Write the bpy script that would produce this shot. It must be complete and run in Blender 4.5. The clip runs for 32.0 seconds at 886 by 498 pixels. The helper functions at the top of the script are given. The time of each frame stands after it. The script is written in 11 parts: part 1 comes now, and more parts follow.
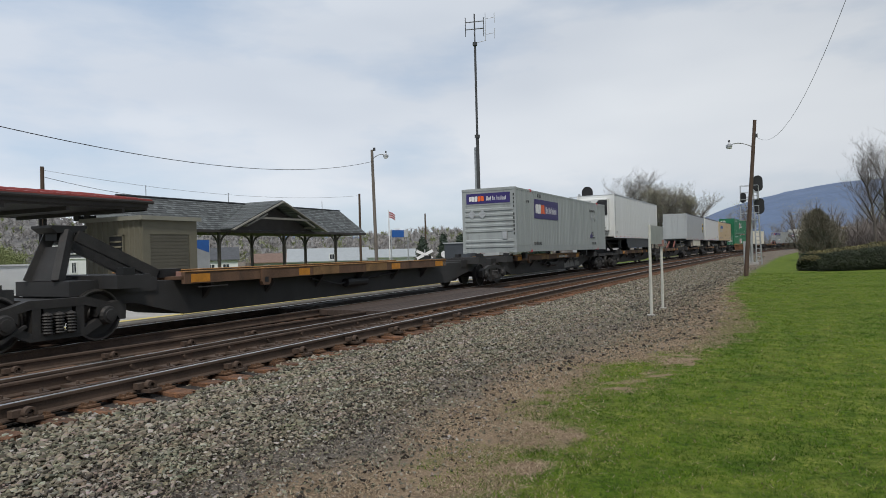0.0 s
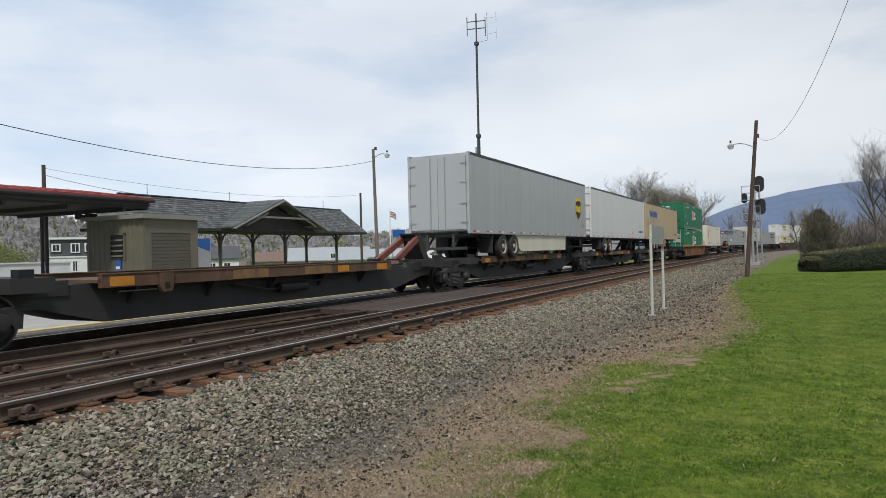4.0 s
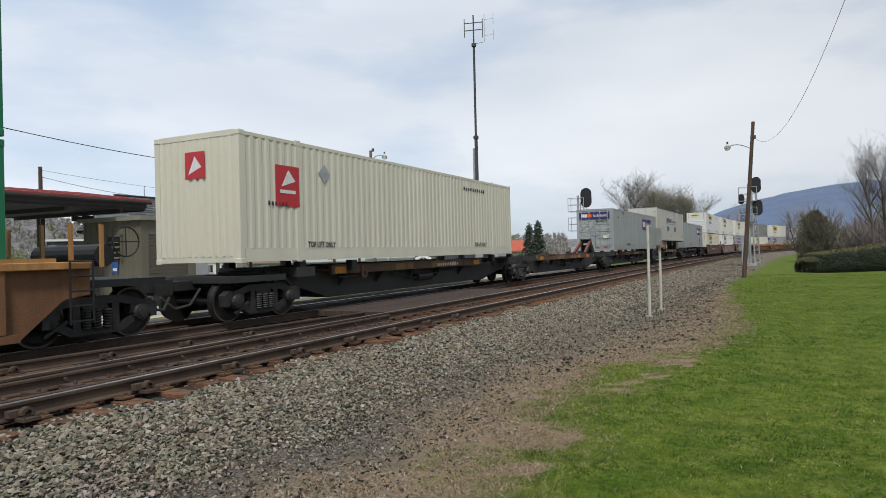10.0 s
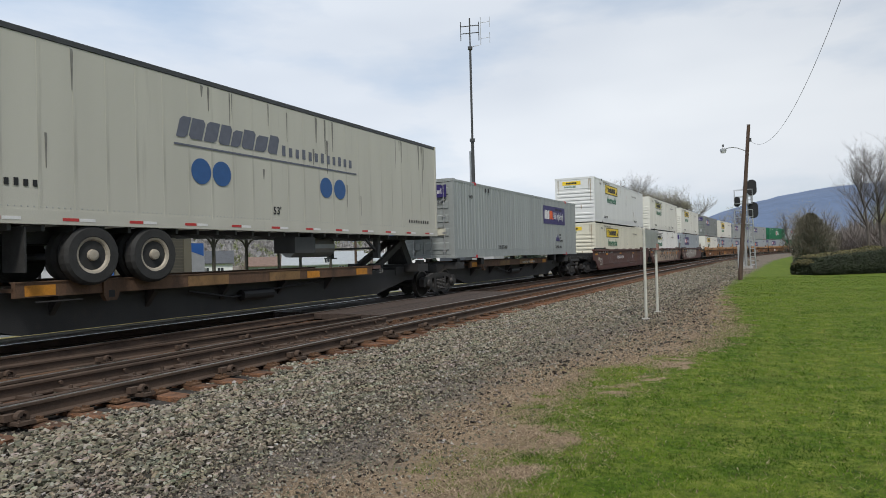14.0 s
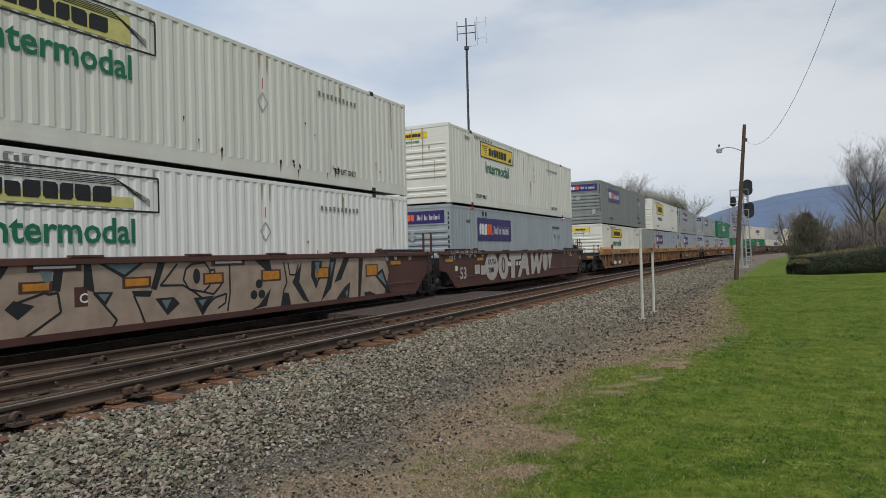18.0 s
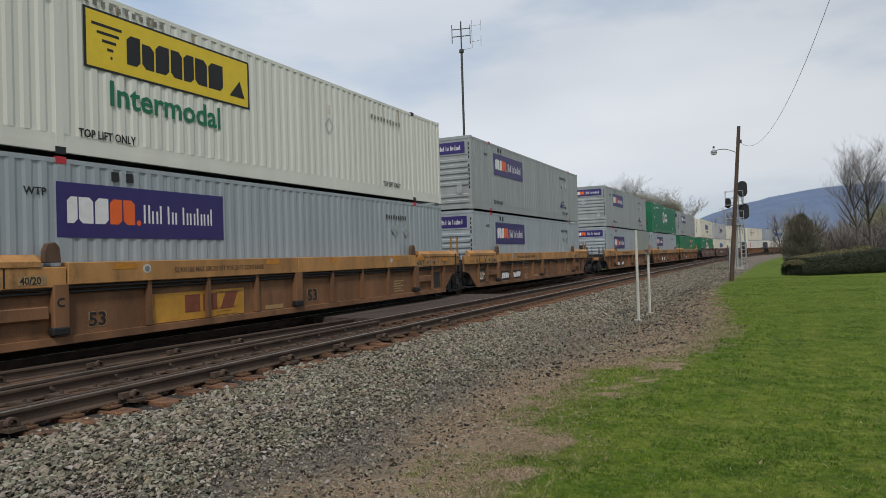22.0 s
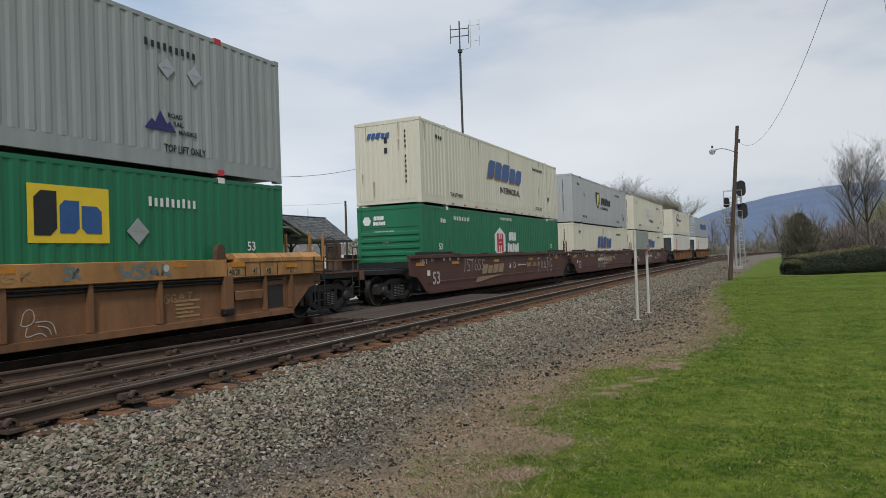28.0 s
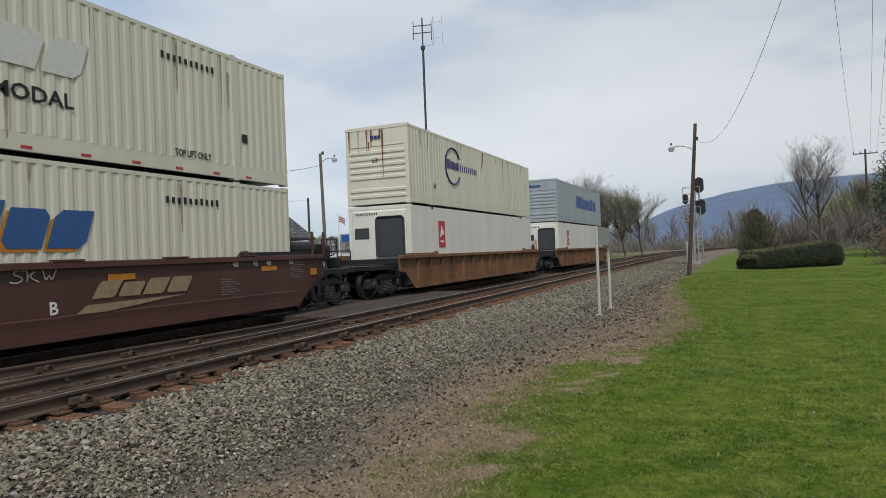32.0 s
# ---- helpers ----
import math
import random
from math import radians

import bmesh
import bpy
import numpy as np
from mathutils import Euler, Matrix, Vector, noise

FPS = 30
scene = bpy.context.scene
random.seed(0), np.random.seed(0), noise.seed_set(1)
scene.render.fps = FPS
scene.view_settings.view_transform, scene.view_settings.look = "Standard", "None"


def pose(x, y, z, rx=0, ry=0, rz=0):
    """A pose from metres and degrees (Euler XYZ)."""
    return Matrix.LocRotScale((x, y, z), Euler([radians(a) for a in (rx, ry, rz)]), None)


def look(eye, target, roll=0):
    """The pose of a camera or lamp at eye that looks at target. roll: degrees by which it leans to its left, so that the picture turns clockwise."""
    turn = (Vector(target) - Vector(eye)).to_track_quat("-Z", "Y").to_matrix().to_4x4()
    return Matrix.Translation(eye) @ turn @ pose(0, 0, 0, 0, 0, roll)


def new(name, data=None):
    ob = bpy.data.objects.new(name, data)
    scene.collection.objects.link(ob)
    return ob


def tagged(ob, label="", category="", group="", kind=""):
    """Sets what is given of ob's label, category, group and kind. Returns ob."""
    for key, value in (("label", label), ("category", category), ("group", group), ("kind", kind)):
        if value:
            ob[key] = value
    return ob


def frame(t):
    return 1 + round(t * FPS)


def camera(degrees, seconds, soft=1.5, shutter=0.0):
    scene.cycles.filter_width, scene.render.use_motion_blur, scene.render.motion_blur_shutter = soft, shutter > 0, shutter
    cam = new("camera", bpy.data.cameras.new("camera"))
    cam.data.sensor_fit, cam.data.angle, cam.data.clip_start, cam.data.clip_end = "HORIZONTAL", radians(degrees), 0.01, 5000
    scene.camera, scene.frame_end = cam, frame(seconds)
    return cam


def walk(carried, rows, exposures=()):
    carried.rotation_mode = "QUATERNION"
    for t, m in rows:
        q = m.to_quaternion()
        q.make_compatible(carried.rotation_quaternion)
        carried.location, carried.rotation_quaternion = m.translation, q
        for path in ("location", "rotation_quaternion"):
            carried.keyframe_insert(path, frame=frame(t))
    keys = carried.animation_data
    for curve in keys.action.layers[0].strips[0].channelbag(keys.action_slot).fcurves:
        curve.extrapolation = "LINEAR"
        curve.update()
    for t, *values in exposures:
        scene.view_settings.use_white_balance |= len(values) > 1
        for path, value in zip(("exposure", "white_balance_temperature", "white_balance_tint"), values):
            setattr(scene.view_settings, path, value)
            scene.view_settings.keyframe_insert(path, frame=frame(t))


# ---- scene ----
cam = camera(67, 32.0, soft=0.9)
EYE_Z = 1.41  # above the top of the rails, which is z = 0


def aim(yaw, pitch, roll, dx=0.0, dy=0.0):
    """The camera's pose: yaw to the left of the track's line, tilt and lean in degrees."""
    a, b = radians(yaw), radians(pitch)
    eye = Vector((dx, dy, EYE_Z))
    return look(eye, eye + Vector((-math.sin(a) * math.cos(b), math.cos(a) * math.cos(b), math.sin(b))), roll)


walk(cam, [
    (0, aim(26.681, 0.210, -1.470, 0.000, 0.000)),
    (0.5, aim(26.723, 0.266, -1.448, 0.000, 0.000)),
    (1, aim(26.764, 0.295, -1.408, 0.000, 0.000)),
    (1.5, aim(26.779, 0.300, -1.383, 0.000, 0.000)),
    (2, aim(26.762, 0.282, -1.384, 0.000, 0.000)),
    (2.5, aim(26.753, 0.232, -1.348, 0.000, 0.000)),
    (3, aim(26.765, 0.175, -1.277, 0.000, 0.000)),
    (3.5, aim(26.776, 0.133, -1.250, 0.000, 0.000)),
    (5.5, aim(26.689, 0.367, -1.497, 0.000, 0.000)),
    (6, aim(26.678, 0.341, -1.440, 0.000, 0.000)),
    (6.5, aim(26.618, 0.319, -1.375, 0.000, 0.000)),
    (7, aim(26.539, 0.300, -1.362, 0.000, 0.000)),
    (7.5, aim(26.500, 0.267, -1.372, 0.000, 0.000)),
    (8, aim(26.511, 0.229, -1.366, 0.000, 0.000)),
    (8.5, aim(26.544, 0.211, -1.355, 0.000, 0.000)),
    (9, aim(26.559, 0.222, -1.334, 0.000, 0.000)),
    (9.5, aim(26.556, 0.256, -1.340, 0.000, 0.000)),
    (10, aim(26.552, 0.283, -1.370, 0.000, 0.000)),
    (10.5, aim(26.539, 0.306, -1.353, 0.000, 0.000)),
    (11, aim(26.514, 0.337, -1.319, 0.000, 0.000)),
    (11.5, aim(26.475, 0.366, -1.310, 0.000, 0.000)),
    (12, aim(26.442, 0.402, -1.347, 0.000, 0.000)),
    (12.5, aim(26.405, 0.436, -1.406, 0.000, 0.000)),
    (13, aim(26.338, 0.459, -1.422, 0.000, 0.000)),
    (13.5, aim(26.281, 0.482, -1.414, 0.000, 0.000)),
    (14, aim(26.252, 0.512, -1.421, 0.000, 0.000)),
    (14.5, aim(26.204, 0.541, -1.436, 0.000, 0.000)),
    (16.5, aim(26.034, 0.541, -1.407, 0.000, 0.000)),
    (17, aim(26.007, 0.532, -1.408, 0.000, 0.000)),
    (17.5, aim(25.975, 0.516, -1.431, 0.000, 0.000)),
    (18, aim(25.965, 0.502, -1.468, 0.000, 0.000)),
    (18.5, aim(25.975, 0.490, -1.492, 0.000, 0.000)),
    (19, aim(25.991, 0.499, -1.537, 0.000, 0.000)),
    (19.5, aim(25.976, 0.532, -1.588, 0.000, 0.000)),
    (20, aim(25.917, 0.599, -1.629, 0.000, 0.000)),
    (20.5, aim(25.862, 0.706, -1.720, 0.000, 0.000)),
    (21, aim(25.799, 0.780, -1.801, 0.000, 0.000)),
    (21.5, aim(25.710, 0.777, -1.797, 0.000, 0.000)),
    (22, aim(25.617, 0.734, -1.775, 0.000, 0.000)),
    (22.5, aim(25.508, 0.684, -1.764, 0.000, 0.000)),
    (23, aim(25.415, 0.648, -1.757, 0.000, 0.000)),
    (23.5, aim(25.395, 0.641, -1.802, 0.000, 0.000)),
    (24, aim(25.418, 0.647, -1.851, 0.000, 0.000)),
    (24.5, aim(25.430, 0.643, -1.846, 0.000, 0.000)),
    (25, aim(25.447, 0.635, -1.863, 0.000, 0.000)),
    (25.5, aim(25.494, 0.613, -1.933, 0.000, 0.000)),
    (27.5, aim(25.558, 0.720, -1.855, 0.000, 0.000)),
    (28, aim(25.519, 0.731, -1.885, 0.000, 0.000)),
    (28.5, aim(25.378, 0.785, -1.882, 0.000, 0.000)),
    (29, aim(25.046, 0.907, -1.811, 0.000, 0.000)),
    (29.5, aim(24.749, 0.970, -1.605, 0.000, 0.000)),
    (30, aim(24.333, 0.967, -1.584, 0.000, 0.000)),
    (30.5, aim(24.239, 0.836, -1.389, 0.000, 0.000)),
    (31, aim(24.150, 0.475, -1.591, 0.012, -0.004)),
    (31.5, aim(23.184, 0.150, -2.215, 0.006, 0.027)),
    (32, aim(22.484, 0.375, -2.262, -0.005, 0.066)),
], exposures=((0, 0.1), (2.0, 0.12), (2.7, 0.26), (3.5, 0.3), (5.5, 0.32), (9, 0.32), (10, 0.27), (10.8, 0.1), (13.1, 0.12), (13.8, 0.3), (14.5, 0.3), (16.5, 0.1), (32, 0.1)))

# ---- world, sun, exposure ----
SUN_EL, SUN_AZ = 54, 150  # degrees; high, behind thin cloud, over the lawn side
world = bpy.data.worlds.new("sky")
scene.world = world
world.use_nodes = True
wn, wl = world.node_tree.nodes, world.node_tree.links
wn.clear()
w_out, w_bg = wn.new("ShaderNodeOutputWorld"), wn.new("ShaderNodeBackground")
w_sky = wn.new("ShaderNodeTexSky")
w_sky.sky_type, w_sky.sun_disc = "NISHITA", False
w_sky.sun_elevation, w_sky.sun_rotation = radians(SUN_EL), radians(SUN_AZ)
w_tc, w_map = wn.new("ShaderNodeTexCoord"), wn.new("ShaderNodeMapping")
w_map.inputs["Scale"].default_value = (1.0, 1.0, 3.2)
w_n1, w_n2 = wn.new("ShaderNodeTexNoise"), wn.new("ShaderNodeTexNoise")
w_n1.inputs["Scale"].default_value, w_n1.inputs["Detail"].default_value, w_n1.inputs["Roughness"].default_value = 1.7, 6, 0.52
w_n2.inputs["Scale"].default_value, w_n2.inputs["Detail"].default_value = 1.1, 4
w_cover, w_tone = wn.new("ShaderNodeValToRGB"), wn.new("ShaderNodeValToRGB")
w_cover.color_ramp.elements[0].position, w_cover.color_ramp.elements[1].position = 0.36, 0.56
w_tone.color_ramp.elements[0].position, w_tone.color_ramp.elements[1].position = 0.36, 0.66
w_tone.color_ramp.elements[0].color, w_tone.color_ramp.elements[1].color = (6.3, 6.9, 7.8, 1), (8.55, 9.0, 9.55, 1)
w_mix = wn.new("ShaderNodeMixRGB")
wl.new(w_tc.outputs["Generated"], w_map.inputs["Vector"])
for n in (w_n1, w_n2):
    wl.new(w_map.outputs["Vector"], n.inputs["Vector"])
wl.new(w_n1.outputs["Fac"], w_cover.inputs["Fac"])
wl.new(w_n2.outputs["Fac"], w_tone.inputs["Fac"])
w_sc = wn.new("ShaderNodeMixRGB")
w_sc.blend_type = "MIX"
w_sc.inputs["Fac"].default_value = 0.55
w_sc.inputs["Color2"].default_value = (4.9, 6.5, 8.6, 1)
wl.new(w_sky.outputs["Color"], w_sc.inputs["Color1"])
wl.new(w_cover.outputs["Color"], w_mix.inputs["Fac"])
wl.new(w_sc.outputs["Color"], w_mix.inputs["Color1"])
wl.new(w_tone.outputs["Color"], w_mix.inputs["Color2"])
w_sep, w_lin, w_mul = wn.new("ShaderNodeSeparateXYZ"), wn.new("ShaderNodeMath"), wn.new("ShaderNodeMixRGB")
w_lin.operation = "MULTIPLY_ADD"
w_lin.inputs[1].default_value, w_lin.inputs[2].default_value = -0.30, 0.93
w_mul.blend_type, w_mul.inputs["Fac"].default_value = "MULTIPLY", 1.0
wl.new(w_tc.outputs["Generated"], w_sep.inputs["Vector"])
wl.new(w_sep.outputs["X"], w_lin.inputs[0])
wl.new(w_mix.outputs["Color"], w_mul.inputs["Color1"])
wl.new(w_lin.outputs[0], w_mul.inputs["Color2"])
wl.new(w_mul.outputs["Color"], w_bg.inputs["Color"])
w_bg.inputs["Strength"].default_value = 0.081
wl.new(w_bg.outputs["Background"], w_out.inputs["Surface"])
sun = new("sun", bpy.data.lights.new("sun", "SUN"))
sun.data.energy, sun.data.angle, sun.data.color = 2.1, radians(8), (1.0, 0.955, 0.88)
s_el, s_az = radians(SUN_EL), radians(SUN_AZ)
s_dir = Vector((math.sin(s_az) * math.cos(s_el), math.cos(s_az) * math.cos(s_el), math.sin(s_el)))
sun.matrix_world = look(s_dir * 100, (0, 0, 0))
scene.view_settings.exposure = 0.1


# ---- materials ----
def mat(name, color, rough=0.6, metal=0.0, var=0.16, scale=2.0, grain=60.0, bump=0.12, dirt=None, dirt_amount=0.0,
        stretch=(1, 1, 1), rnd=0.0, emit=None):
    """A procedural surface: two scales of tone, fine relief, and dirt of its own shape."""
    m = bpy.data.materials.new(name)
    m.use_nodes = True
    n, l = m.node_tree.nodes, m.node_tree.links
    b = n["Principled BSDF"]
    tc, mp = n.new("ShaderNodeTexCoord"), n.new("ShaderNodeMapping")
    mp.inputs["Scale"].default_value = stretch
    l.new(tc.outputs["Object"], mp.inputs["Vector"])
    big, small = n.new("ShaderNodeTexNoise"), n.new("ShaderNodeTexNoise")
    big.inputs["Scale"].default_value, big.inputs["Detail"].default_value = scale, 4
    small.inputs["Scale"].default_value, small.inputs["Detail"].default_value = grain, 3
    l.new(mp.outputs["Vector"], big.inputs["Vector"])
    l.new(tc.outputs["Object"], small.inputs["Vector"])
    lo, hi = [max(0, c * (1 - var * 1.6)) for c in color], [min(1, c * (1 + var)) for c in color]
    r = n.new("ShaderNodeValToRGB")
    r.color_ramp.elements[0].color, r.color_ramp.elements[1].color = (*lo, 1), (*hi, 1)
    r.color_ramp.elements[0].position, r.color_ramp.elements[1].position = 0.32, 0.66
    add = n.new("ShaderNodeMath")
    add.operation = "MULTIPLY_ADD"
    add.inputs[1].default_value, add.inputs[2].default_value = 0.45, 0.0
    l.new(small.outputs["Fac"], add.inputs[0])
    add2 = n.new("ShaderNodeMath")
    add2.operation = "MULTIPLY_ADD"
    add2.inputs[1].default_value = 0.55
    l.new(big.outputs["Fac"], add2.inputs[0])
    l.new(add.outputs[0], add2.inputs[2])
    l.new(add2.outputs[0], r.inputs["Fac"])
    col = r.outputs["Color"]
    if dirt:
        d = n.new("ShaderNodeTexNoise")
        d.inputs["Scale"].default_value, d.inputs["Detail"].default_value, d.inputs["Roughness"].default_value = scale * 1.7, 6, 0.65
        mp2 = n.new("ShaderNodeMapping")
        mp2.inputs["Scale"].default_value = stretch
        mp2.inputs["Location"].default_value = (3.1, 7.7, 1.3)
        l.new(tc.outputs["Object"], mp2.inputs["Vector"])
        l.new(mp2.outputs["Vector"], d.inputs["Vector"])
        dr = n.new("ShaderNodeValToRGB")
        dr.color_ramp.elements[0].position = 0.74 - 0.34 * dirt_amount
        dr.color_ramp.elements[1].position = dr.color_ramp.elements[0].position + 0.2
        l.new(d.outputs["Fac"], dr.inputs["Fac"])
        mx = n.new("ShaderNodeMixRGB")
        mx.inputs["Color2"].default_value = (*dirt, 1)
        l.new(col, mx.inputs["Color1"])
        k = n.new("ShaderNodeMath")
        k.operation = "MULTIPLY"
        k.inputs[1].default_value = 0.75
        l.new(dr.outputs["Color"], k.inputs[0])
        l.new(k.outputs[0], mx.inputs["Fac"])
        col = mx.outputs["Color"]
    if rnd:
        oi, hs = n.new("ShaderNodeObjectInfo"), n.new("ShaderNodeHueSaturation")
        mr = n.new("ShaderNodeMapRange")
        mr.inputs["To Min"].default_value, mr.inputs["To Max"].default_value = 1 - rnd, 1 + rnd
        l.new(oi.outputs["Random"], mr.inputs["Value"])
        l.new(mr.outputs["Result"], hs.inputs["Value"])
        l.new(col, hs.inputs["Color"])
        col = hs.outputs["Color"]
    l.new(col, b.inputs["Base Color"])
    b.inputs["Roughness"].default_value, b.inputs["Metallic"].default_value = rough, metal
    if bump:
        bp = n.new("ShaderNodeBump")
        bp.inputs["Strength"].default_value, bp.inputs["Distance"].default_value = bump, 0.02
        l.new(small.outputs["Fac"], bp.inputs["Height"])
        l.new(bp.outputs["Normal"], b.inputs["Normal"])
    if emit:
        b.inputs["Emission Color"].default_value, b.inputs["Emission Strength"].default_value = (*emit, 1), 2.0
    return m


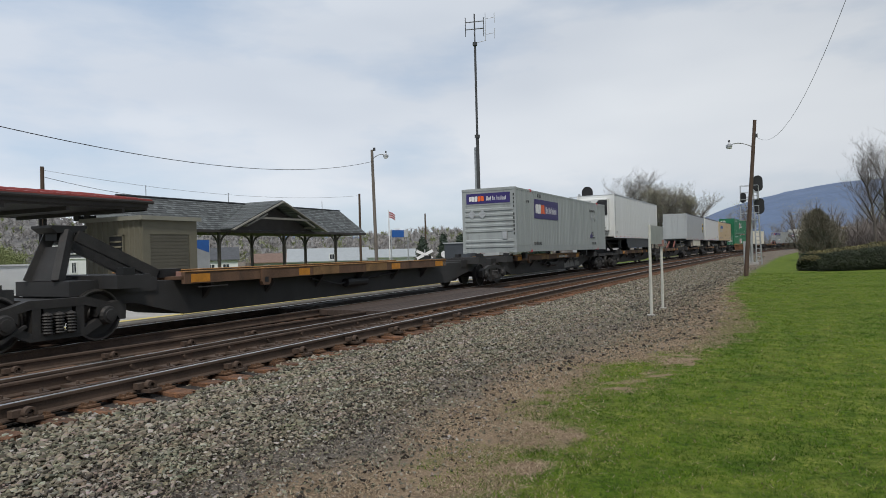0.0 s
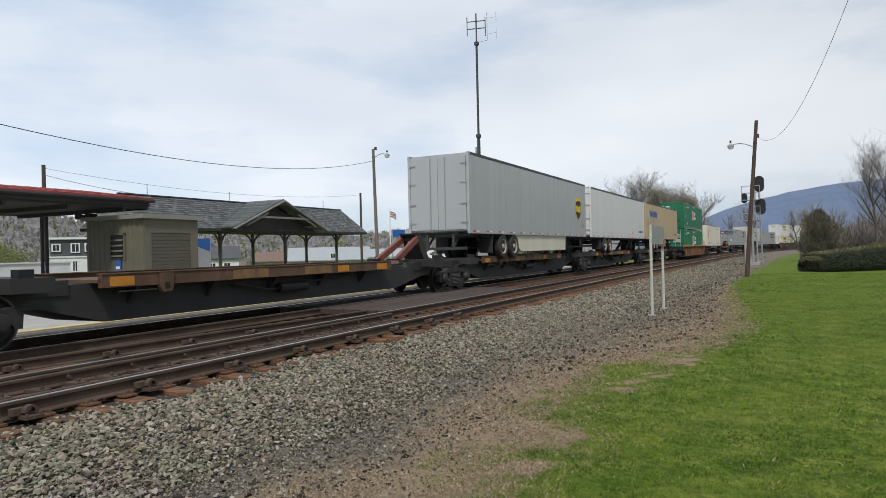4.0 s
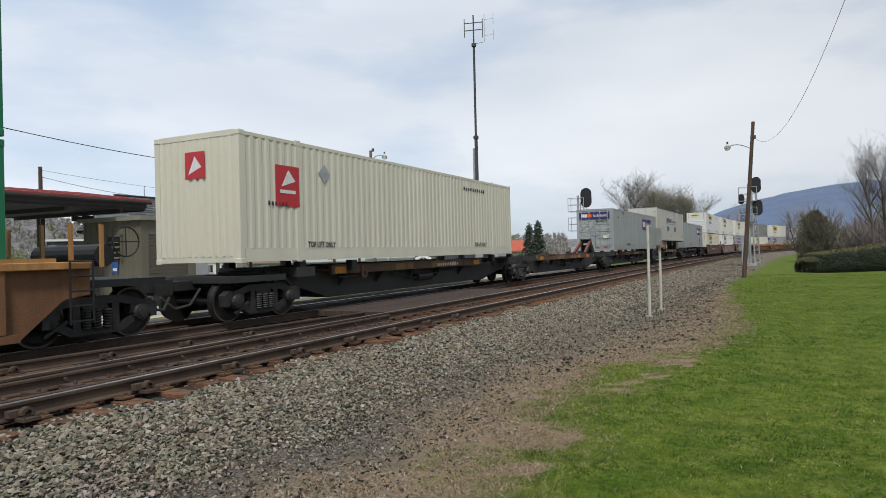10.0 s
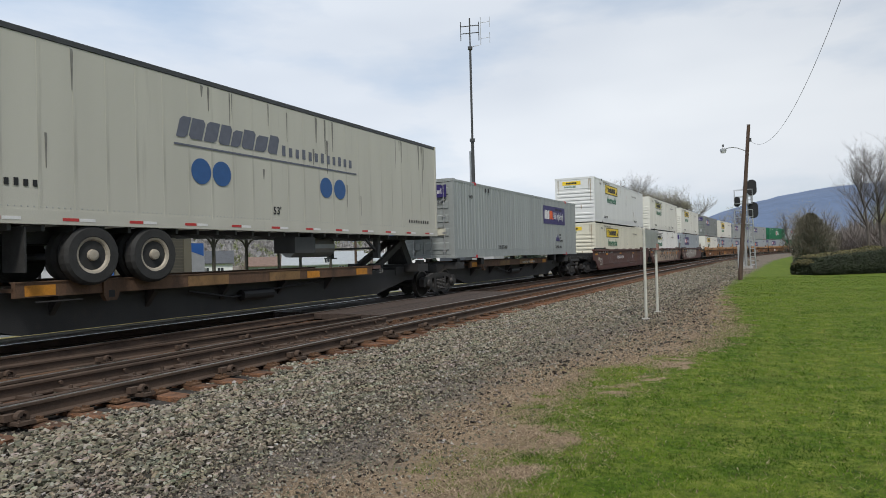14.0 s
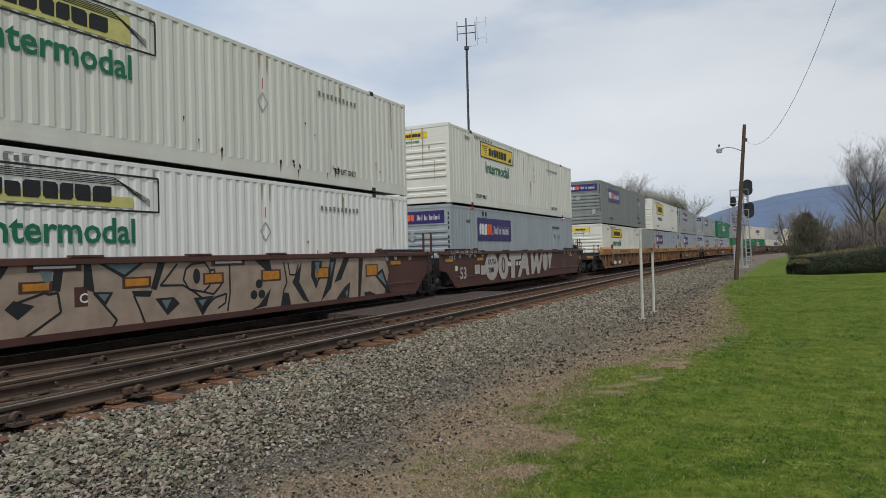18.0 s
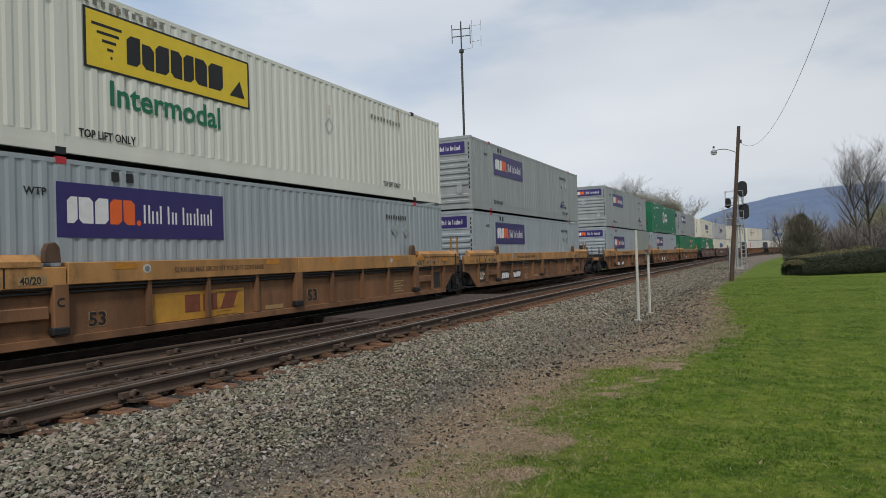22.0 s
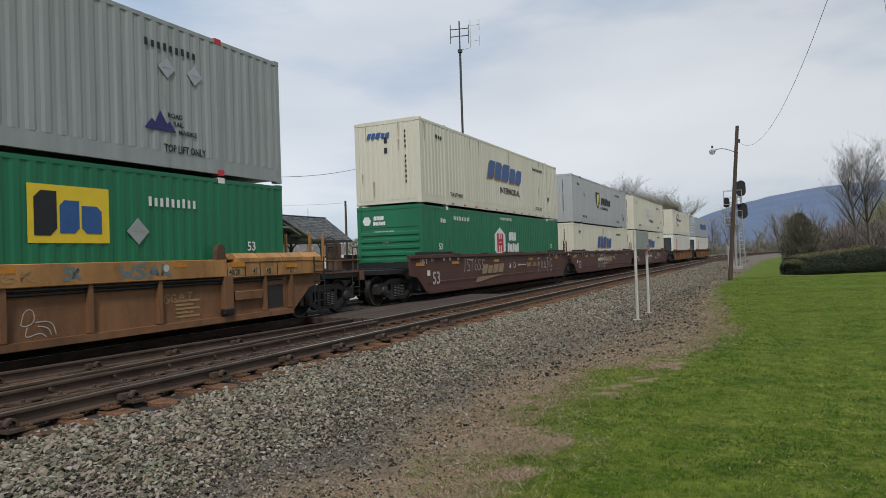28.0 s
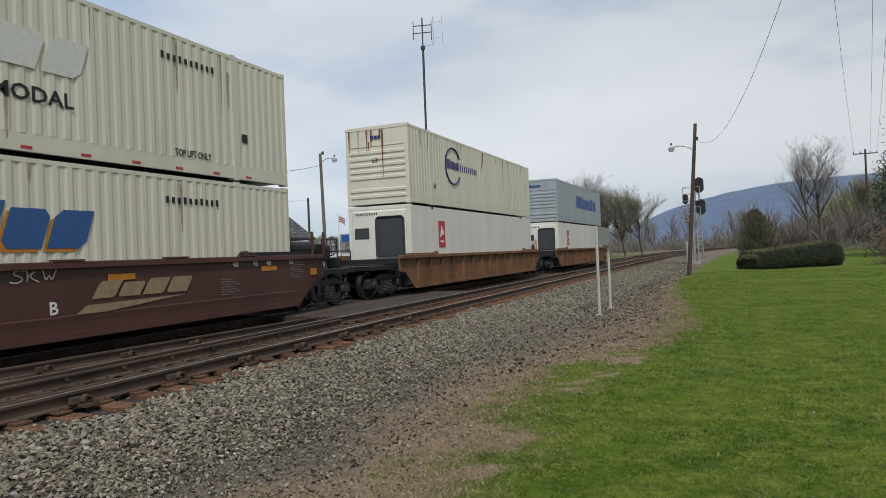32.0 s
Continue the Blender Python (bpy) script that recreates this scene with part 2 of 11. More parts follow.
STREAK = (1.0, 1.6, 0.12)
M = {
    "grey_box": mat("grey_container_paint", (0.31, 0.335, 0.335), 0.5, var=0.13, scale=2.2, dirt=(0.19, 0.19, 0.17), dirt_amount=0.45, stretch=STREAK),
    "grey_box2": mat("blue_grey_container_paint", (0.33, 0.37, 0.40), 0.5, var=0.11, scale=2.0, dirt=(0.23, 0.24, 0.23), dirt_amount=0.35, stretch=STREAK),
    "grey_dark": mat("weathered_grey_container_paint", (0.215, 0.235, 0.225), 0.55, var=0.15, scale=2.2, dirt=(0.13, 0.14, 0.12), dirt_amount=0.5, stretch=STREAK),
    "green_box": mat("green_container_paint", (0.014, 0.160, 0.074), 0.42, var=0.10, scale=1.5, dirt=(0.03, 0.09, 0.06), dirt_amount=0.25, stretch=STREAK),
    "cream_box": mat("cream_container_paint", (0.66, 0.635, 0.525), 0.5, var=0.07, scale=1.2, dirt=(0.35, 0.30, 0.20), dirt_amount=0.25, stretch=STREAK),
    "white_box": mat("white_container_paint", (0.71, 0.705, 0.64), 0.5, var=0.07, scale=1.2, dirt=(0.40, 0.38, 0.32), dirt_amount=0.25, stretch=STREAK),
    "white_bright": mat("bright_white_container_paint", (0.80, 0.80, 0.77), 0.5, var=0.05, scale=1.2, dirt=(0.55, 0.53, 0.47), dirt_amount=0.2, stretch=STREAK),
    "pale_yellow": mat("faded_yellow_logo_paint", (0.62, 0.58, 0.20), 0.6, var=0.12, scale=5),
    "logo_slate": mat("slate_logo_paint", (0.12, 0.13, 0.17), 0.5, var=0.12, scale=8),
    "white_clean": mat("clean_white_paint", (0.68, 0.69, 0.68), 0.4, var=0.05, scale=0.8, dirt=(0.5, 0.5, 0.47), dirt_amount=0.2, stretch=STREAK),
    "grey_trailer": mat("silver_grey_trailer_skin", (0.40, 0.42, 0.43), 0.38, var=0.07, scale=0.8, dirt=(0.30, 0.31, 0.30), dirt_amount=0.3, stretch=STREAK),
    "tan_trailer": mat("faded_tan_trailer_skin", (0.52, 0.40, 0.235), 0.5, var=0.07, scale=0.8, dirt=(0.42, 0.34, 0.22), dirt_amount=0.3, stretch=STREAK),
    "stain_trailer": mat("stained_white_trailer_skin", (0.52, 0.51, 0.45), 0.5, var=0.07, scale=0.8, dirt=(0.26, 0.25, 0.22), dirt_amount=0.42, stretch=STREAK),
    "swift_grey": mat("pale_grey_container_paint", (0.42, 0.43, 0.44), 0.5, var=0.07, scale=1.2, dirt=(0.3, 0.3, 0.29), dirt_amount=0.25, stretch=STREAK),
    "ochre": mat("ochre_railcar_paint", (0.41, 0.208, 0.070), 0.6, var=0.28, scale=2.2, dirt=(0.105, 0.060, 0.034), dirt_amount=0.6, stretch=(1, 1, 0.4), rnd=0.10),
    "patch": mat("dirty_tan_paint", (0.215, 0.125, 0.052), 0.75, var=0.3, scale=3, dirt=(0.06, 0.038, 0.026), dirt_amount=0.6, stretch=(1, 0.6, 1)),
    "rust": mat("rusted_railcar_side", (0.125, 0.070, 0.041), 0.8, var=0.35, scale=1.8, dirt=(0.042, 0.028, 0.022), dirt_amount=0.68, stretch=(1, 1, 0.3), rnd=0.12),
    "rust_side": mat("orange_brown_rusted_side", (0.190, 0.092, 0.042), 0.8, var=0.35, scale=1.6, dirt=(0.070, 0.038, 0.023), dirt_amount=0.6, stretch=(1, 1, 0.3), rnd=0.1),
    "maroon": mat("maroon_railcar_paint", (0.088, 0.035, 0.027), 0.55, var=0.2, scale=1.2, dirt=(0.045, 0.026, 0.02), dirt_amount=0.5, stretch=(1, 1, 0.4), rnd=0.10),
    "black_steel": mat("sooty_black_steel", (0.015, 0.015, 0.016), 0.6, 0.1, var=0.3, scale=2.5, dirt=(0.05, 0.035, 0.025), dirt_amount=0.4),
    "beam": mat("charcoal_car_beam", (0.030, 0.029, 0.029), 0.65, var=0.3, scale=1.0, dirt=(0.060, 0.045, 0.036), dirt_amount=0.4, stretch=(1, 1, 0.5)),
    "truck": mat("dusty_truck_casting", (0.030, 0.028, 0.027), 0.6, 0.1, var=0.3, scale=4, dirt=(0.07, 0.048, 0.035), dirt_amount=0.4),
    "wheel": mat("greasy_wheel_steel", (0.026, 0.024, 0.023), 0.55, 0.3, var=0.3, scale=3),
    "wheel_rim": mat("worn_wheel_tread", (0.13, 0.12, 0.115), 0.45, 0.6, var=0.2, scale=5),
    "steel": mat("galvanised_steel", (0.42, 0.43, 0.44), 0.45, 0.6, var=0.14, scale=4),
    "alum": mat("dull_aluminium", (0.48, 0.49, 0.50), 0.42, 0.6, var=0.1, scale=3),
    "dark_trim": mat("dark_trailer_trim", (0.05, 0.052, 0.055), 0.5, var=0.2, scale=3),
    "tyre": mat("dusty_tyre_rubber", (0.030, 0.030, 0.030), 0.85, var=0.25, scale=6),
    "hub_cream": mat("cream_wheel_hub", (0.36, 0.32, 0.26), 0.5, var=0.14, scale=5),
    "skirt": mat("slate_side_skirt", (0.045, 0.052, 0.062), 0.5, var=0.15, scale=2),
    "orange": mat("orange_marking_paint", (0.52, 0.215, 0.022), 0.6, var=0.2, scale=6, dirt=(0.16, 0.08, 0.035), dirt_amount=0.5),
    "yellow": mat("yellow_sign_paint", (0.78, 0.56, 0.03), 0.5, var=0.06, scale=5),
    "purple": mat("purple_logo_panel", (0.032, 0.022, 0.135), 0.45, var=0.10, scale=4),
    "logo_white": mat("white_marking_paint", (0.74, 0.74, 0.74), 0.5, var=0.08, scale=8),
    "logo_orange": mat("orange_logo_paint", (0.80, 0.13, 0.02), 0.5, var=0.06, scale=8),
    "logo_blue": mat("blue_logo_paint", (0.03, 0.10, 0.28), 0.5, var=0.10, scale=8),
    "logo_green": mat("green_logo_paint", (0.01, 0.16, 0.08), 0.5, var=0.08, scale=8),
    "logo_red": mat("red_logo_paint", (0.50, 0.03, 0.04), 0.5, var=0.08, scale=8),
    "logo_black": mat("black_marking_paint", (0.016, 0.016, 0.018), 0.6, var=0.10, scale=8),
    "logo_faded": mat("faded_pale_marking", (0.66, 0.66, 0.62), 0.6, var=0.08, scale=8),
    "graffiti": mat("pale_graffiti_paint", (0.45, 0.42, 0.38), 0.6, var=0.15, scale=5),
    "tag_orange": mat("faded_orange_spray", (0.20, 0.085, 0.035), 0.7, var=0.3, scale=5),
    "graffiti_fill": mat("pinkish_tan_graffiti_fill", (0.36, 0.275, 0.21), 0.6, var=0.2, scale=3),
    "graffiti_tan": mat("tan_graffiti_paint", (0.30, 0.22, 0.13), 0.6, var=0.2, scale=5),
    "graffiti_blue": mat("teal_graffiti_paint", (0.13, 0.19, 0.205), 0.6, var=0.15, scale=5),
    "rust_stain": mat("rust_streak_stain", (0.40, 0.335, 0.245), 0.8, var=0.3, scale=6),
    "tan_stain": mat("brown_run_stain", (0.40, 0.30, 0.17), 0.7, var=0.2, scale=5),
    "grime": mat("grey_grime_stain", (0.22, 0.215, 0.20), 0.8, var=0.25, scale=5),
    "tape_red": mat("red_reflective_tape", (0.50, 0.04, 0.04), 0.4, var=0.08, scale=8),
    "stencil_tan": mat("worn_tan_stencil_paint", (0.36, 0.235, 0.105), 0.7, var=0.25, scale=7, dirt=(0.12, 0.075, 0.04), dirt_amount=0.6),
    "stencil_brown": mat("worn_dark_stencil_paint", (0.085, 0.048, 0.028), 0.7, var=0.3, scale=7, dirt=(0.28, 0.155, 0.065), dirt_amount=0.5),
    "panel_yellow": mat("dirty_yellow_logo_panel", (0.50, 0.255, 0.035), 0.6, var=0.2, scale=3, dirt=(0.2, 0.105, 0.03), dirt_amount=0.5),
    "stencil_red": mat("faded_dark_red_stencil", (0.20, 0.058, 0.030), 0.7, var=0.25, scale=5, dirt=(0.3, 0.14, 0.04), dirt_amount=0.4),
    "tag_green": mat("faded_green_graffiti_paint", (0.14, 0.26, 0.085), 0.6, var=0.25, scale=5),
    "rail_side": mat("rusty_rail_side", (0.080, 0.053, 0.038), 0.85, 0.1, var=0.3, scale=3, dirt=(0.12, 0.064, 0.038), dirt_amount=0.4),
    "rail_head": mat("polished_rail_head", (0.62, 0.61, 0.60), 0.38, 1.0, var=0.12, scale=6, bump=0.03),
    "tie": mat("rust_stained_tie", (0.125, 0.062, 0.034), 0.9, var=0.45, scale=6, grain=45, bump=0.8, dirt=(0.27, 0.112, 0.040), dirt_amount=0.6, rnd=0.3),
    "plate": mat("rusty_tie_plate", (0.120, 0.066, 0.036), 0.85, 0.1, var=0.3, scale=8),
    "plank": mat("weathered_crossing_timber", (0.060, 0.042, 0.034), 0.85, var=0.3, scale=1.5, grain=50, bump=0.4, stretch=(6, 0.6, 6), rnd=0.2),
    "wood_pole": mat("weathered_pole_wood", (0.085, 0.055, 0.040), 0.9, var=0.3, scale=3, grain=60, bump=0.4, stretch=(4, 4, 0.3)),
    "grey_pole": mat("silvered_pole_wood", (0.150, 0.130, 0.110), 0.9, var=0.3, scale=3, grain=60, bump=0.4, stretch=(4, 4, 0.3)),
    "concrete": mat("worn_concrete", (0.36, 0.35, 0.33), 0.85, var=0.14, scale=1.5, bump=0.2),
    "stripe": mat("faded_yellow_stripe", (0.58, 0.47, 0.16), 0.8, var=0.15, scale=4),
    "shed": mat("olive_grey_metal_siding", (0.135, 0.125, 0.090), 0.6, var=0.10, scale=1.5),
    "shed_trim": mat("pale_olive_trim", (0.23, 0.225, 0.185), 0.6, var=0.10, scale=2),
    "shed_door": mat("dark_olive_roller_door", (0.085, 0.078, 0.058), 0.6, var=0.10, scale=1.5),
    "faded_red": mat("faded_red_paint", (0.30, 0.17, 0.145), 0.7, var=0.15, scale=6),
    "hitch_red": mat("rusty_red_hitch_paint", (0.19, 0.062, 0.045), 0.7, var=0.25, scale=4, dirt=(0.06, 0.035, 0.03), dirt_amount=0.5),
    "red_roof": mat("red_metal_roof", (0.26, 0.045, 0.038), 0.5, var=0.15, scale=2),
    "canopy_dark": mat("dark_painted_canopy_wood", (0.035, 0.030, 0.029), 0.7, var=0.2, scale=2),
    "shingle": mat("grey_asphalt_shingle", (0.105, 0.115, 0.118), 0.9, var=0.2, scale=1.5, grain=30, bump=0.3, rnd=0.16),
    "post_dark": mat("dark_olive_post_paint", (0.075, 0.068, 0.055), 0.75, var=0.18, scale=3),
    "eave": mat("weathered_eave_board", (0.20, 0.19, 0.165), 0.8, var=0.18, scale=2),
    "house_white": mat("white_clapboard", (0.70, 0.71, 0.72), 0.7, var=0.06, scale=2),
    "house_roof": mat("slate_house_roof", (0.075, 0.08, 0.09), 0.8, var=0.2, scale=2),
    "house_green": mat("pale_green_siding", (0.36, 0.41, 0.36), 0.7, var=0.07, scale=2),
    "brown_roof": mat("brown_house_roof", (0.18, 0.12, 0.095), 0.8, var=0.2, scale=2),
    "tin_roof": mat("pale_metal_roof", (0.36, 0.385, 0.40), 0.5, 0.2, var=0.08, scale=2),
    "orange_roof": mat("orange_red_roof", (0.45, 0.10, 0.05), 0.7, var=0.12, scale=2),
    "glass": mat("dark_window_glass", (0.03, 0.035, 0.045), 0.12, var=0.1, scale=2, bump=0.0),
    "blue_sign": mat("blue_sign_face", (0.02, 0.10, 0.34), 0.45, var=0.08, scale=4),
    "signal_black": mat("matt_black_signal", (0.012, 0.012, 0.014), 0.6, var=0.2, scale=4),
    "post_paint": mat("chalky_white_post_paint", (0.50, 0.50, 0.45), 0.7, var=0.12, scale=5, dirt=(0.30, 0.26, 0.2), dirt_amount=0.4),
    "pale_metal": mat("pale_grey_cabinet", (0.40, 0.41, 0.41), 0.5, 0.2, var=0.1, scale=3),
    "bark": mat("grey_brown_bark", (0.105, 0.090, 0.080), 0.9, var=0.25, scale=3),
    "twig": mat("bare_twigs", (0.165, 0.142, 0.128), 0.95, var=0.2, scale=0.5, bump=0),
    "bud": mat("pale_spring_buds", (0.30, 0.29, 0.19), 0.9, var=0.25, scale=0.6, bump=0),
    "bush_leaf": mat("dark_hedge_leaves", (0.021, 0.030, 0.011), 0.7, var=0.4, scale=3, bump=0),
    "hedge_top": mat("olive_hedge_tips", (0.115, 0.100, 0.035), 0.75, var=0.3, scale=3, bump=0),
    "brown_shrub": mat("russet_brown_shrub", (0.17, 0.115, 0.080), 0.85, var=0.35, scale=2, bump=0),
    "dark_tree": mat("olive_brown_shrub_foliage", (0.105, 0.100, 0.060), 0.8, var=0.4, scale=1, bump=0),
    "conifer": mat("spruce_foliage", (0.042, 0.062, 0.044), 0.8, var=0.4, scale=1, bump=0),
    # Next two: bare twigs with distance haze painted in as a paler colour.
    "far_twig": mat("haze_paled_far_twigs", (0.225, 0.205, 0.195), 0.95, var=0.3, scale=0.05, bump=0),
    "hill_twig": mat("haze_paled_hillside_twigs", (0.34, 0.325, 0.315), 0.95, var=0.25, scale=0.05, bump=0),
    "green_haze": mat("pale_young_leaves", (0.23, 0.26, 0.115), 0.8, var=0.3, scale=0.8, bump=0),
    "juniper": mat("brown_green_juniper_foliage", (0.175, 0.160, 0.118), 0.85, var=0.45, scale=1.2, bump=0),
    "juniper_green": mat("dark_green_juniper_sprays", (0.085, 0.105, 0.070), 0.85, var=0.4, scale=1.2, bump=0),
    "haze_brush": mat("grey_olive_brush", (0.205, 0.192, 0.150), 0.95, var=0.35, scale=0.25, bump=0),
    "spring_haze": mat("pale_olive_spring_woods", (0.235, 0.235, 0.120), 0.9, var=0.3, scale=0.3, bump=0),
    "spring_leaf": mat("fresh_spring_leaves", (0.17, 0.175, 0.065), 0.8, var=0.3, scale=0.5, bump=0),
    "clod": mat("dark_damp_soil", (0.034, 0.026, 0.021), 0.95, var=0.4, scale=3, bump=0.2),
    # Oily fines, coloured darker still for shade between stones and below the train.
    "bed_fines_shade": mat("ballast_fines_with_gap_shade", (0.038, 0.032, 0.028), 0.95, var=0.4, scale=1.2, grain=55, bump=0.6, dirt=(0.10, 0.086, 0.074), dirt_amount=0.35),
    "wire": mat("black_cable", (0.012, 0.012, 0.013), 0.6, bump=0),
    "lamp_glass": mat("frosted_lamp_glass", (0.55, 0.56, 0.56), 0.3, var=0.05, bump=0),
    "flag_red": mat("red_flag_cloth", (0.45, 0.05, 0.06), 0.8, bump=0),
}


def shingle_paint():
    """Asphalt tabs: each a tone of its own, with dark joints."""
    m = M["shingle"]
    n, l = m.node_tree.nodes, m.node_tree.links
    tc, sp, cb = n.new("ShaderNodeTexCoord"), n.new("ShaderNodeSeparateXYZ"), n.new("ShaderNodeCombineXYZ")
    br, mx = n.new("ShaderNodeTexBrick"), n.new("ShaderNodeMixRGB")
    l.new(tc.outputs["Object"], sp.inputs["Vector"])
    l.new(sp.outputs["Y"], cb.inputs["X"]), l.new(sp.outputs["Z"], cb.inputs["Y"])
    l.new(cb.outputs["Vector"], br.inputs["Vector"])
    br.inputs["Color1"].default_value, br.inputs["Color2"].default_value, br.inputs["Mortar"].default_value = (0.62, 0.62, 0.62, 1), (1.5, 1.5, 1.5, 1), (0.35, 0.35, 0.35, 1)
    br.inputs["Scale"].default_value, br.inputs["Brick Width"].default_value, br.inputs["Row Height"].default_value, br.inputs["Mortar Size"].default_value = 1.0, 0.34, 0.146, 0.012
    b = n["Principled BSDF"]
    old = b.inputs["Base Color"].links[0].from_socket
    mx.blend_type, mx.inputs["Fac"].default_value = "MULTIPLY", 1.0
    l.new(old, mx.inputs["Color1"]), l.new(br.outputs["Color"], mx.inputs["Color2"]), l.new(mx.outputs["Color"], b.inputs["Base Color"])


shingle_paint()


# ---- mesh helpers ----
def box(bm, x0, x1, y0, y1, z0, z1):
    v = [bm.verts.new(p) for p in ((x0, y0, z0), (x1, y0, z0), (x1, y1, z0), (x0, y1, z0), (x0, y0, z1), (x1, y0, z1), (x1, y1, z1), (x0, y1, z1))]
    for f in ((3, 2, 1, 0), (4, 5, 6, 7), (0, 1, 5, 4), (1, 2, 6, 5), (2, 3, 7, 6), (3, 0, 4, 7)):
        bm.faces.new([v[i] for i in f])
    return bm


def bar(bm, a, b, w, h=None, up=(0, 0, 1)):
    """A square bar from a to b."""
    h = h or w
    a, b = Vector(a), Vector(b)
    d = (b - a).normalized()
    s = d.cross(Vector(up))
    s = s.normalized() if s.length > 1e-4 else Vector((1, 0, 0))
    u = s.cross(d)
    v = [bm.verts.new(p + s * i * w / 2 + u * j * h / 2) for p in (a, b) for i, j in ((-1, -1), (1, -1), (1, 1), (-1, 1))]
    for f in ((3, 2, 1, 0), (4, 5, 6, 7), (0, 1, 5, 4), (1, 2, 6, 5), (2, 3, 7, 6), (3, 0, 4, 7)):
        bm.faces.new([v[i] for i in f])
    return bm


def rod(bm, a, b, r, n=8, r2=None):
    """A round rod from a to b, tapering to r2."""
    r2 = r if r2 is None else r2
    a, b = Vector(a), Vector(b)
    d = (b - a).normalized()
    s = d.orthogonal().normalized()
    u = d.cross(s)
    rings = []
    for p, q in ((a, r), (b, r2)):
        rings.append([bm.verts.new(p + (s * math.cos(i * math.tau / n) + u * math.sin(i * math.tau / n)) * q) for i in range(n)])
    for i in range(n):
        bm.faces.new((rings[0][i], rings[0][(i + 1) % n], rings[1][(i + 1) % n], rings[1][i]))
    bm.faces.new(rings[0][::-1])
    bm.faces.new(rings[1])
    return bm


def lathe(bm, axis_y0, profile, n=20, centre=(0, 0, 0), axis="x"):
    """Turns a profile of (along, radius) round the x axis (or y, z)."""
    rings = []
    c = Vector(centre)
    for t, r in profile:
        ring = []
        for i in range(n):
            a, b = math.cos(i * math.tau / n) * r, math.sin(i * math.tau / n) * r
            p = {"x": (t, a, b), "y": (a, t, b), "z": (a, b, t)}[axis]
            ring.append(bm.verts.new(c + Vector(p)))
        rings.append(ring)
    for k in range(len(rings) - 1):
        for i in range(n):
            bm.faces.new((rings[k][i], rings[k][(i + 1) % n], rings[k + 1][(i + 1) % n], rings[k + 1][i]))
    bm.faces.new(rings[0][::-1])
    bm.faces.new(rings[-1])
    return bm


def slab(bm, pts, axis, t0, t1):
    """A flat outline of (u, v) made thick along an axis: x -> (t, u, v), y -> (u, t, v), z -> (u, v, t)."""
    put = {"x": lambda u, v, t: (t, u, v), "y": lambda u, v, t: (u, t, v), "z": lambda u, v, t: (u, v, t)}[axis]
    a = [bm.verts.new(put(u, v, t0)) for u, v in pts]
    b = [bm.verts.new(put(u, v, t1)) for u, v in pts]
    n = len(pts)
    bm.faces.new(a[::-1])
    bm.faces.new(b)
    for i in range(n):
        bm.faces.new((a[i], a[(i + 1) % n], b[(i + 1) % n], b[i]))
    return bm


def mesh_of(name, bm, material, smooth=False, bevel=0.0):
    if bevel:
        bmesh.ops.bevel(bm, geom=bm.edges[:], offset=bevel, segments=1, affect="EDGES")
    bmesh.ops.recalc_face_normals(bm, faces=bm.faces[:])
    me = bpy.data.meshes.new(name)
    bm.to_mesh(me)
    bm.free()
    me.materials.append(material)
    if smooth:
        me.polygons.foreach_set("use_smooth", [True] * len(me.polygons))
    return me


def part(name, bm, material, parent, label="", smooth=False, bevel=0.0):
    """Links a bmesh as one mesh object under a thing or under a part."""
    ob = new(name, mesh_of(name, bm, material, smooth, bevel))
    ob.parent = parent
    if label:
        tagged(ob, label)
    return ob


def shared(name, me, parent, at=None, label=""):
    ob = new(name, me)
    ob.parent = parent
    if at is not None:
        ob.matrix_basis = at
    if label:
        tagged(ob, label)
    return ob


def thing(name, label, category, at=None, group="", kind=""):
    ob = new(name)
    ob.empty_display_size = 0.3
    if at is not None:
        ob.matrix_basis = at
    return tagged(ob, label, category, group, kind)


def single(name, bm, material, label, category="", group="", kind="", smooth=False, at=None, bevel=0.0):
    ob = new(name, mesh_of(name, bm, material, smooth, bevel))
    if at is not None:
        ob.matrix_basis = at
    return tagged(ob, label, category, group, kind)


def raw_mesh(name, verts, faces, material, smooth=False):
    me = bpy.data.meshes.new(name)
    me.from_pydata(verts, [], faces)
    me.materials.append(material)
    if smooth:
        me.polygons.foreach_set("use_smooth", [True] * len(me.polygons))
    return me


# ---- the line of the tracks ----
CENTRE_X = -11.54  # the train's track
NEAR_X = -7.685  # the free track
CURVE = ((0, 0.0), (40, 0.55), (80, -0.1), (120, 1.3), (160, 3.05), (260, 2.5), (420, 2.0), (800, 0.0))  # 1 / km
_d = np.arange(0, 800, 1.0)
_k = np.interp(_d, [c[0] for c in CURVE], [c[1] for c in CURVE]) / 1000
_th = np.concatenate([[0], np.cumsum(_k)[:-1]])
_px = np.concatenate([[0], np.cumsum(np.sin(_th))[:-1]])
_py = np.concatenate([[0], np.cumsum(np.cos(_th))[:-1]])


def along(d, offset=0.0):
    """Place and heading of the line, offset metres to the right of the train's track, d metres on."""
    if d <= 0:
        return CENTRE_X + offset, d, 0.0
    x, y, th = float(np.interp(d, _d, _px)), float(np.interp(d, _d, _py)), float(np.interp(d, _d, _th))
    return CENTRE_X + x + offset * math.cos(th), y - offset * math.sin(th), th


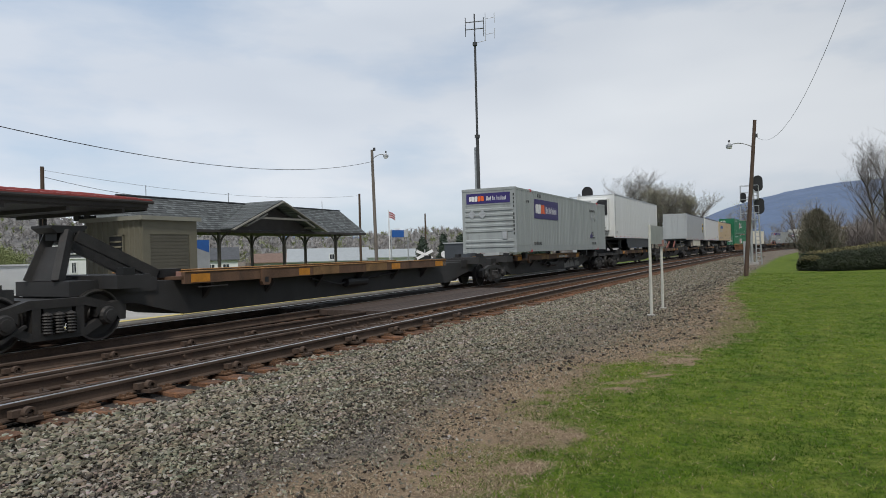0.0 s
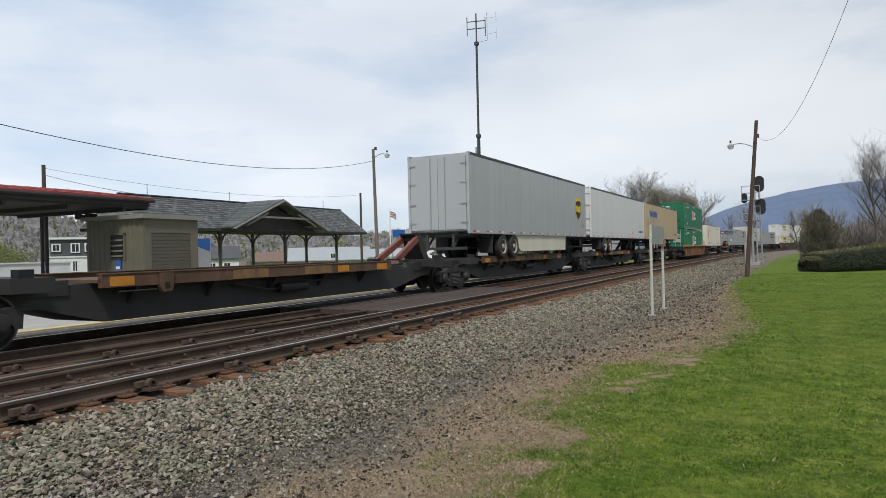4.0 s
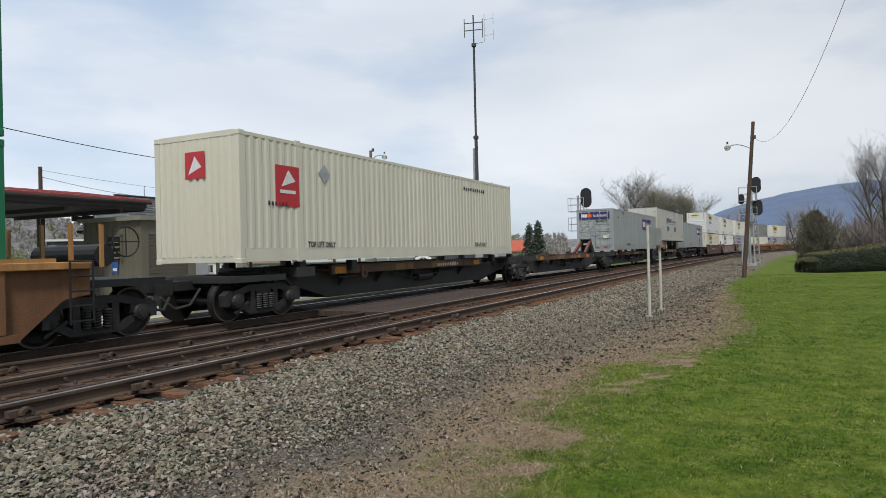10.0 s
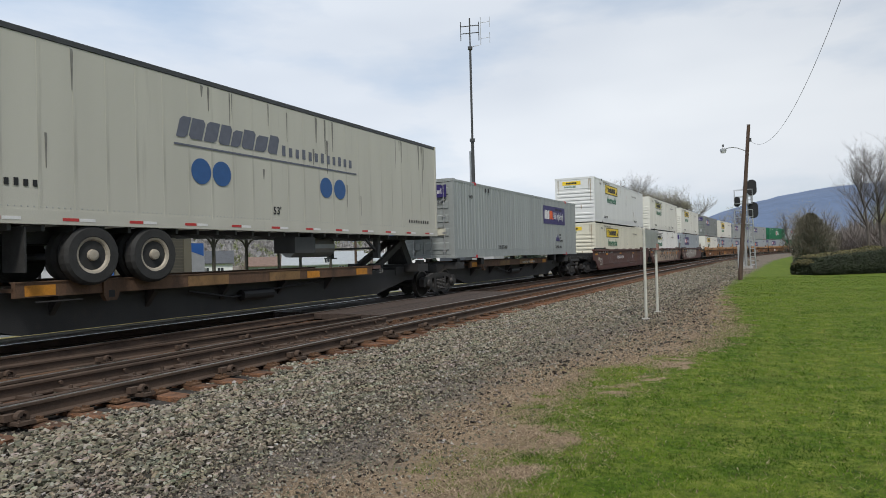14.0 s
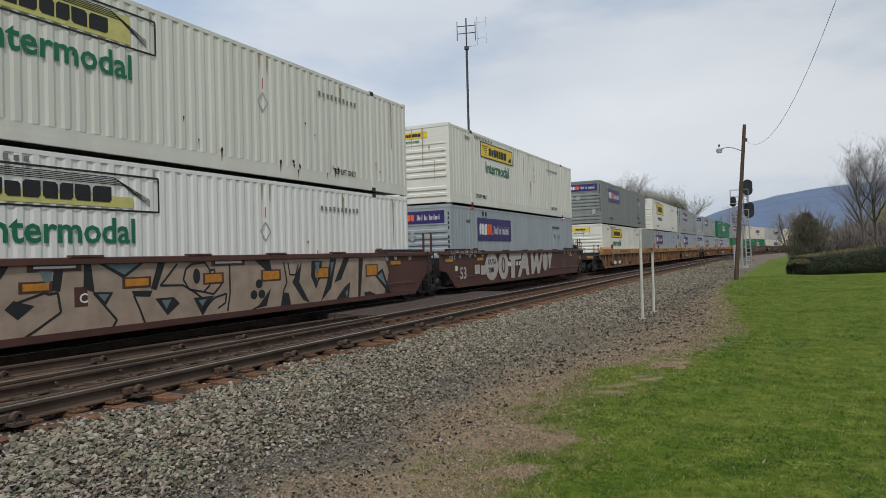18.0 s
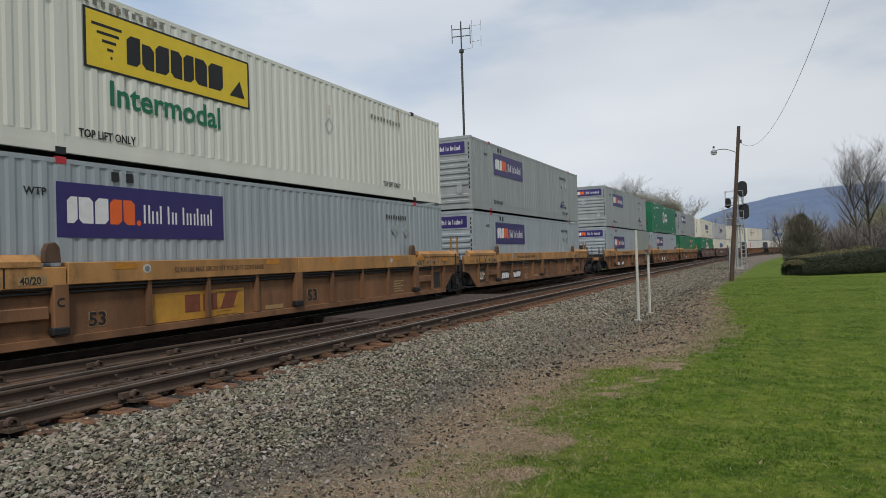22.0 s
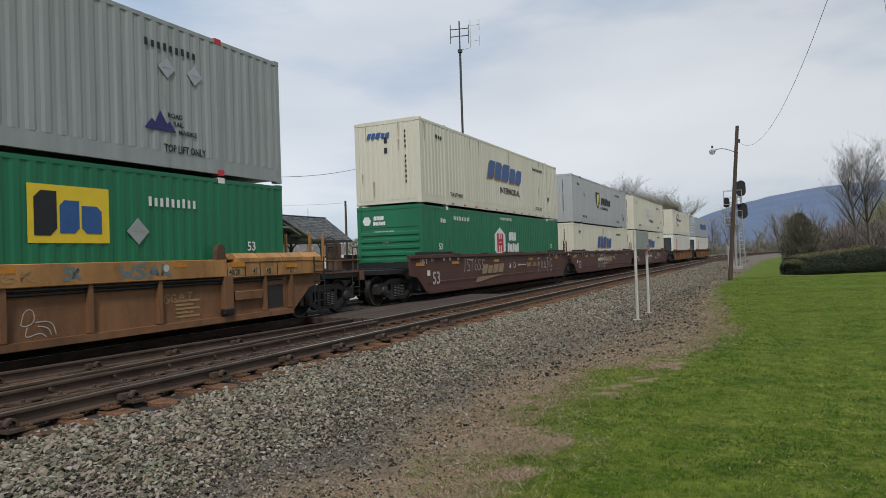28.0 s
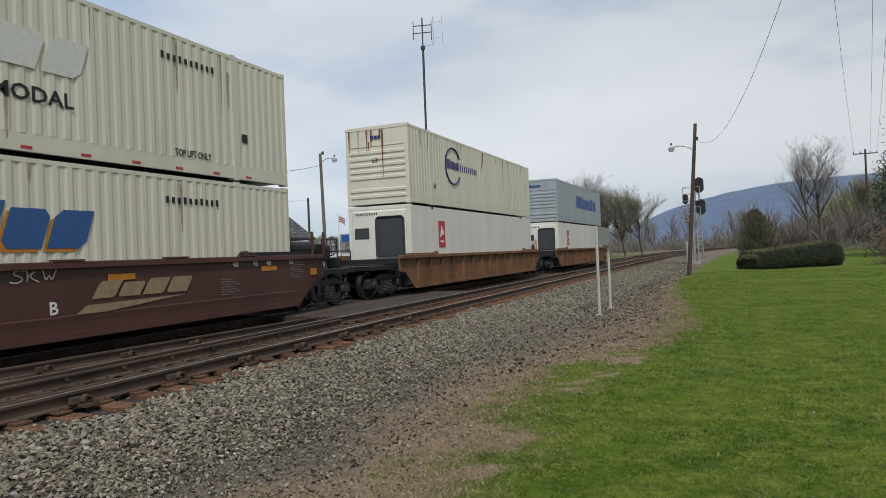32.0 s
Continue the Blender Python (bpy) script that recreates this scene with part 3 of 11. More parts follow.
def sweep(name, profile, offset, d0, d1, material, step=4.0):
    """A profile of (across, up) drawn along the line."""
    ds = [d0]
    while ds[-1] < d1:
        ds.append(min(d1, ds[-1] + (step if ds[-1] > 24 else step)))
    verts, faces, n = [], [], len(profile)
    for d in ds:
        for u, z in profile:
            x, y, _ = along(d, offset + u)
            verts.append((x, y, z))
    for k in range(len(ds) - 1):
        for i in range(n):
            j = (i + 1) % n
            faces.append((k * n + i, (k + 1) * n + i, (k + 1) * n + j, k * n + j))
    faces += [tuple(range(n)), tuple(range((len(ds) - 1) * n, len(ds) * n))[::-1]]
    return raw_mesh(name, verts, faces, material)


# ---- ground ----
def lawn_edge(y):
    """Where the lawn begins, x by y."""
    return float(np.interp(y, [-20, 3.5, 4.3, 4.7, 5.0, 5.6, 6.7, 8, 9.7, 10.6, 11.8, 14.5, 18, 24, 30, 38, 58, 85, 116, 131, 200], [-2.3, -2.1, -2.15, -2.15, -2.1, -2.1, -2.4, -2.45, -2.35, -1.7, -1.2, -0.9, -1.1, -1.6, -1.85, -1.7, -1.1, -0.35, 1.5, 3.0, 12]))


BARE = ((-2.0, 5.95, 0.5, 0.34), (-1.45, 9.2, 0.28, 0.95), (-1.75, 8.2, 0.26, 0.4), (-1.25, 10.3, 0.22, 0.5), (-1.2, 7.3, 0.22, 0.18), (-1.75, 4.9, 0.25, 0.16))  # worn spots: x, y and their reach


def lawn_value(x, y):
    """How far inside the lawn a place lies, with its ragged edge and bare spots."""
    v = x - lawn_edge(y) + 0.42 * noise.fractal((x * 1.3, y * 1.3, 0), 1.0, 2.0, 4) + 0.22 * noise.fractal((x * 6, y * 6, 7), 1.0, 2.0, 3)
    for cx, cy, rx, ry in BARE:
        v -= 0.95 * (1 + 2.2 * noise.fractal((x * 5.5, y * 5.5, 2), 1.0, 2.0, 4)) * math.exp(-(((x - cx) / rx) ** 2 + ((y - cy) / ry) ** 2))
    return v


def ground_z(x, y):
    z = -0.28
    z -= 0.10 * math.exp(-((x + 3.4) / 1.0) ** 2) * (1 if y < 60 else 0.3)
    if x < -14:
        z -= min(1.2, (-14 - x) * 0.02)
    rise = max(0.0, x - 6) * max(0.0, min(1.0, (y - 38) / 40))
    z += min(9.0, rise * 0.13)
    z += 0.02 * noise.noise((x * 0.6, y * 0.6, 0)) + 0.10 * noise.noise((x * 0.07, y * 0.07, 3)) * min(1, max(0, x + 1) / 10)
    return z


def build_ground():
    xs = np.concatenate([[-2600, -1200, -600, -300, -150, -90, -60, -40, -28, -20, -15], np.arange(-12, -5, 0.5), np.arange(-5, 3, 0.16), np.arange(3, 14, 0.35), np.arange(14, 60, 4), [70, 90, 130, 200, 350, 700, 1400, 2600]])
    ys = np.concatenate([[-400, -150, -60, -30, -15, -8], np.arange(-4, 2, 0.5), np.arange(2, 16, 0.16), np.arange(16, 30, 0.4), np.arange(30, 110, 2.0), [120, 140, 170, 220, 300, 450, 800, 1500, 3000]])
    verts = [(float(x), float(y), ground_z(float(x), float(y))) for y in ys for x in xs]
    nx = len(xs)
    faces = [(j * nx + i, j * nx + i + 1, (j + 1) * nx + i + 1, (j + 1) * nx + i) for j in range(len(ys) - 1) for i in range(nx - 1)]
    m = bpy.data.materials.new("lawn_dirt_and_gravel")
    m.use_nodes = True
    n, l = m.node_tree.nodes, m.node_tree.links
    b = n["Principled BSDF"]
    b.inputs["Roughness"].default_value, b.inputs["Specular IOR Level"].default_value = 0.95, 0.15
    tc = n.new("ShaderNodeTexCoord")

    def tex(scale, detail=5, rough=0.6):
        t = n.new("ShaderNodeTexNoise")
        t.inputs["Scale"].default_value, t.inputs["Detail"].default_value, t.inputs["Roughness"].default_value = scale, detail, rough
        l.new(tc.outputs["Object"], t.inputs["Vector"])
        return t.outputs["Fac"]

    def ramp(fac, stops):
        r = n.new("ShaderNodeValToRGB")
        while len(r.color_ramp.elements) < len(stops):
            r.color_ramp.elements.new(0.5)
        for e, (p, c) in zip(r.color_ramp.elements, stops):
            e.position, e.color = p, (*c, 1)
        l.new(fac, r.inputs["Fac"])
        return r.outputs["Color"]

    def blend(f, a, c):
        x = n.new("ShaderNodeMixRGB")
        l.new(f, x.inputs["Fac"]), l.new(a, x.inputs["Color1"]), l.new(c, x.inputs["Color2"])
        return x.outputs["Color"]

    def mask(name, noise_scale, amount, soft):
        a = n.new("ShaderNodeAttribute")
        a.attribute_name = name
        k = n.new("ShaderNodeMath")
        k.operation = "MULTIPLY_ADD"
        k.inputs[1].default_value, k.inputs[2].default_value = amount, -amount / 2
        l.new(tex(noise_scale, 6, 0.7), k.inputs[0])
        s = n.new("ShaderNodeMath")
        s.operation = "ADD"
        l.new(a.outputs["Fac"], s.inputs[0]), l.new(k.outputs[0], s.inputs[1])
        mr = n.new("ShaderNodeMapRange")
        mr.inputs["From Min"].default_value, mr.inputs["From Max"].default_value = -soft, soft
        l.new(s.outputs[0], mr.inputs["Value"])
        return mr.outputs["Result"]

    wide = n.new("ShaderNodeMapRange")
    wide.inputs["From Min"].default_value, wide.inputs["From Max"].default_value = 0.38, 0.64
    l.new(tex(2.6, 6, 0.7), wide.inputs["Value"])
    grass = blend(wide.outputs["Result"], ramp(tex(17, 6, 0.8), [(0.38, (0.020, 0.050, 0.004)), (0.62, (0.100, 0.165, 0.014))]), ramp(tex(13, 6, 0.8), [(0.38, (0.060, 0.095, 0.010)), (0.64, (0.240, 0.270, 0.050))]))
    straw = ramp(tex(45, 6, 0.8), [(0.34, (0.10, 0.072, 0.050)), (0.52, (0.27, 0.197, 0.130)), (0.70, (0.48, 0.375, 0.25))])
    soil = ramp(tex(34, 6, 0.85), [(0.36, (0.036, 0.031, 0.027)), (0.52, (0.140, 0.122, 0.104)), (0.70, (0.38, 0.337, 0.288))])
    brown = ramp(tex(40, 6, 0.85), [(0.36, (0.055, 0.042, 0.032)), (0.53, (0.215, 0.168, 0.124)), (0.70, (0.49, 0.395, 0.295))])
    patch = n.new("ShaderNodeMapRange")
    patch.inputs["From Min"].default_value, patch.inputs["From Max"].default_value = 0.47, 0.62
    l.new(tex(0.8, 6, 0.65), patch.inputs["Value"])
    gravel = blend(patch.outputs["Result"], soil, brown)
    col = blend(mask("dry", 2.4, 2.2, 0.4), gravel, straw)
    col = blend(mask("lawn", 5.0, 1.5, 0.25), col, grass)
    l.new(col, b.inputs["Base Color"])
    bp = n.new("ShaderNodeBump")
    bp.inputs["Strength"].default_value, bp.inputs["Distance"].default_value = 0.7, 0.03
    l.new(tex(42, 6, 0.8), bp.inputs["Height"])
    l.new(bp.outputs["Normal"], b.inputs["Normal"])
    me = raw_mesh("ground", verts, faces, m, smooth=True)
    lawn, dry = me.attributes.new("lawn", "FLOAT", "POINT"), me.attributes.new("dry", "FLOAT", "POINT")
    la, dr = [], []
    for x, y, z in verts:
        la.append((max(-3, min(3, lawn_value(x, y))) if x > -6 else (-3.0 if x > -14 else 0.3)) if y < (150 if x < 3 else 64 + max(0, x - 4) * 2) + 4 * math.sin(x) else -1.5)
        w = float(np.interp(y, [0, 8, 13, 18, 30], [0.5, 0.5, 1.0, 0.8, 0.5]))
        band = w + 0.1 - abs(x - (lawn_edge(y) - w + 0.15)) if x > -6 else -2
        band += 1.6 * sum(math.exp(-(((x - cx) / (rx + 0.2)) ** 2 + ((y - cy) / (ry + 0.2)) ** 2)) for cx, cy, rx, ry in BARE)
        band += 0.7 * math.exp(-(((x + 3.45) / 0.5) ** 2 + ((y - 3.95) / 0.45) ** 2))
        dr.append(0.2 if y > 64 and x > 3 else max(-2, min(2, band if y < 24 else band - (y - 24) * 0.05)))
    lawn.data.foreach_set("value", la)
    dry.data.foreach_set("value", dr)
    tagged(new("ground", me), "mown green lawn meeting dry grass and grey gravel", kind="structure")


build_ground()
BED = [(-3.6, -0.75), (-2.0, -0.70), (-1.76, -0.075), (-1.0, -0.17), (2.0, -0.25), (4.6, -0.235), (5.3, -0.27), (6.0, -0.29), (6.9, -0.36), (8.0, -0.75)]
bed = new("ballast_bed", sweep("ballast_bed", BED, 0, -60, 420, M["bed_fines_shade"], 2.0))
tagged(bed, "crushed stone bed under the tracks, gap shade in its colour", kind="structure")


# ---- tracks ----
RAIL = [(-0.07, -0.171), (0.07, -0.171), (0.07, -0.155), (0.012, -0.135), (0.012, -0.045), (0.036, -0.035), (0.036, -0.008), (0.028, -0.002), (-0.028, -0.002), (-0.036, -0.008), (-0.036, -0.035), (-0.012, -0.045), (-0.012, -0.135), (-0.07, -0.155)]
HEAD = [(-0.027, -0.006), (0.027, -0.006), (0.027, 0.0), (-0.027, 0.0)]


def build_track(name, offset, label):
    tr = thing(name, label, "track", kind="structure")
    for s in (-0.7525, 0.7525):
        r = shared("rail", sweep("rail", RAIL, offset + s, -60, 420, M["rail_side"]), tr)
        shared("rail_head", sweep("rail_head", HEAD, offset + s, -60, 420, M["rail_head"]), r, label="polished steel running surface")
    return tr


train_track = build_track("track_1", 0.0, "busy railway track with polished steel rails")
free_track = build_track("track_2", NEAR_X - CENTRE_X, "empty railway track on rust-stained timber ties")


# ---- train: markings ----
L53, HALF, W_BOX, H_BOX = 16.15, 8.075, 2.59, 2.896
SIDE = Matrix(((0, 0, 1, 0), (1, 0, 0, 0), (0, 1, 0, 0), (0, 0, 0, 1)))  # letters that read from the lawn side
FRONT = Matrix(((1, 0, 0, 0), (0, 0, -1, 0), (0, 1, 0, 0), (0, 0, 0, 1)))  # letters on the leading end
_texts = {}


def text_mesh(words, size, material, squeeze=1.0):
    key = (words, size, material.name, squeeze)
    if key not in _texts:
        cu = bpy.data.curves.new("letters", "FONT")
        cu.body, cu.size, cu.extrude, cu.resolution_u, cu.offset = words, size, 0.0015, 2, 0.018 * size
        ob = bpy.data.objects.new("letters", cu)
        me = bpy.data.meshes.new_from_object(ob)
        me.transform(Matrix.Diagonal((squeeze, 1, 1, 1)))
        me.materials.clear()
        me.materials.append(material)
        bpy.data.objects.remove(ob)
        _texts[key] = me
    return _texts[key]


def place(face, u, v, out):
    """Where a marking sits: u along from the front (or from the far edge of the end), v up."""
    if face == "side":
        return Matrix.Translation((out, u - HALF, v)) @ SIDE
    return Matrix.Translation((u - W_BOX / 2, -HALF - out + 0.03, v)) @ FRONT


def letters(parent, words, u, v, size, material, face="side", out=1.2935, squeeze=1.0, label=""):
    return shared("lettering", text_mesh(words, size, material, squeeze), parent, place(face, u, v, out), label)


def shapes(parent, polys, material, face="side", out=1.2935, name="logo", label="", thick=0.004):
    """Flat painted shapes, outlines of (u, v)."""
    bm = bmesh.new()
    for p in polys:
        slab(bm, p, "z", 0, thick)
    ob = part(name, bm, material, parent, label)
    ob.matrix_basis = place(face, 0, 0, out)
    if len(polys) > 3 and name in ("marking", "rust_streak"):
        tagged(ob, label, kind="stuff")
    return ob


def rect(u0, u1, v0, v1, slant=0.0):
    return [(u0, v0), (u1, v0), (u1 + slant, v1), (u0 + slant, v1)]


def blocks(u0, u1, v0, v1, n, slant=0.0, gap=0.2):
    """A brand word as a row of plain blocks, one a letter."""
    w = (u1 - u0) / n
    gap = max(gap, 0.52) if n > 5 else gap
    return [rect(u0 + i * w, u0 + (i + 1 - gap) * w, v0, v1 - (0.0 if i % 3 == 0 else 0.12 * (v1 - v0)), slant) for i in range(n)]


def glyphs(u0, u1, v0, v1, n, slant=0.0, seed=0, bold=0.34):
    """A brand word as plain chamfered blocks of uneven width, no letters."""
    rnd = random.Random(seed)
    widths = [rnd.uniform(0.75, 1.25) for _ in range(n)]
    k, u, out = (u1 - u0) / sum(widths), u0, []
    for i, w in enumerate(widths):
        b, top, q = 0.88 * w * k, (1.0 if rnd.random() < 0.55 or i == 0 else 0.86), 0.16
        c = q * (v1 - v0)
        block = [(c, 0), (b, 0), (b, top - q), (b - c, top), (0, top), (0, q)] if i % 2 else [(0, 0), (b - c, 0), (b, q), (b, top), (c, top), (0, top - q)]
        out.append([(u + x + slant * y, v0 + (v1 - v0) * y) for x, y in block])
        u += w * k
    return out


def thin_word(u0, u1, v0, v1, n):
    """A light brand word: thin plain strokes, tall and short."""
    w, out = (u1 - u0) / n, []
    for i in range(n):
        top = v1 if i in (0, 2, 3, 5, 7, 9) else v0 + 0.68 * (v1 - v0)
        a = u0 + i * w
        s = 0.22 * w
        out.append(rect(a, a + s, v0, top))
        if i not in (2, 4, 9):
            out.append(rect(a + 0.55 * w, a + 0.55 * w + s, v0, v0 + 0.68 * (v1 - v0) if i else v1))
    return out


def disc(u, v, r, n=20, ry=None):
    return [(u + r * math.cos(i * math.tau / n), v + (ry or r) * math.sin(i * math.tau / n)) for i in range(n)]


def diamond(parent, u, v, r, face="side", out=1.290):
    p = shapes(parent, [[(u - r, v), (u, v - r), (u + r, v), (u, v + r)]], M["alum"], face, out, "placard_holder", "blank diamond placard holder", 0.012)
    shapes(parent, [rect(u - r * 0.5, u + r * 0.5, v - 0.012, v + 0.012)], M["steel"], face, out + 0.012, "placard_bar")
    return p


# ---- train: containers ----
_cache = {}


def cached(key, make):
    if key not in _cache:
        _cache[key] = make()
    return _cache[key]


def corrugated(material, x, y0, y1, z0, z1, depth=0.017, pitch=0.27):
    """A vertical-ribbed steel sheet, outer face at x."""
    s = 1 if x > 0 else -1
    n = max(1, round((y1 - y0) / pitch))
    p = (y1 - y0) / n
    prof = []
    for i in range(n):
        a = y0 + i * p
        prof += [(a, x), (a + 0.34 * p, x), (a + 0.52 * p, x - s * depth), (a + 0.80 * p, x - s * depth)]
    prof.append((y1, x))
    verts = [(xx, yy, z) for z in (z0, z1) for yy, xx in prof]
    m = len(prof)
    faces = [(i, i + 1, m + i + 1, m + i) if s > 0 else (i + 1, i, m + i, m + i + 1) for i in range(m - 1)]
    return raw_mesh("side_panel", verts, faces, material)


def end_parts(c, paint, style):
    """The leading end: a sheet with pressed ribs, or two door leaves with lock rods."""
    m = M[paint]
    y = -HALF + 0.03
    if style in ("ribs", "vert", "plain"):
        wall = shared("end_wall", cached((paint, "end"), lambda: mesh_of("end_wall", box(bmesh.new(), -1.18, 1.18, y, y + 0.05, 0.14, 2.78), m)), c)
        if style == "ribs":
            rib = cached((paint, "rib"), lambda: mesh_of("rib", slab(bmesh.new(), [(y + 0.001, 0), (y - 0.035, 0.03), (y - 0.035, 0.12), (y + 0.001, 0.15)], "x", -1.16, 1.16), m))
            for i in (0, 1, 3, 4, 5, 6, 7):
                shared("rib", rib, wall, Matrix.Translation((0, 0, 0.24 + i * 0.232)))
            shared("ledge", cached((paint, "ledge"), lambda: mesh_of("ledge", box(bmesh.new(), -1.17, 1.17, y - 0.02, y, 2.16, 2.2), m)), wall)
        elif style == "vert":
            rib = cached((paint, "vrib"), lambda: mesh_of("rib", slab(bmesh.new(), [(0, y + 0.001), (0.02, y - 0.03), (0.10, y - 0.03), (0.12, y + 0.001)], "z", 0.16, 2.76), m))
            for i in range(11):
                shared("rib", rib, wall, Matrix.Translation((-1.12 + i * 0.205, 0, 0)))
        return
    for a in (-1.17, 0.012):
        leaf = shared("door", cached((paint, "leaf"), lambda: mesh_of("door", box(bmesh.new(), 0, 1.158, y, y + 0.06, 0.16, 2.76), m)), c, Matrix.Translation((a, 0, 0)))
        panel = cached((paint, "door_panel"), lambda: mesh_of("door_panel", slab(bmesh.new(), [(y + 0.001, 0), (y - 0.025, 0.03), (y - 0.025, 0.26), (y + 0.001, 0.29)], "x", 0.1, 1.058), m))
        for i in range(5):
            shared("door_panel", panel, leaf, Matrix.Translation((0, 0, 0.3 + i * 0.5)))

        def lock():
            bm = bmesh.new()
            rod(bm, (0, -HALF - 0.02, 0.05), (0, -HALF - 0.02, 2.85), 0.022, 6)
            for z in (0.25, 0.9, 1.5, 2.1, 2.65):
                box(bm, -0.06, 0.06, -HALF - 0.045, -HALF + 0.035, z, z + 0.06)
            bar(bm, (0, -HALF - 0.05, 1.15), (0.36, -HALF - 0.05, 1.12), 0.03)
            return mesh_of("lock_rod", bm, M["steel"])

        for x in (0.25, 0.79):
            shared("lock_rod", cached("lock", lock), leaf, Matrix.Translation((x, 0, 0)) if a < 0 else Matrix.Translation((x + 0.1, 0, 0)) @ Matrix.Diagonal((-1, 1, 1, 1)))


def stains(parent, seed, n=16, tall=2.6, base=0.2, top=2.78, out=1.286, material="rust_stain", front=True):
    """Rust and grime run down from seams in thin tapering drips."""
    rnd = random.Random(seed)
    for face, count in (("side", n), ("front", n // 2 if front else 0)):
        polys = []
        for _ in range(count):
            u = rnd.uniform(0.2, 15.9) if face == "side" else rnd.uniform(0.15, 2.45)
            v1 = rnd.choice((top, top, rnd.uniform(base + 0.6, top)))
            v0 = max(base, v1 - rnd.uniform(0.15, 0.9) * (1 if rnd.random() < 0.75 else 2))
            w = rnd.uniform(0.012, 0.045)
            polys.append([(u - w * 0.3, v0), (u + w * 0.2, v0), (u + w, v1 - 0.1 * (v1 - v0)), (u + w * 0.7, v1), (u - w, v1), (u - w * 0.8, v1 - 0.3 * (v1 - v0))])
        if polys:
            shapes(parent, polys, M[material], face, out if face == "side" else 0.034, "rust_streak", "thin rust streaks", 0.0015)


def pits(parent, seed, n):
    """Rusted-through dents: a dark ragged spot, most with a brown run below it."""
    rnd = random.Random(seed)
    for _ in range(n):
        u, v, r = rnd.uniform(5.5, 15.6), rnd.choice((rnd.uniform(0.25, 0.6), rnd.uniform(0.2, 1.9))), rnd.uniform(0.018, 0.05)
        run = rnd.uniform(0.02, 0.3)
        shapes(parent, [[(u - r * 0.7, v), (u + r * 0.8, v), (u + r * 0.3, v - run * 0.6), (u, v - run), (u - r * 0.4, v - run * 0.5)]], M["rust_side"], out=1.2865, name="rust_run", thick=0.0015)
        shapes(parent, [[(u + r * rnd.uniform(0.6, 1.2) * math.cos(a * 0.785), v + 1.5 * r * rnd.uniform(0.6, 1.2) * math.sin(a * 0.785)) for a in range(8)]], M["clod"], out=1.2885, name="rust_pit", thick=0.0015)


def container(label, paint, style="ribs", post=None, tape=False):
    """A 53 ft steel container: origin at the middle of its base, leading end at -y."""
    m, post = M[paint], M[post or paint]
    c = thing("shipping_container", label, "container", group="containers on the train")

    def piece(name, key, make, lab=""):
        return shared(name, cached((paint, key), make), c, None, lab)

    for s, nm in ((1, "near"), (-1, "far")):
        for k, (a, b) in enumerate(((-7.96, -6.17), (-6.03, 6.03), (6.17, 7.96))):
            piece("side_panel", f"panel{s}{k}", lambda: corrugated(m, s * 1.284, a, b, 0.33, 2.80))
        piece("bottom_rail", f"brail{s}", lambda: mesh_of("bottom_rail", box(bmesh.new(), *sorted((s * 1.20, s * 1.287)), -7.92, 7.92, 0.03, 0.175), m))
        piece("sill_plate", f"sill{s}", lambda: mesh_of("sill_plate", box(bmesh.new(), *sorted((s * 1.2, s * 1.279)), -7.92, 7.92, 0.176, 0.335), m))
        piece("top_rail", f"trail{s}", lambda: mesh_of("top_rail", box(bmesh.new(), *sorted((s * 1.22, s * 1.285)), -7.92, 7.92, 2.79, 2.868), m))
        for e in (-1, 1):
            piece("corner_post", f"cp{s}{e}", lambda: mesh_of("corner_post", box(bmesh.new(), *sorted((s * 1.13, s * 1.288)), *sorted((e * 7.94, e * 8.062)), 0.1, 2.80), m))
            piece("lift_post", f"lp{s}{e}", lambda: mesh_of("lift_post", box(bmesh.new(), *sorted((s * 1.2, s * 1.290)), *sorted((e * 6.03, e * 6.17)), 0.03, 2.868), m))
            for z in (0.0, H_BOX - 0.118):
                piece("corner_casting", f"cc{s}{e}{z}", lambda: mesh_of("corner_casting", box(bmesh.new(), *sorted((s * 1.115, s * 1.295)), *sorted((e * 7.897, e * 8.075)), z, z + 0.118), m, bevel=0.012))
                piece("lift_casting", f"lc{s}{e}{z}", lambda: mesh_of("lift_casting", box(bmesh.new(), *sorted((s * 1.115, s * 1.294)), *sorted((e * 6.01, e * 6.19)), z, z + 0.118), post))
    end_parts(c, paint, style)
    piece("rear_wall", "rear", lambda: mesh_of("rear_wall", box(bmesh.new(), -1.16, 1.16, 7.98, 8.04, 0.14, 2.80), m))
    for z in (0.03, 2.78):
        piece("end_beam", f"eb{z}", lambda: mesh_of("end_beam", box(bmesh.new(), -1.15, 1.15, -8.06, -7.95, z, z + 0.12), m))
    piece("roof_sheet", "roof", lambda: mesh_of("roof_sheet", box(bmesh.new(), -1.22, 1.22, -7.95, 7.95, 2.81, 2.85), m))
    piece("floor_pan", "floor", lambda: mesh_of("floor_pan", box(bmesh.new(), -1.2, 1.2, -7.95, 7.95, 0.06, 0.15), M["dark_trim"]))
    if tape:
        for i in range(18):
            shapes(c, [rect(2.4 + i * 0.62, 2.4 + i * 0.62 + 0.34, 0.07, 0.125)], M["logo_white"], name="reflective_strip", out=1.2885)
    return c


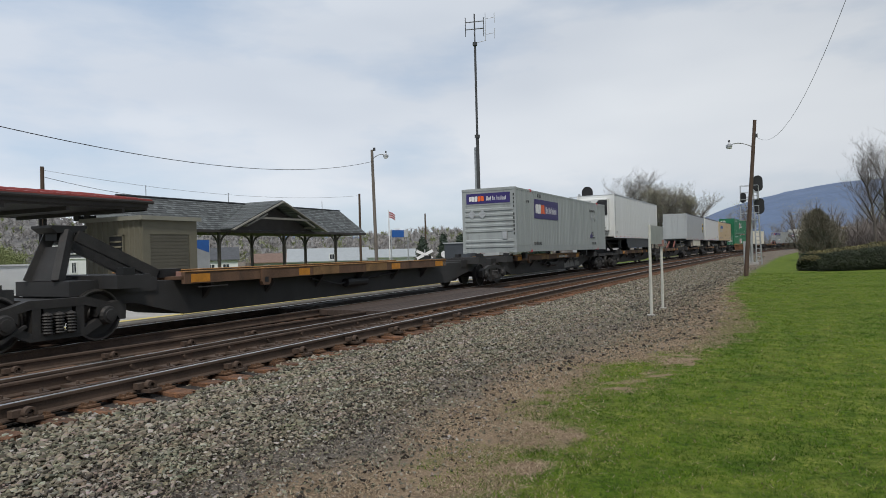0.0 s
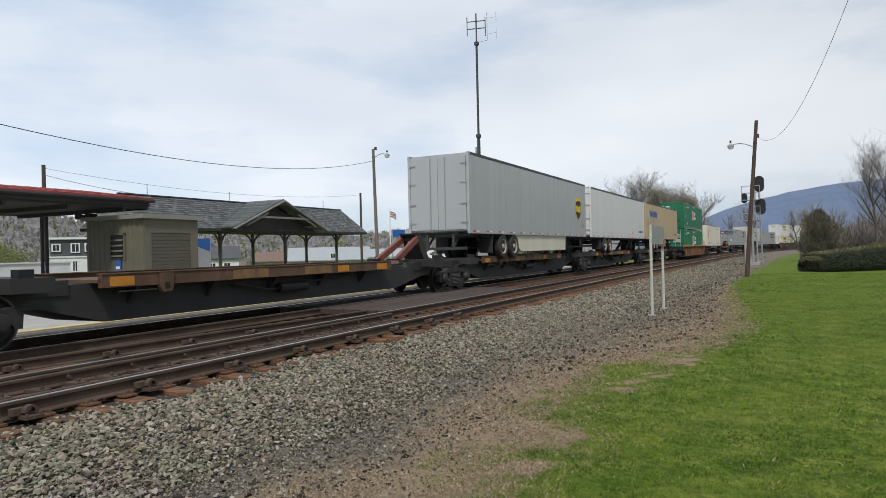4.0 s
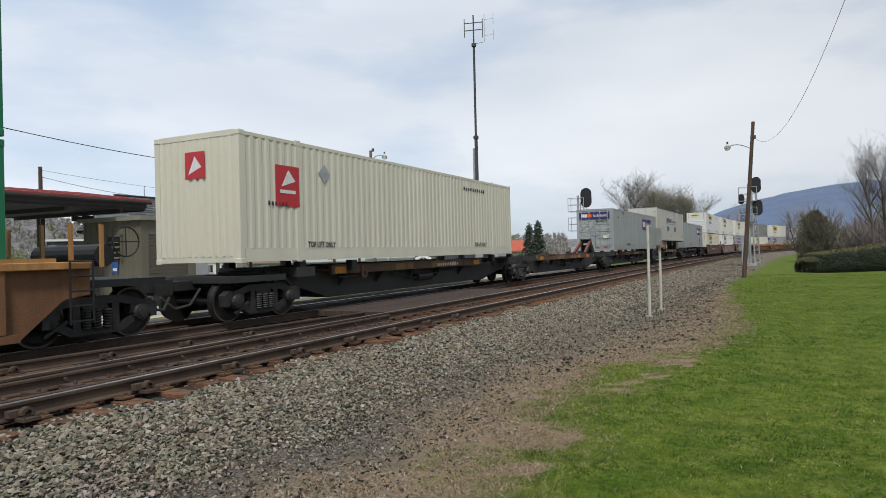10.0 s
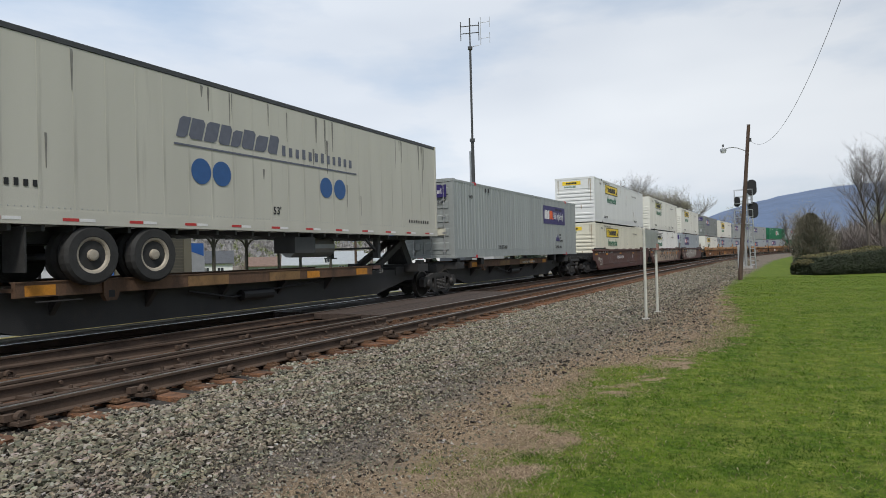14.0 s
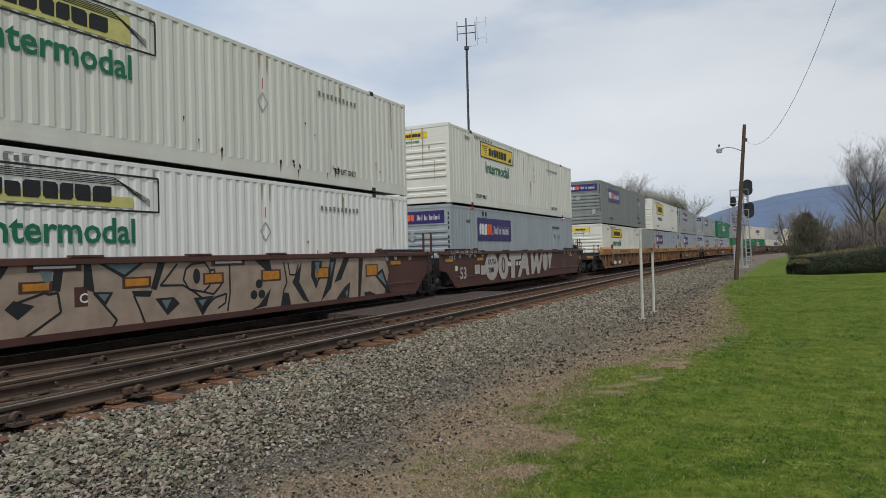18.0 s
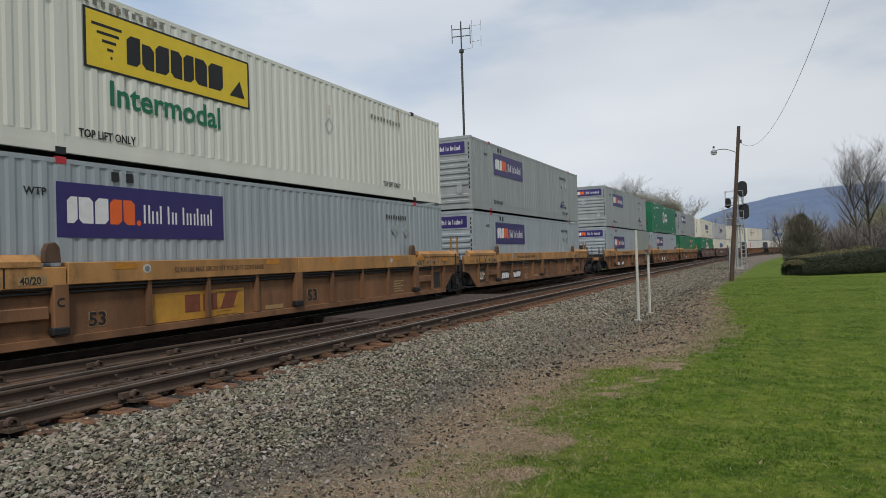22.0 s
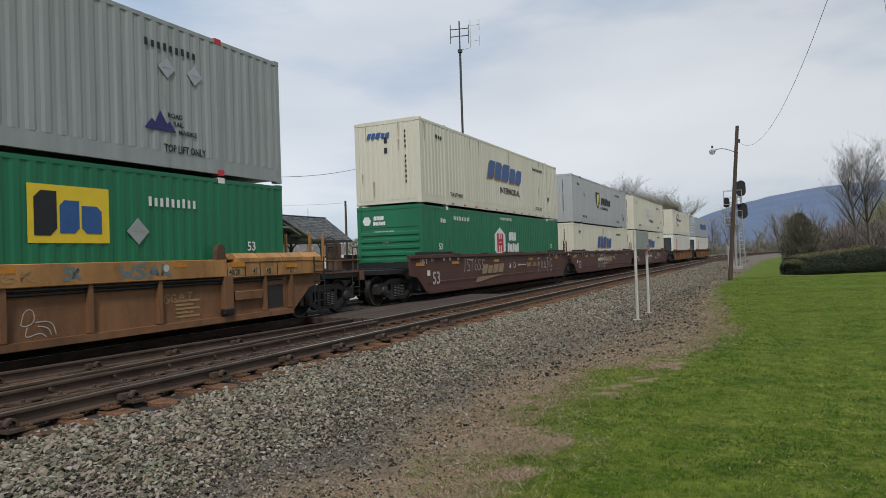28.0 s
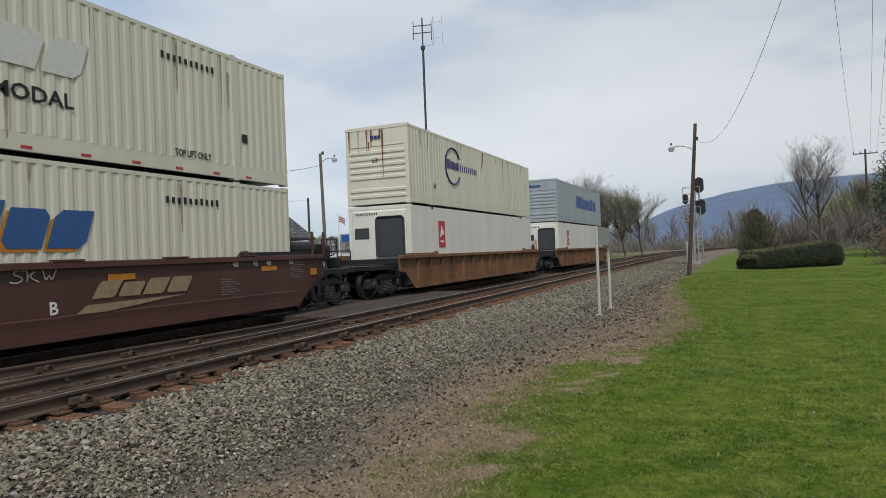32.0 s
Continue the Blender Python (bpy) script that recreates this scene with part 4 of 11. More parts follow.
def sign_purple(c, u0=2.42, front=True, u_txt=2.3, doors=False, dv=0.0):
    """Purple panel with white and orange plain strokes."""
    shapes(c, [rect(u0, u0 + 3.68, 1.58 + dv, 2.49 + dv)], M["purple"], out=1.286, name="logo_panel", label="purple logo panel", thick=0.005)
    shapes(c, glyphs(u0 + 0.18, u0 + 0.98, 1.82 + dv, 2.26 + dv, 3, seed=1), M["logo_white"], out=1.2912, thick=0.002)
    shapes(c, glyphs(u0 + 0.98, u0 + 1.52, 1.82 + dv, 2.26 + dv, 2, seed=2), M["logo_orange"], out=1.2912, thick=0.002)
    shapes(c, thin_word(u0 + 1.68, u0 + 3.5, 1.86 + dv, 2.2 + dv, 10), M["logo_white"], out=1.2912, thick=0.002)
    shapes(c, [disc(u0 + 1.57, 1.86 + dv, 0.05, 10)], M["logo_orange"], out=1.2912, thick=0.002)
    letters(c, "TOP LIFT ONLY", u_txt, 0.34, 0.2, M["logo_black"], squeeze=0.8)
    letters(c, "TOP LIFT ONLY", u_txt + 10.4 if u_txt < 8 else u_txt - 8, 0.34, 0.2, M["logo_black"], squeeze=0.75)
    letters(c, "WTP", 1.35, 2.25, 0.17, M["logo_black"])
    shapes(c, [rect(2.9, 3.05, 2.58, 2.74), rect(3.2, 3.35, 2.58, 2.74)], M["logo_black"], name="marking")
    shapes(c, blocks(12.3, 13.6, 2.28, 2.42, 9, gap=0.35), M["logo_black"], name="marking")
    shapes(c, [[(12.25, 0.72), (12.42, 0.92), (12.5, 0.86), (12.62, 1.1), (12.78, 0.86), (12.84, 0.92), (13.0, 0.72)]], M["purple"], name="marking", label="dark blue mountain mark")
    for k, w in enumerate(("ROAD", "RAIL", "MARINE")):
        letters(c, w, 12.8 + k * 0.13, 1.0 - k * 0.15, 0.13, M["logo_black"])
    diamond(c, 12.8, 1.95, 0.2)
    diamond(c, 13.5, 1.95, 0.2)
    if front:
        o = 0.06 if doors else 0.006
        shapes(c, [rect(0.22, 2.32, 2.22, 2.68)], M["purple"], "front", o, "logo_panel", "purple logo panel")
        shapes(c, glyphs(0.36, 0.78, 2.33, 2.56, 3, seed=1), M["logo_white"], "front", o + 0.005)
        shapes(c, glyphs(0.78, 1.1, 2.33, 2.56, 2, seed=2), M["logo_orange"], "front", o + 0.005)
        shapes(c, thin_word(1.2, 2.2, 2.35, 2.54, 10), M["logo_white"], "front", o + 0.005)
        diamond(c, 0.5, 1.75, 0.2, "front", 0.036)
        diamond(c, 1.0, 1.75, 0.2, "front", 0.036)
        if not doors:
            shapes(c, [rect(1.95, 2.17, 0.62, 0.95)], M["alum"], "front", 0.01, "vent_box", thick=0.05)
            shapes(c, [rect(2.46, 2.515, 2.5 - i * 0.17, 2.61 - i * 0.17) for i in range(11) if i != 4], M["logo_black"], "front", 0.02, "marking", thick=0.003)
        else:
            shapes(c, blocks(1.4, 2.25, 1.98, 2.12, 10, gap=0.35), M["logo_black"], "front", 0.06, "marking")
            shapes(c, [rect(1.85, 2.25, 0.85, 1.12)], M["cream_box"], "front", 0.06, "sticker", "yellowed data plate")


def sign_yellow(c, u0=2.9, v1=2.62, wide=3.65, high=0.63, worn=0.0):
    """Yellow panel with black strokes above the green word; on some boxes larger, or moved."""
    v0, k = v1 - high, high / 0.63
    if worn:
        ink = M["logo_black"]
        outline(c, [rect(u0, u0 + wide, v0, v1)], ink, 1.288, 0.035)
        shapes(c, [rect(u0 + 0.06, u0 + wide - 0.55, v0 + 0.05, v0 + worn)], M["pale_yellow"], out=1.2865, name="logo_panel", label="faded yellow band", thick=0.002)
        for q in range(5):
            bend = u0 + wide - 0.95 + q * 0.05
            outline(c, [[(u0 + 0.12, v1 - 0.06 - q * 0.03), (bend, v1 - 0.06 - q * 0.03), (u0 + wide - 0.2, v0 + 0.22 - q * 0.03), (bend, v1 - 0.065 - q * 0.03), (u0 + 0.12, v1 - 0.065 - q * 0.03)]], ink, 1.2895 + q * 0.0004, 0.009)
        shapes(c, glyphs(u0 + 0.55, u0 + wide - 0.95, v0 + 0.13, v1 - 0.23, 7, seed=4), ink, out=1.292, thick=0.002)
    else:
        shapes(c, [rect(u0, u0 + wide, v0, v1)], M["logo_black"], out=1.286, name="logo_panel", thick=0.004)
        shapes(c, [rect(u0 + 0.05, u0 + wide - 0.05, v0 + 0.04, v1 - 0.04)], M["yellow"], out=1.2902, name="logo_panel", label="yellow logo panel", thick=0.002)
        shapes(c, glyphs(u0 + 0.85, u0 + wide - 0.75, v0 + 0.14 * k, v1 - 0.17 * k, 7, seed=4), M["logo_black"], out=1.2925, thick=0.002)
        shapes(c, [rect(u0 + 0.15 + i * 0.1, u0 + 0.75 - i * 0.06, v1 - (0.17 + i * 0.08) * k, v1 - (0.14 + i * 0.08) * k) for i in range(5)], M["logo_black"], out=1.2925, thick=0.002)
        shapes(c, [[(u0 + wide - 0.62, v0 + 0.12 * k), (u0 + wide - 0.16, v0 + 0.12 * k), (u0 + wide - 0.3, v0 + 0.34 * k)]], M["logo_black"], out=1.2925, thick=0.002)
    letters(c, "Intermodal", u0 + 0.45, v0 - 0.57, 0.62, M["logo_green"], squeeze=0.98)
    letters(c, "TOP LIFT ONLY", 2.3, 0.34, 0.2, M["logo_black"], squeeze=0.8)
    letters(c, "TOP LIFT ONLY", 12.2, 0.34, 0.2, M["logo_black"], squeeze=0.75)
    shapes(c, blocks(1.4, 1.9, 2.5, 2.64, 3, gap=0.35) + blocks(2.3, 4.2, 2.66, 2.76, 12, gap=0.35) + blocks(11.6, 13.4, 2.28, 2.4, 10, gap=0.35), M["grime"], name="marking")
    shapes(c, [rect(0.5, 1.7, 2.42, 2.66)], M["yellow"], "front", 0.006, "logo_panel", "yellow logo panel")
    shapes(c, glyphs(0.75, 1.45, 2.48, 2.6, 7, seed=4), M["logo_black"], "front", 0.011)
    letters(c, "Intermodal", 0.62, 2.26, 0.17, M["logo_green"], "front", 0.012)
    shapes(c, [rect(0.5, 0.62, 0.5, 0.66)], M["yellow"], "front", 0.036, "sticker")
    shapes(c, [rect(0.25, 0.45, 0.55, 0.85)], M["steel"], "front", 0.0, "vent_box", thick=0.05)
    outline(c, [[(9.33, 1.7), (9.5, 1.49), (9.67, 1.7), (9.5, 1.91)]], M["alum"], 1.2885, 0.03)
    shapes(c, [rect(9.49, 9.51, 2.0, 2.25)], M["logo_red"], name="rust_mark", label="rust-red paint stripe")


def sign_hex(c, front="ribs"):
    """White hexagon with red bars and two words in plain white strokes."""
    shapes(c, [[(6.58, 1.28), (7.22, 0.98), (7.86, 1.28), (7.86, 1.98), (7.22, 2.28), (6.58, 1.98)]], M["logo_white"], name="logo_panel", out=1.287, label="white hexagon logo panel")
    shapes(c, [rect(6.85, 7.05, 1.24, 2.02), rect(7.39, 7.59, 1.24, 2.02), rect(7.05, 7.39, 1.66, 1.78), rect(7.05, 7.39, 1.50, 1.62), rect(7.17, 7.27, 1.24, 1.50), rect(7.17, 7.27, 1.78, 2.02)], M["logo_red"], out=1.292)
    shapes(c, glyphs(8.3, 9.25, 1.72, 2.1, 3, seed=7), M["logo_white"])
    shapes(c, glyphs(8.1, 9.6, 1.22, 1.62, 5, seed=8), M["logo_white"])
    letters(c, "WARNING HIGH CUBE", 7.3, 2.6, 0.17, M["logo_white"], squeeze=0.82)
    letters(c, "53", 1.2, 0.55 if front == "doors" else 1.35, 0.32, M["logo_white"])
    letters(c, "53", 14.6, 1.4, 0.28, M["logo_white"])
    shapes(c, blocks(1.4, 1.85, 2.3, 2.46, 3, gap=0.35) + blocks(2.5, 4.0, 2.42, 2.58, 10, gap=0.35) + [rect(2.5, 2.75, 0.5, 0.78), rect(13.4, 13.6, 0.5, 0.75)], M["logo_white"], name="marking")
    if front == "ribs":
        shapes(c, [disc(0.4, 2.4, 0.17, 6)], M["logo_white"], "front", 0.012, "logo")
        shapes(c, glyphs(0.68, 1.1, 2.42, 2.56, 3, seed=7) + glyphs(0.66, 1.15, 2.24, 2.38, 5, seed=8), M["logo_white"], "front", 0.012)
        shapes(c, blocks(0.7, 1.5, 1.98, 2.05, 14, gap=0.3), M["logo_white"], "front", 0.01, "marking")
        letters(c, "53", 1.0, 1.63, 0.2, M["logo_white"], "front", 0.014, 1.4)
        shapes(c, [rect(0.95, 1.45, 0.75, 1.02), rect(1.1, 1.3, 0.62, 0.75)], M["logo_white"], "front", 0.02, "sticker")
        shapes(c, [rect(1.98, 2.17, 0.7, 1.05)], M["dark_trim"], "front", 0.0, "vent_box", thick=0.05)
    else:
        shapes(c, [disc(0.42, 2.1, 0.16, 6)], M["logo_white"], "front", 0.07, "logo")
        shapes(c, glyphs(0.66, 0.98, 2.08, 2.2, 5, seed=8), M["logo_white"], "front", 0.07)
        letters(c, "WARNING", 0.3, 1.62, 0.17, M["logo_white"], "front", 0.07)
        letters(c, "HIGH CUBE", 0.28, 1.42, 0.17, M["logo_white"], "front", 0.07, 0.9)
        shapes(c, blocks(1.42, 2.25, 2.2, 2.38, 6, gap=0.3) + blocks(1.42, 2.25, 1.95, 2.12, 7, gap=0.3) + [rect(1.42, 2.2, 1.45 + i * 0.09, 1.5 + i * 0.09) for i in range(4)], M["logo_white"], "front", 0.07, "marking")
        shapes(c, [rect(0.24, 0.7, 1.1, 1.32)], M["logo_white"], "front", 0.07, "sticker")


def sign_slant(c, face_mat="logo_blue", word=None, grey=False):
    """A slanting brand word in plain strokes."""
    if grey:
        shapes(c, [[(5.9, 2.2), (7.0, 2.2), (7.0, 1.5), (6.45, 1.05), (5.9, 1.5)]], M["logo_black"], name="logo_panel", label="dark shield logo", out=1.287)
        shapes(c, [[(6.1, 1.4), (6.55, 2.1), (6.85, 2.1), (6.5, 1.2)]], M["yellow"], out=1.292)
        shapes(c, [[(6.3, 1.9), (6.5, 2.1), (6.6, 1.9), (6.2, 1.5)]], M["logo_white"], out=1.297)
        shapes(c, glyphs(7.35, 10.3, 1.42, 1.92, 5, 0.18, seed=11), M["logo_black"])
        letters(c, "INTERMODAL", 7.25, 1.1, 0.24, M["logo_black"], squeeze=1.5)
        letters(c, "53ft", 0.82, 1.35, 0.28, M["logo_black"], "front", 0.034)
        letters(c, "53ft", 14.6, 0.6, 0.34, M["logo_black"])
        shapes(c, glyphs(0.78, 1.35, 2.42, 2.58, 5, 0.05, seed=11), M["logo_black"], "front", 0.034)
        shapes(c, [[(0.56, 2.62), (0.72, 2.62), (0.72, 2.46), (0.64, 2.36), (0.56, 2.46)]], M["yellow"], "front", 0.034)
        diamond(c, 0.42, 1.75, 0.17, "front", 0.035)
        diamond(c, 2.95, 1.9, 0.2)
    else:
        shapes(c, glyphs(5.98, 10.2, 1.4, 2.16, 5, 0.25, seed=11, bold=0.42), M[face_mat])
        if face_mat == "logo_blue":
            shapes(c, [[(a - 0.07, b - 0.06) for a, b in p] for p in glyphs(5.98, 10.2, 1.4, 2.16, 5, 0.25, seed=11)], M["orange"], out=1.2865, name="logo_edge", label="orange drop edge")
        shapes(c, glyphs(0.5, 1.4, 2.3, 2.5, 5, 0.06, seed=11), M[face_mat], "front", 0.034)
        if word:
            letters(c, "INTERMODAL", 7.4, 0.86, 0.36, M["logo_black"], squeeze=1.15)
        shapes(c, [rect(1.2, 1.32, 1.75, 1.95), rect(1.2, 1.32, 2.1, 2.3)], M["logo_black"], "front", 0.034, "marking")
    letters(c, "TOP LIFT ONLY", 2.3, 0.36, 0.2, M["logo_black"], squeeze=0.8)
    letters(c, "TOP LIFT ONLY", 12.3, 0.36, 0.2, M["logo_black"], squeeze=0.75)
    shapes(c, blocks(1.2, 1.75, 2.32, 2.46, 3, gap=0.35) + blocks(12.0, 13.6, 2.3, 2.44, 10, gap=0.35) + [rect(14.4, 14.6, 0.9, 1.1)], M["logo_black"], name="marking")
    shapes(c, [rect(2.0, 2.055, 2.4 - i * 0.17, 2.5 - i * 0.17) for i in range(11) if i != 4], M["logo_blue"] if grey else M["logo_black"], "front", 0.034, "marking")
    if not grey:
        for i in range(12):
            shapes(c, [rect(2.4 + i * 1.1, 2.4 + i * 1.1 + 0.2, 0.07, 0.12)], M["tape_red"], name="reflective_strip", out=1.2885)


# ---- train: trailers ----
def rivets():
    v, f = [], []
    for i in range(160):
        y = -7.95 + i * 0.1
        k = len(v)
        v += [(-0.003, y - 0.012, -0.012), (0.004, y - 0.006, -0.006), (0.004, y + 0.006, -0.006), (-0.003, y + 0.012, -0.012), (-0.003, y - 0.012, 0.012), (0.004, y - 0.006, 0.006), (0.004, y + 0.006, 0.006), (-0.003, y + 0.012, 0.012)]
        f += [(k + 1, k + 2, k + 6, k + 5), (k, k + 1, k + 5, k + 4), (k + 2, k + 3, k + 7, k + 6), (k, k + 3, k + 2, k + 1), (k + 4, k + 5, k + 6, k + 7)]
    return raw_mesh("rivet_row", v, f, M["steel"])


def trailer(label, skin, doors_lead=True, skirt=False, reefer=False, tank=False):
    """A 53 ft road trailer; origin under the middle, base of the box at z = 1.0 above its tyres' foot."""
    m = M[skin]
    t = thing("road_trailer", label, "trailer", group="trailers on the train")
    d = -1 if doors_lead else 1  # the end with the doors and axles
    z0, z1 = 1.0, 4.03
    bm = box(bmesh.new(), -1.285, 1.285, -8.05, 8.05, z0 + 0.1, z1 - 0.1)
    body = part("box_body", bm, m, t)
    seam = cached(("seam", skin), lambda: mesh_of("panel_seam", box(bmesh.new(), -0.0025, 0.0025, -0.03, 0.03, z0 + 0.22, z1 - 0.12), m))
    for s in (-1, 1):
        for i in range(1, 27):
            shared("panel_seam", seam, body, Matrix.Translation((s * 1.2865, -8.05 + i * 0.6, 0)))
    for s in (-1, 1):
        part("bottom_rail", box(bmesh.new(), *sorted((s * 1.2, s * 1.297)), -8.07, 8.07, z0, z0 + 0.22), m, t)
        part("top_rail", box(bmesh.new(), *sorted((s * 1.2, s * 1.297)), -8.07, 8.07, z1 - 0.09, z1), M["dark_trim"] if not reefer else M["alum"], t)
        for tape, off in (("tape_red", 0.0), ("logo_white", 0.3)):
            strip = cached(("strip", tape), lambda: mesh_of("reflective_strip", box(bmesh.new(), -0.002, 0.002, 0.0, 0.28, 0.0, 0.05), M[tape]))
            for i in range(13):
                shared("reflective_strip", strip, t, Matrix.Translation((s * 1.299, -7.8 + off + i * 1.25, z0 + 0.06)))
        rivet = cached("rivet_row", lambda: rivets())
        shared("rivet_row", rivet, body, Matrix.Translation((s * 1.287, 0, z0 + 0.27)))
        for e in (-1, 1):
            part("corner_post", box(bmesh.new(), *sorted((s * 1.2, s * 1.299)), *sorted((e * 7.97, e * 8.085)), z0, z1), m, t)
    part("roof_sheet", box(bmesh.new(), -1.25, 1.25, -8.03, 8.03, z1 - 0.1, z1 - 0.03), M["alum"], t)
    # doors end
    y = d * 8.05
    for a, b in ((-1.17, -0.008), (0.008, 1.17)):
        dr = part("door", box(bmesh.new(), a, b, *sorted((y, y + d * 0.05)), z0 + 0.16, z1 - 0.14), m, t)
        bm = bmesh.new()
        x = a + 0.3 if a > 0 else b - 0.3
        rod(bm, (x, y + d * 0.075, z0 + 0.1), (x, y + d * 0.075, z1 - 0.12), 0.018, 6)
        for z in (z0 + 0.4, z0 + 1.1, z0 + 1.9, z0 + 2.6):
            xx = b - 0.08 if a > 0 else a + 0.08
            box(bm, xx - 0.13, xx + 0.13, *sorted((y + d * 0.05, y + d * 0.075)), z, z + 0.06)
        part("hinge_and_rod", bm, M["steel"], dr)
    bm = bmesh.new()
    bar(bm, (-1.1, y - d * 0.1, z0 - 0.55), (1.1, y - d * 0.1, z0 - 0.55), 0.1)
    for x in (-0.55, 0.55):
        bar(bm, (x, y - d * 0.1, z0), (x, y - d * 0.1, z0 - 0.55), 0.08)
        bar(bm, (x, y - d * 0.7, z0), (x, y - d * 0.1, z0 - 0.5), 0.06)
    part("underride_guard", bm, M["dark_trim"], t)
    # axles and wheels
    ax = (4.2, 2.95) if not doors_lead else (-4.75, -3.5)
    for yy in ((4.45, 5.7) if not doors_lead else (-4.75, -3.5)):
        part("axle", rod(bmesh.new(), (-1.0, yy, 0.5), (1.0, yy, 0.5), 0.07, 8), M["dark_trim"], t)
        for s in (-1, 1):
            for k in (0, 1):
                xo = s * (1.29 - 0.33 * k)
                w = part("wheel", lathe(bmesh.new(), 0, [(-s * 0.27, 0.34), (-s * 0.26, 0.47), (-s * 0.2, 0.505), (-s * 0.05, 0.505), (0.0, 0.46), (s * 0.0, 0.32), (-s * 0.05, 0.30)][::1], 24, (xo, yy, 0.505)), M["tyre"], t, smooth=False)
                if k == 0:
                    part("rim", lathe(bmesh.new(), 0, [(-s * 0.14, 0.29), (-s * 0.005, 0.31), (-s * 0.02, 0.27), (-s * 0.10, 0.22), (-s * 0.10, 0.11), (s * 0.0, 0.09), (s * 0.01, 0.05)], 20, (xo, yy, 0.505)), M["hub_cream"], w, "cream wheel disc")
    bm = bmesh.new()
    yc = sum(((4.45, 5.7) if not doors_lead else (-4.75, -3.5))) / 2
    for x in (-0.5, 0.5):
        box(bm, x - 0.06, x + 0.06, yc - 1.5, yc + 1.5, 0.72, 0.95)
    box(bm, -0.5, 0.5, yc - 0.1, yc + 0.1, 0.6, 0.8)
    part("bogie_frame", bm, M["dark_trim"], t)
    for s in (-1, 1):
        part("mud_flap", box(bmesh.new(), *sorted((s * 0.7, s * 1.27)), yc + d * 1.75, yc + d * 1.78, 0.25, 0.95), M["tyre"], t)
    # landing legs
    g = 0.1 if False else (-d * 4.9)
    bm = bmesh.new()
    for x in (-0.85, 0.85):
        box(bm, x - 0.08, x + 0.08, g - 0.08, g + 0.08, 0.35, 1.0)
        bar(bm, (x, g, 0.5), (x, g + d * 0.8, 1.0), 0.06)
        box(bm, x - 0.14, x + 0.14, g - 0.14, g + 0.14, 0.32, 0.36)
    bar(bm, (-0.85, g, 0.62), (0.85, g, 0.62), 0.06)
    part("landing_leg", bm, M["dark_trim"], t)
    joist = cached("floor_beam", lambda: mesh_of("floor_beam", box(bmesh.new(), -1.18, 1.18, 0, 0.06, -0.1, -0.001), M["dark_trim"]))
    for i in range(30):
        shared("floor_beam", joist, t, Matrix.Translation((0, -7.7 + i * 0.53, z0)))
    if tank:
        part("round_tank", rod(bmesh.new(), (0.2, g + d * 3.3, 0.66), (0.2, g + d * 1.6, 0.66), 0.27, 14), M["steel"], t, "grey cylinder slung under the floor")
        part("tool_box", box(bmesh.new(), 0.5, 1.15, *sorted((g + d * 3.4, g + d * 4.2)), 0.5, 0.89), M["dark_trim"], t)
    if skirt:
        for s in (-1, 1):
            a, b = sorted((g - d * 0.0 + d * 0.7, yc - d * 0.9))
            pts = [(a, z0), (b, z0), (b - 0.1, 0.28), (a + 0.6, 0.28), (a, 0.7)]
            part("side_skirt", slab(bmesh.new(), pts, "x", *sorted((s * 1.2, s * 1.23))), M[skirt], t, "smooth aerodynamic side skirt")
    if reefer:
        y = -8.05
        u = part("cooling_unit", box(bmesh.new(), -0.95, 0.95, y - 0.55, y + 0.01, 1.45, 3.75), M["white_clean"], t, "white cooling unit", bevel=0.08)
        bm = bmesh.new()
        slab(bm, [(0.18, 2.55), (0.93, 2.55), (0.93, 3.6), (0.35, 3.6), (0.18, 3.4)], "y", y - 0.575, y - 0.545)
        g2 = part("grille", bm, M["signal_black"], u, "black honeycomb grille")
        bm = bmesh.new()
        for i in range(9):
            bar(bm, (0.2, y - 0.58, 2.62 + i * 0.11), (0.92, y - 0.58, 2.62 + i * 0.11), 0.018)
        part("grille_bar", bm, M["dark_trim"], u)
        bm = bmesh.new()
        for x, z in ((-0.55, 1.62), (0.35, 1.62), (0.72, 1.66)):
            slab(bm, [(x - 0.07, z), (x + 0.07, z), (x + 0.07, z + 0.09), (x - 0.07, z + 0.09)], "y", y - 0.57, y - 0.545)
        part("vent", bm, M["dark_trim"], u)
        shapes(t, blocks(0.6, 1.15, 3.5, 3.58, 9, gap=0.3), M["dark_trim"], "front", 0.56, "marking")
        letters(t, "53", 0.45, 1.3, 0.26, M["logo_black"], out=1.303)
        shapes(t, [rect(0.22, 0.29, 3.4 - i * 0.15, 3.5 - i * 0.15) for i in range(11)], M["logo_black"], name="marking")
    return t


# ---- train: running gear and cars ----
WHEELS = []  # (wheelset, car's place along the train, its place on the car)


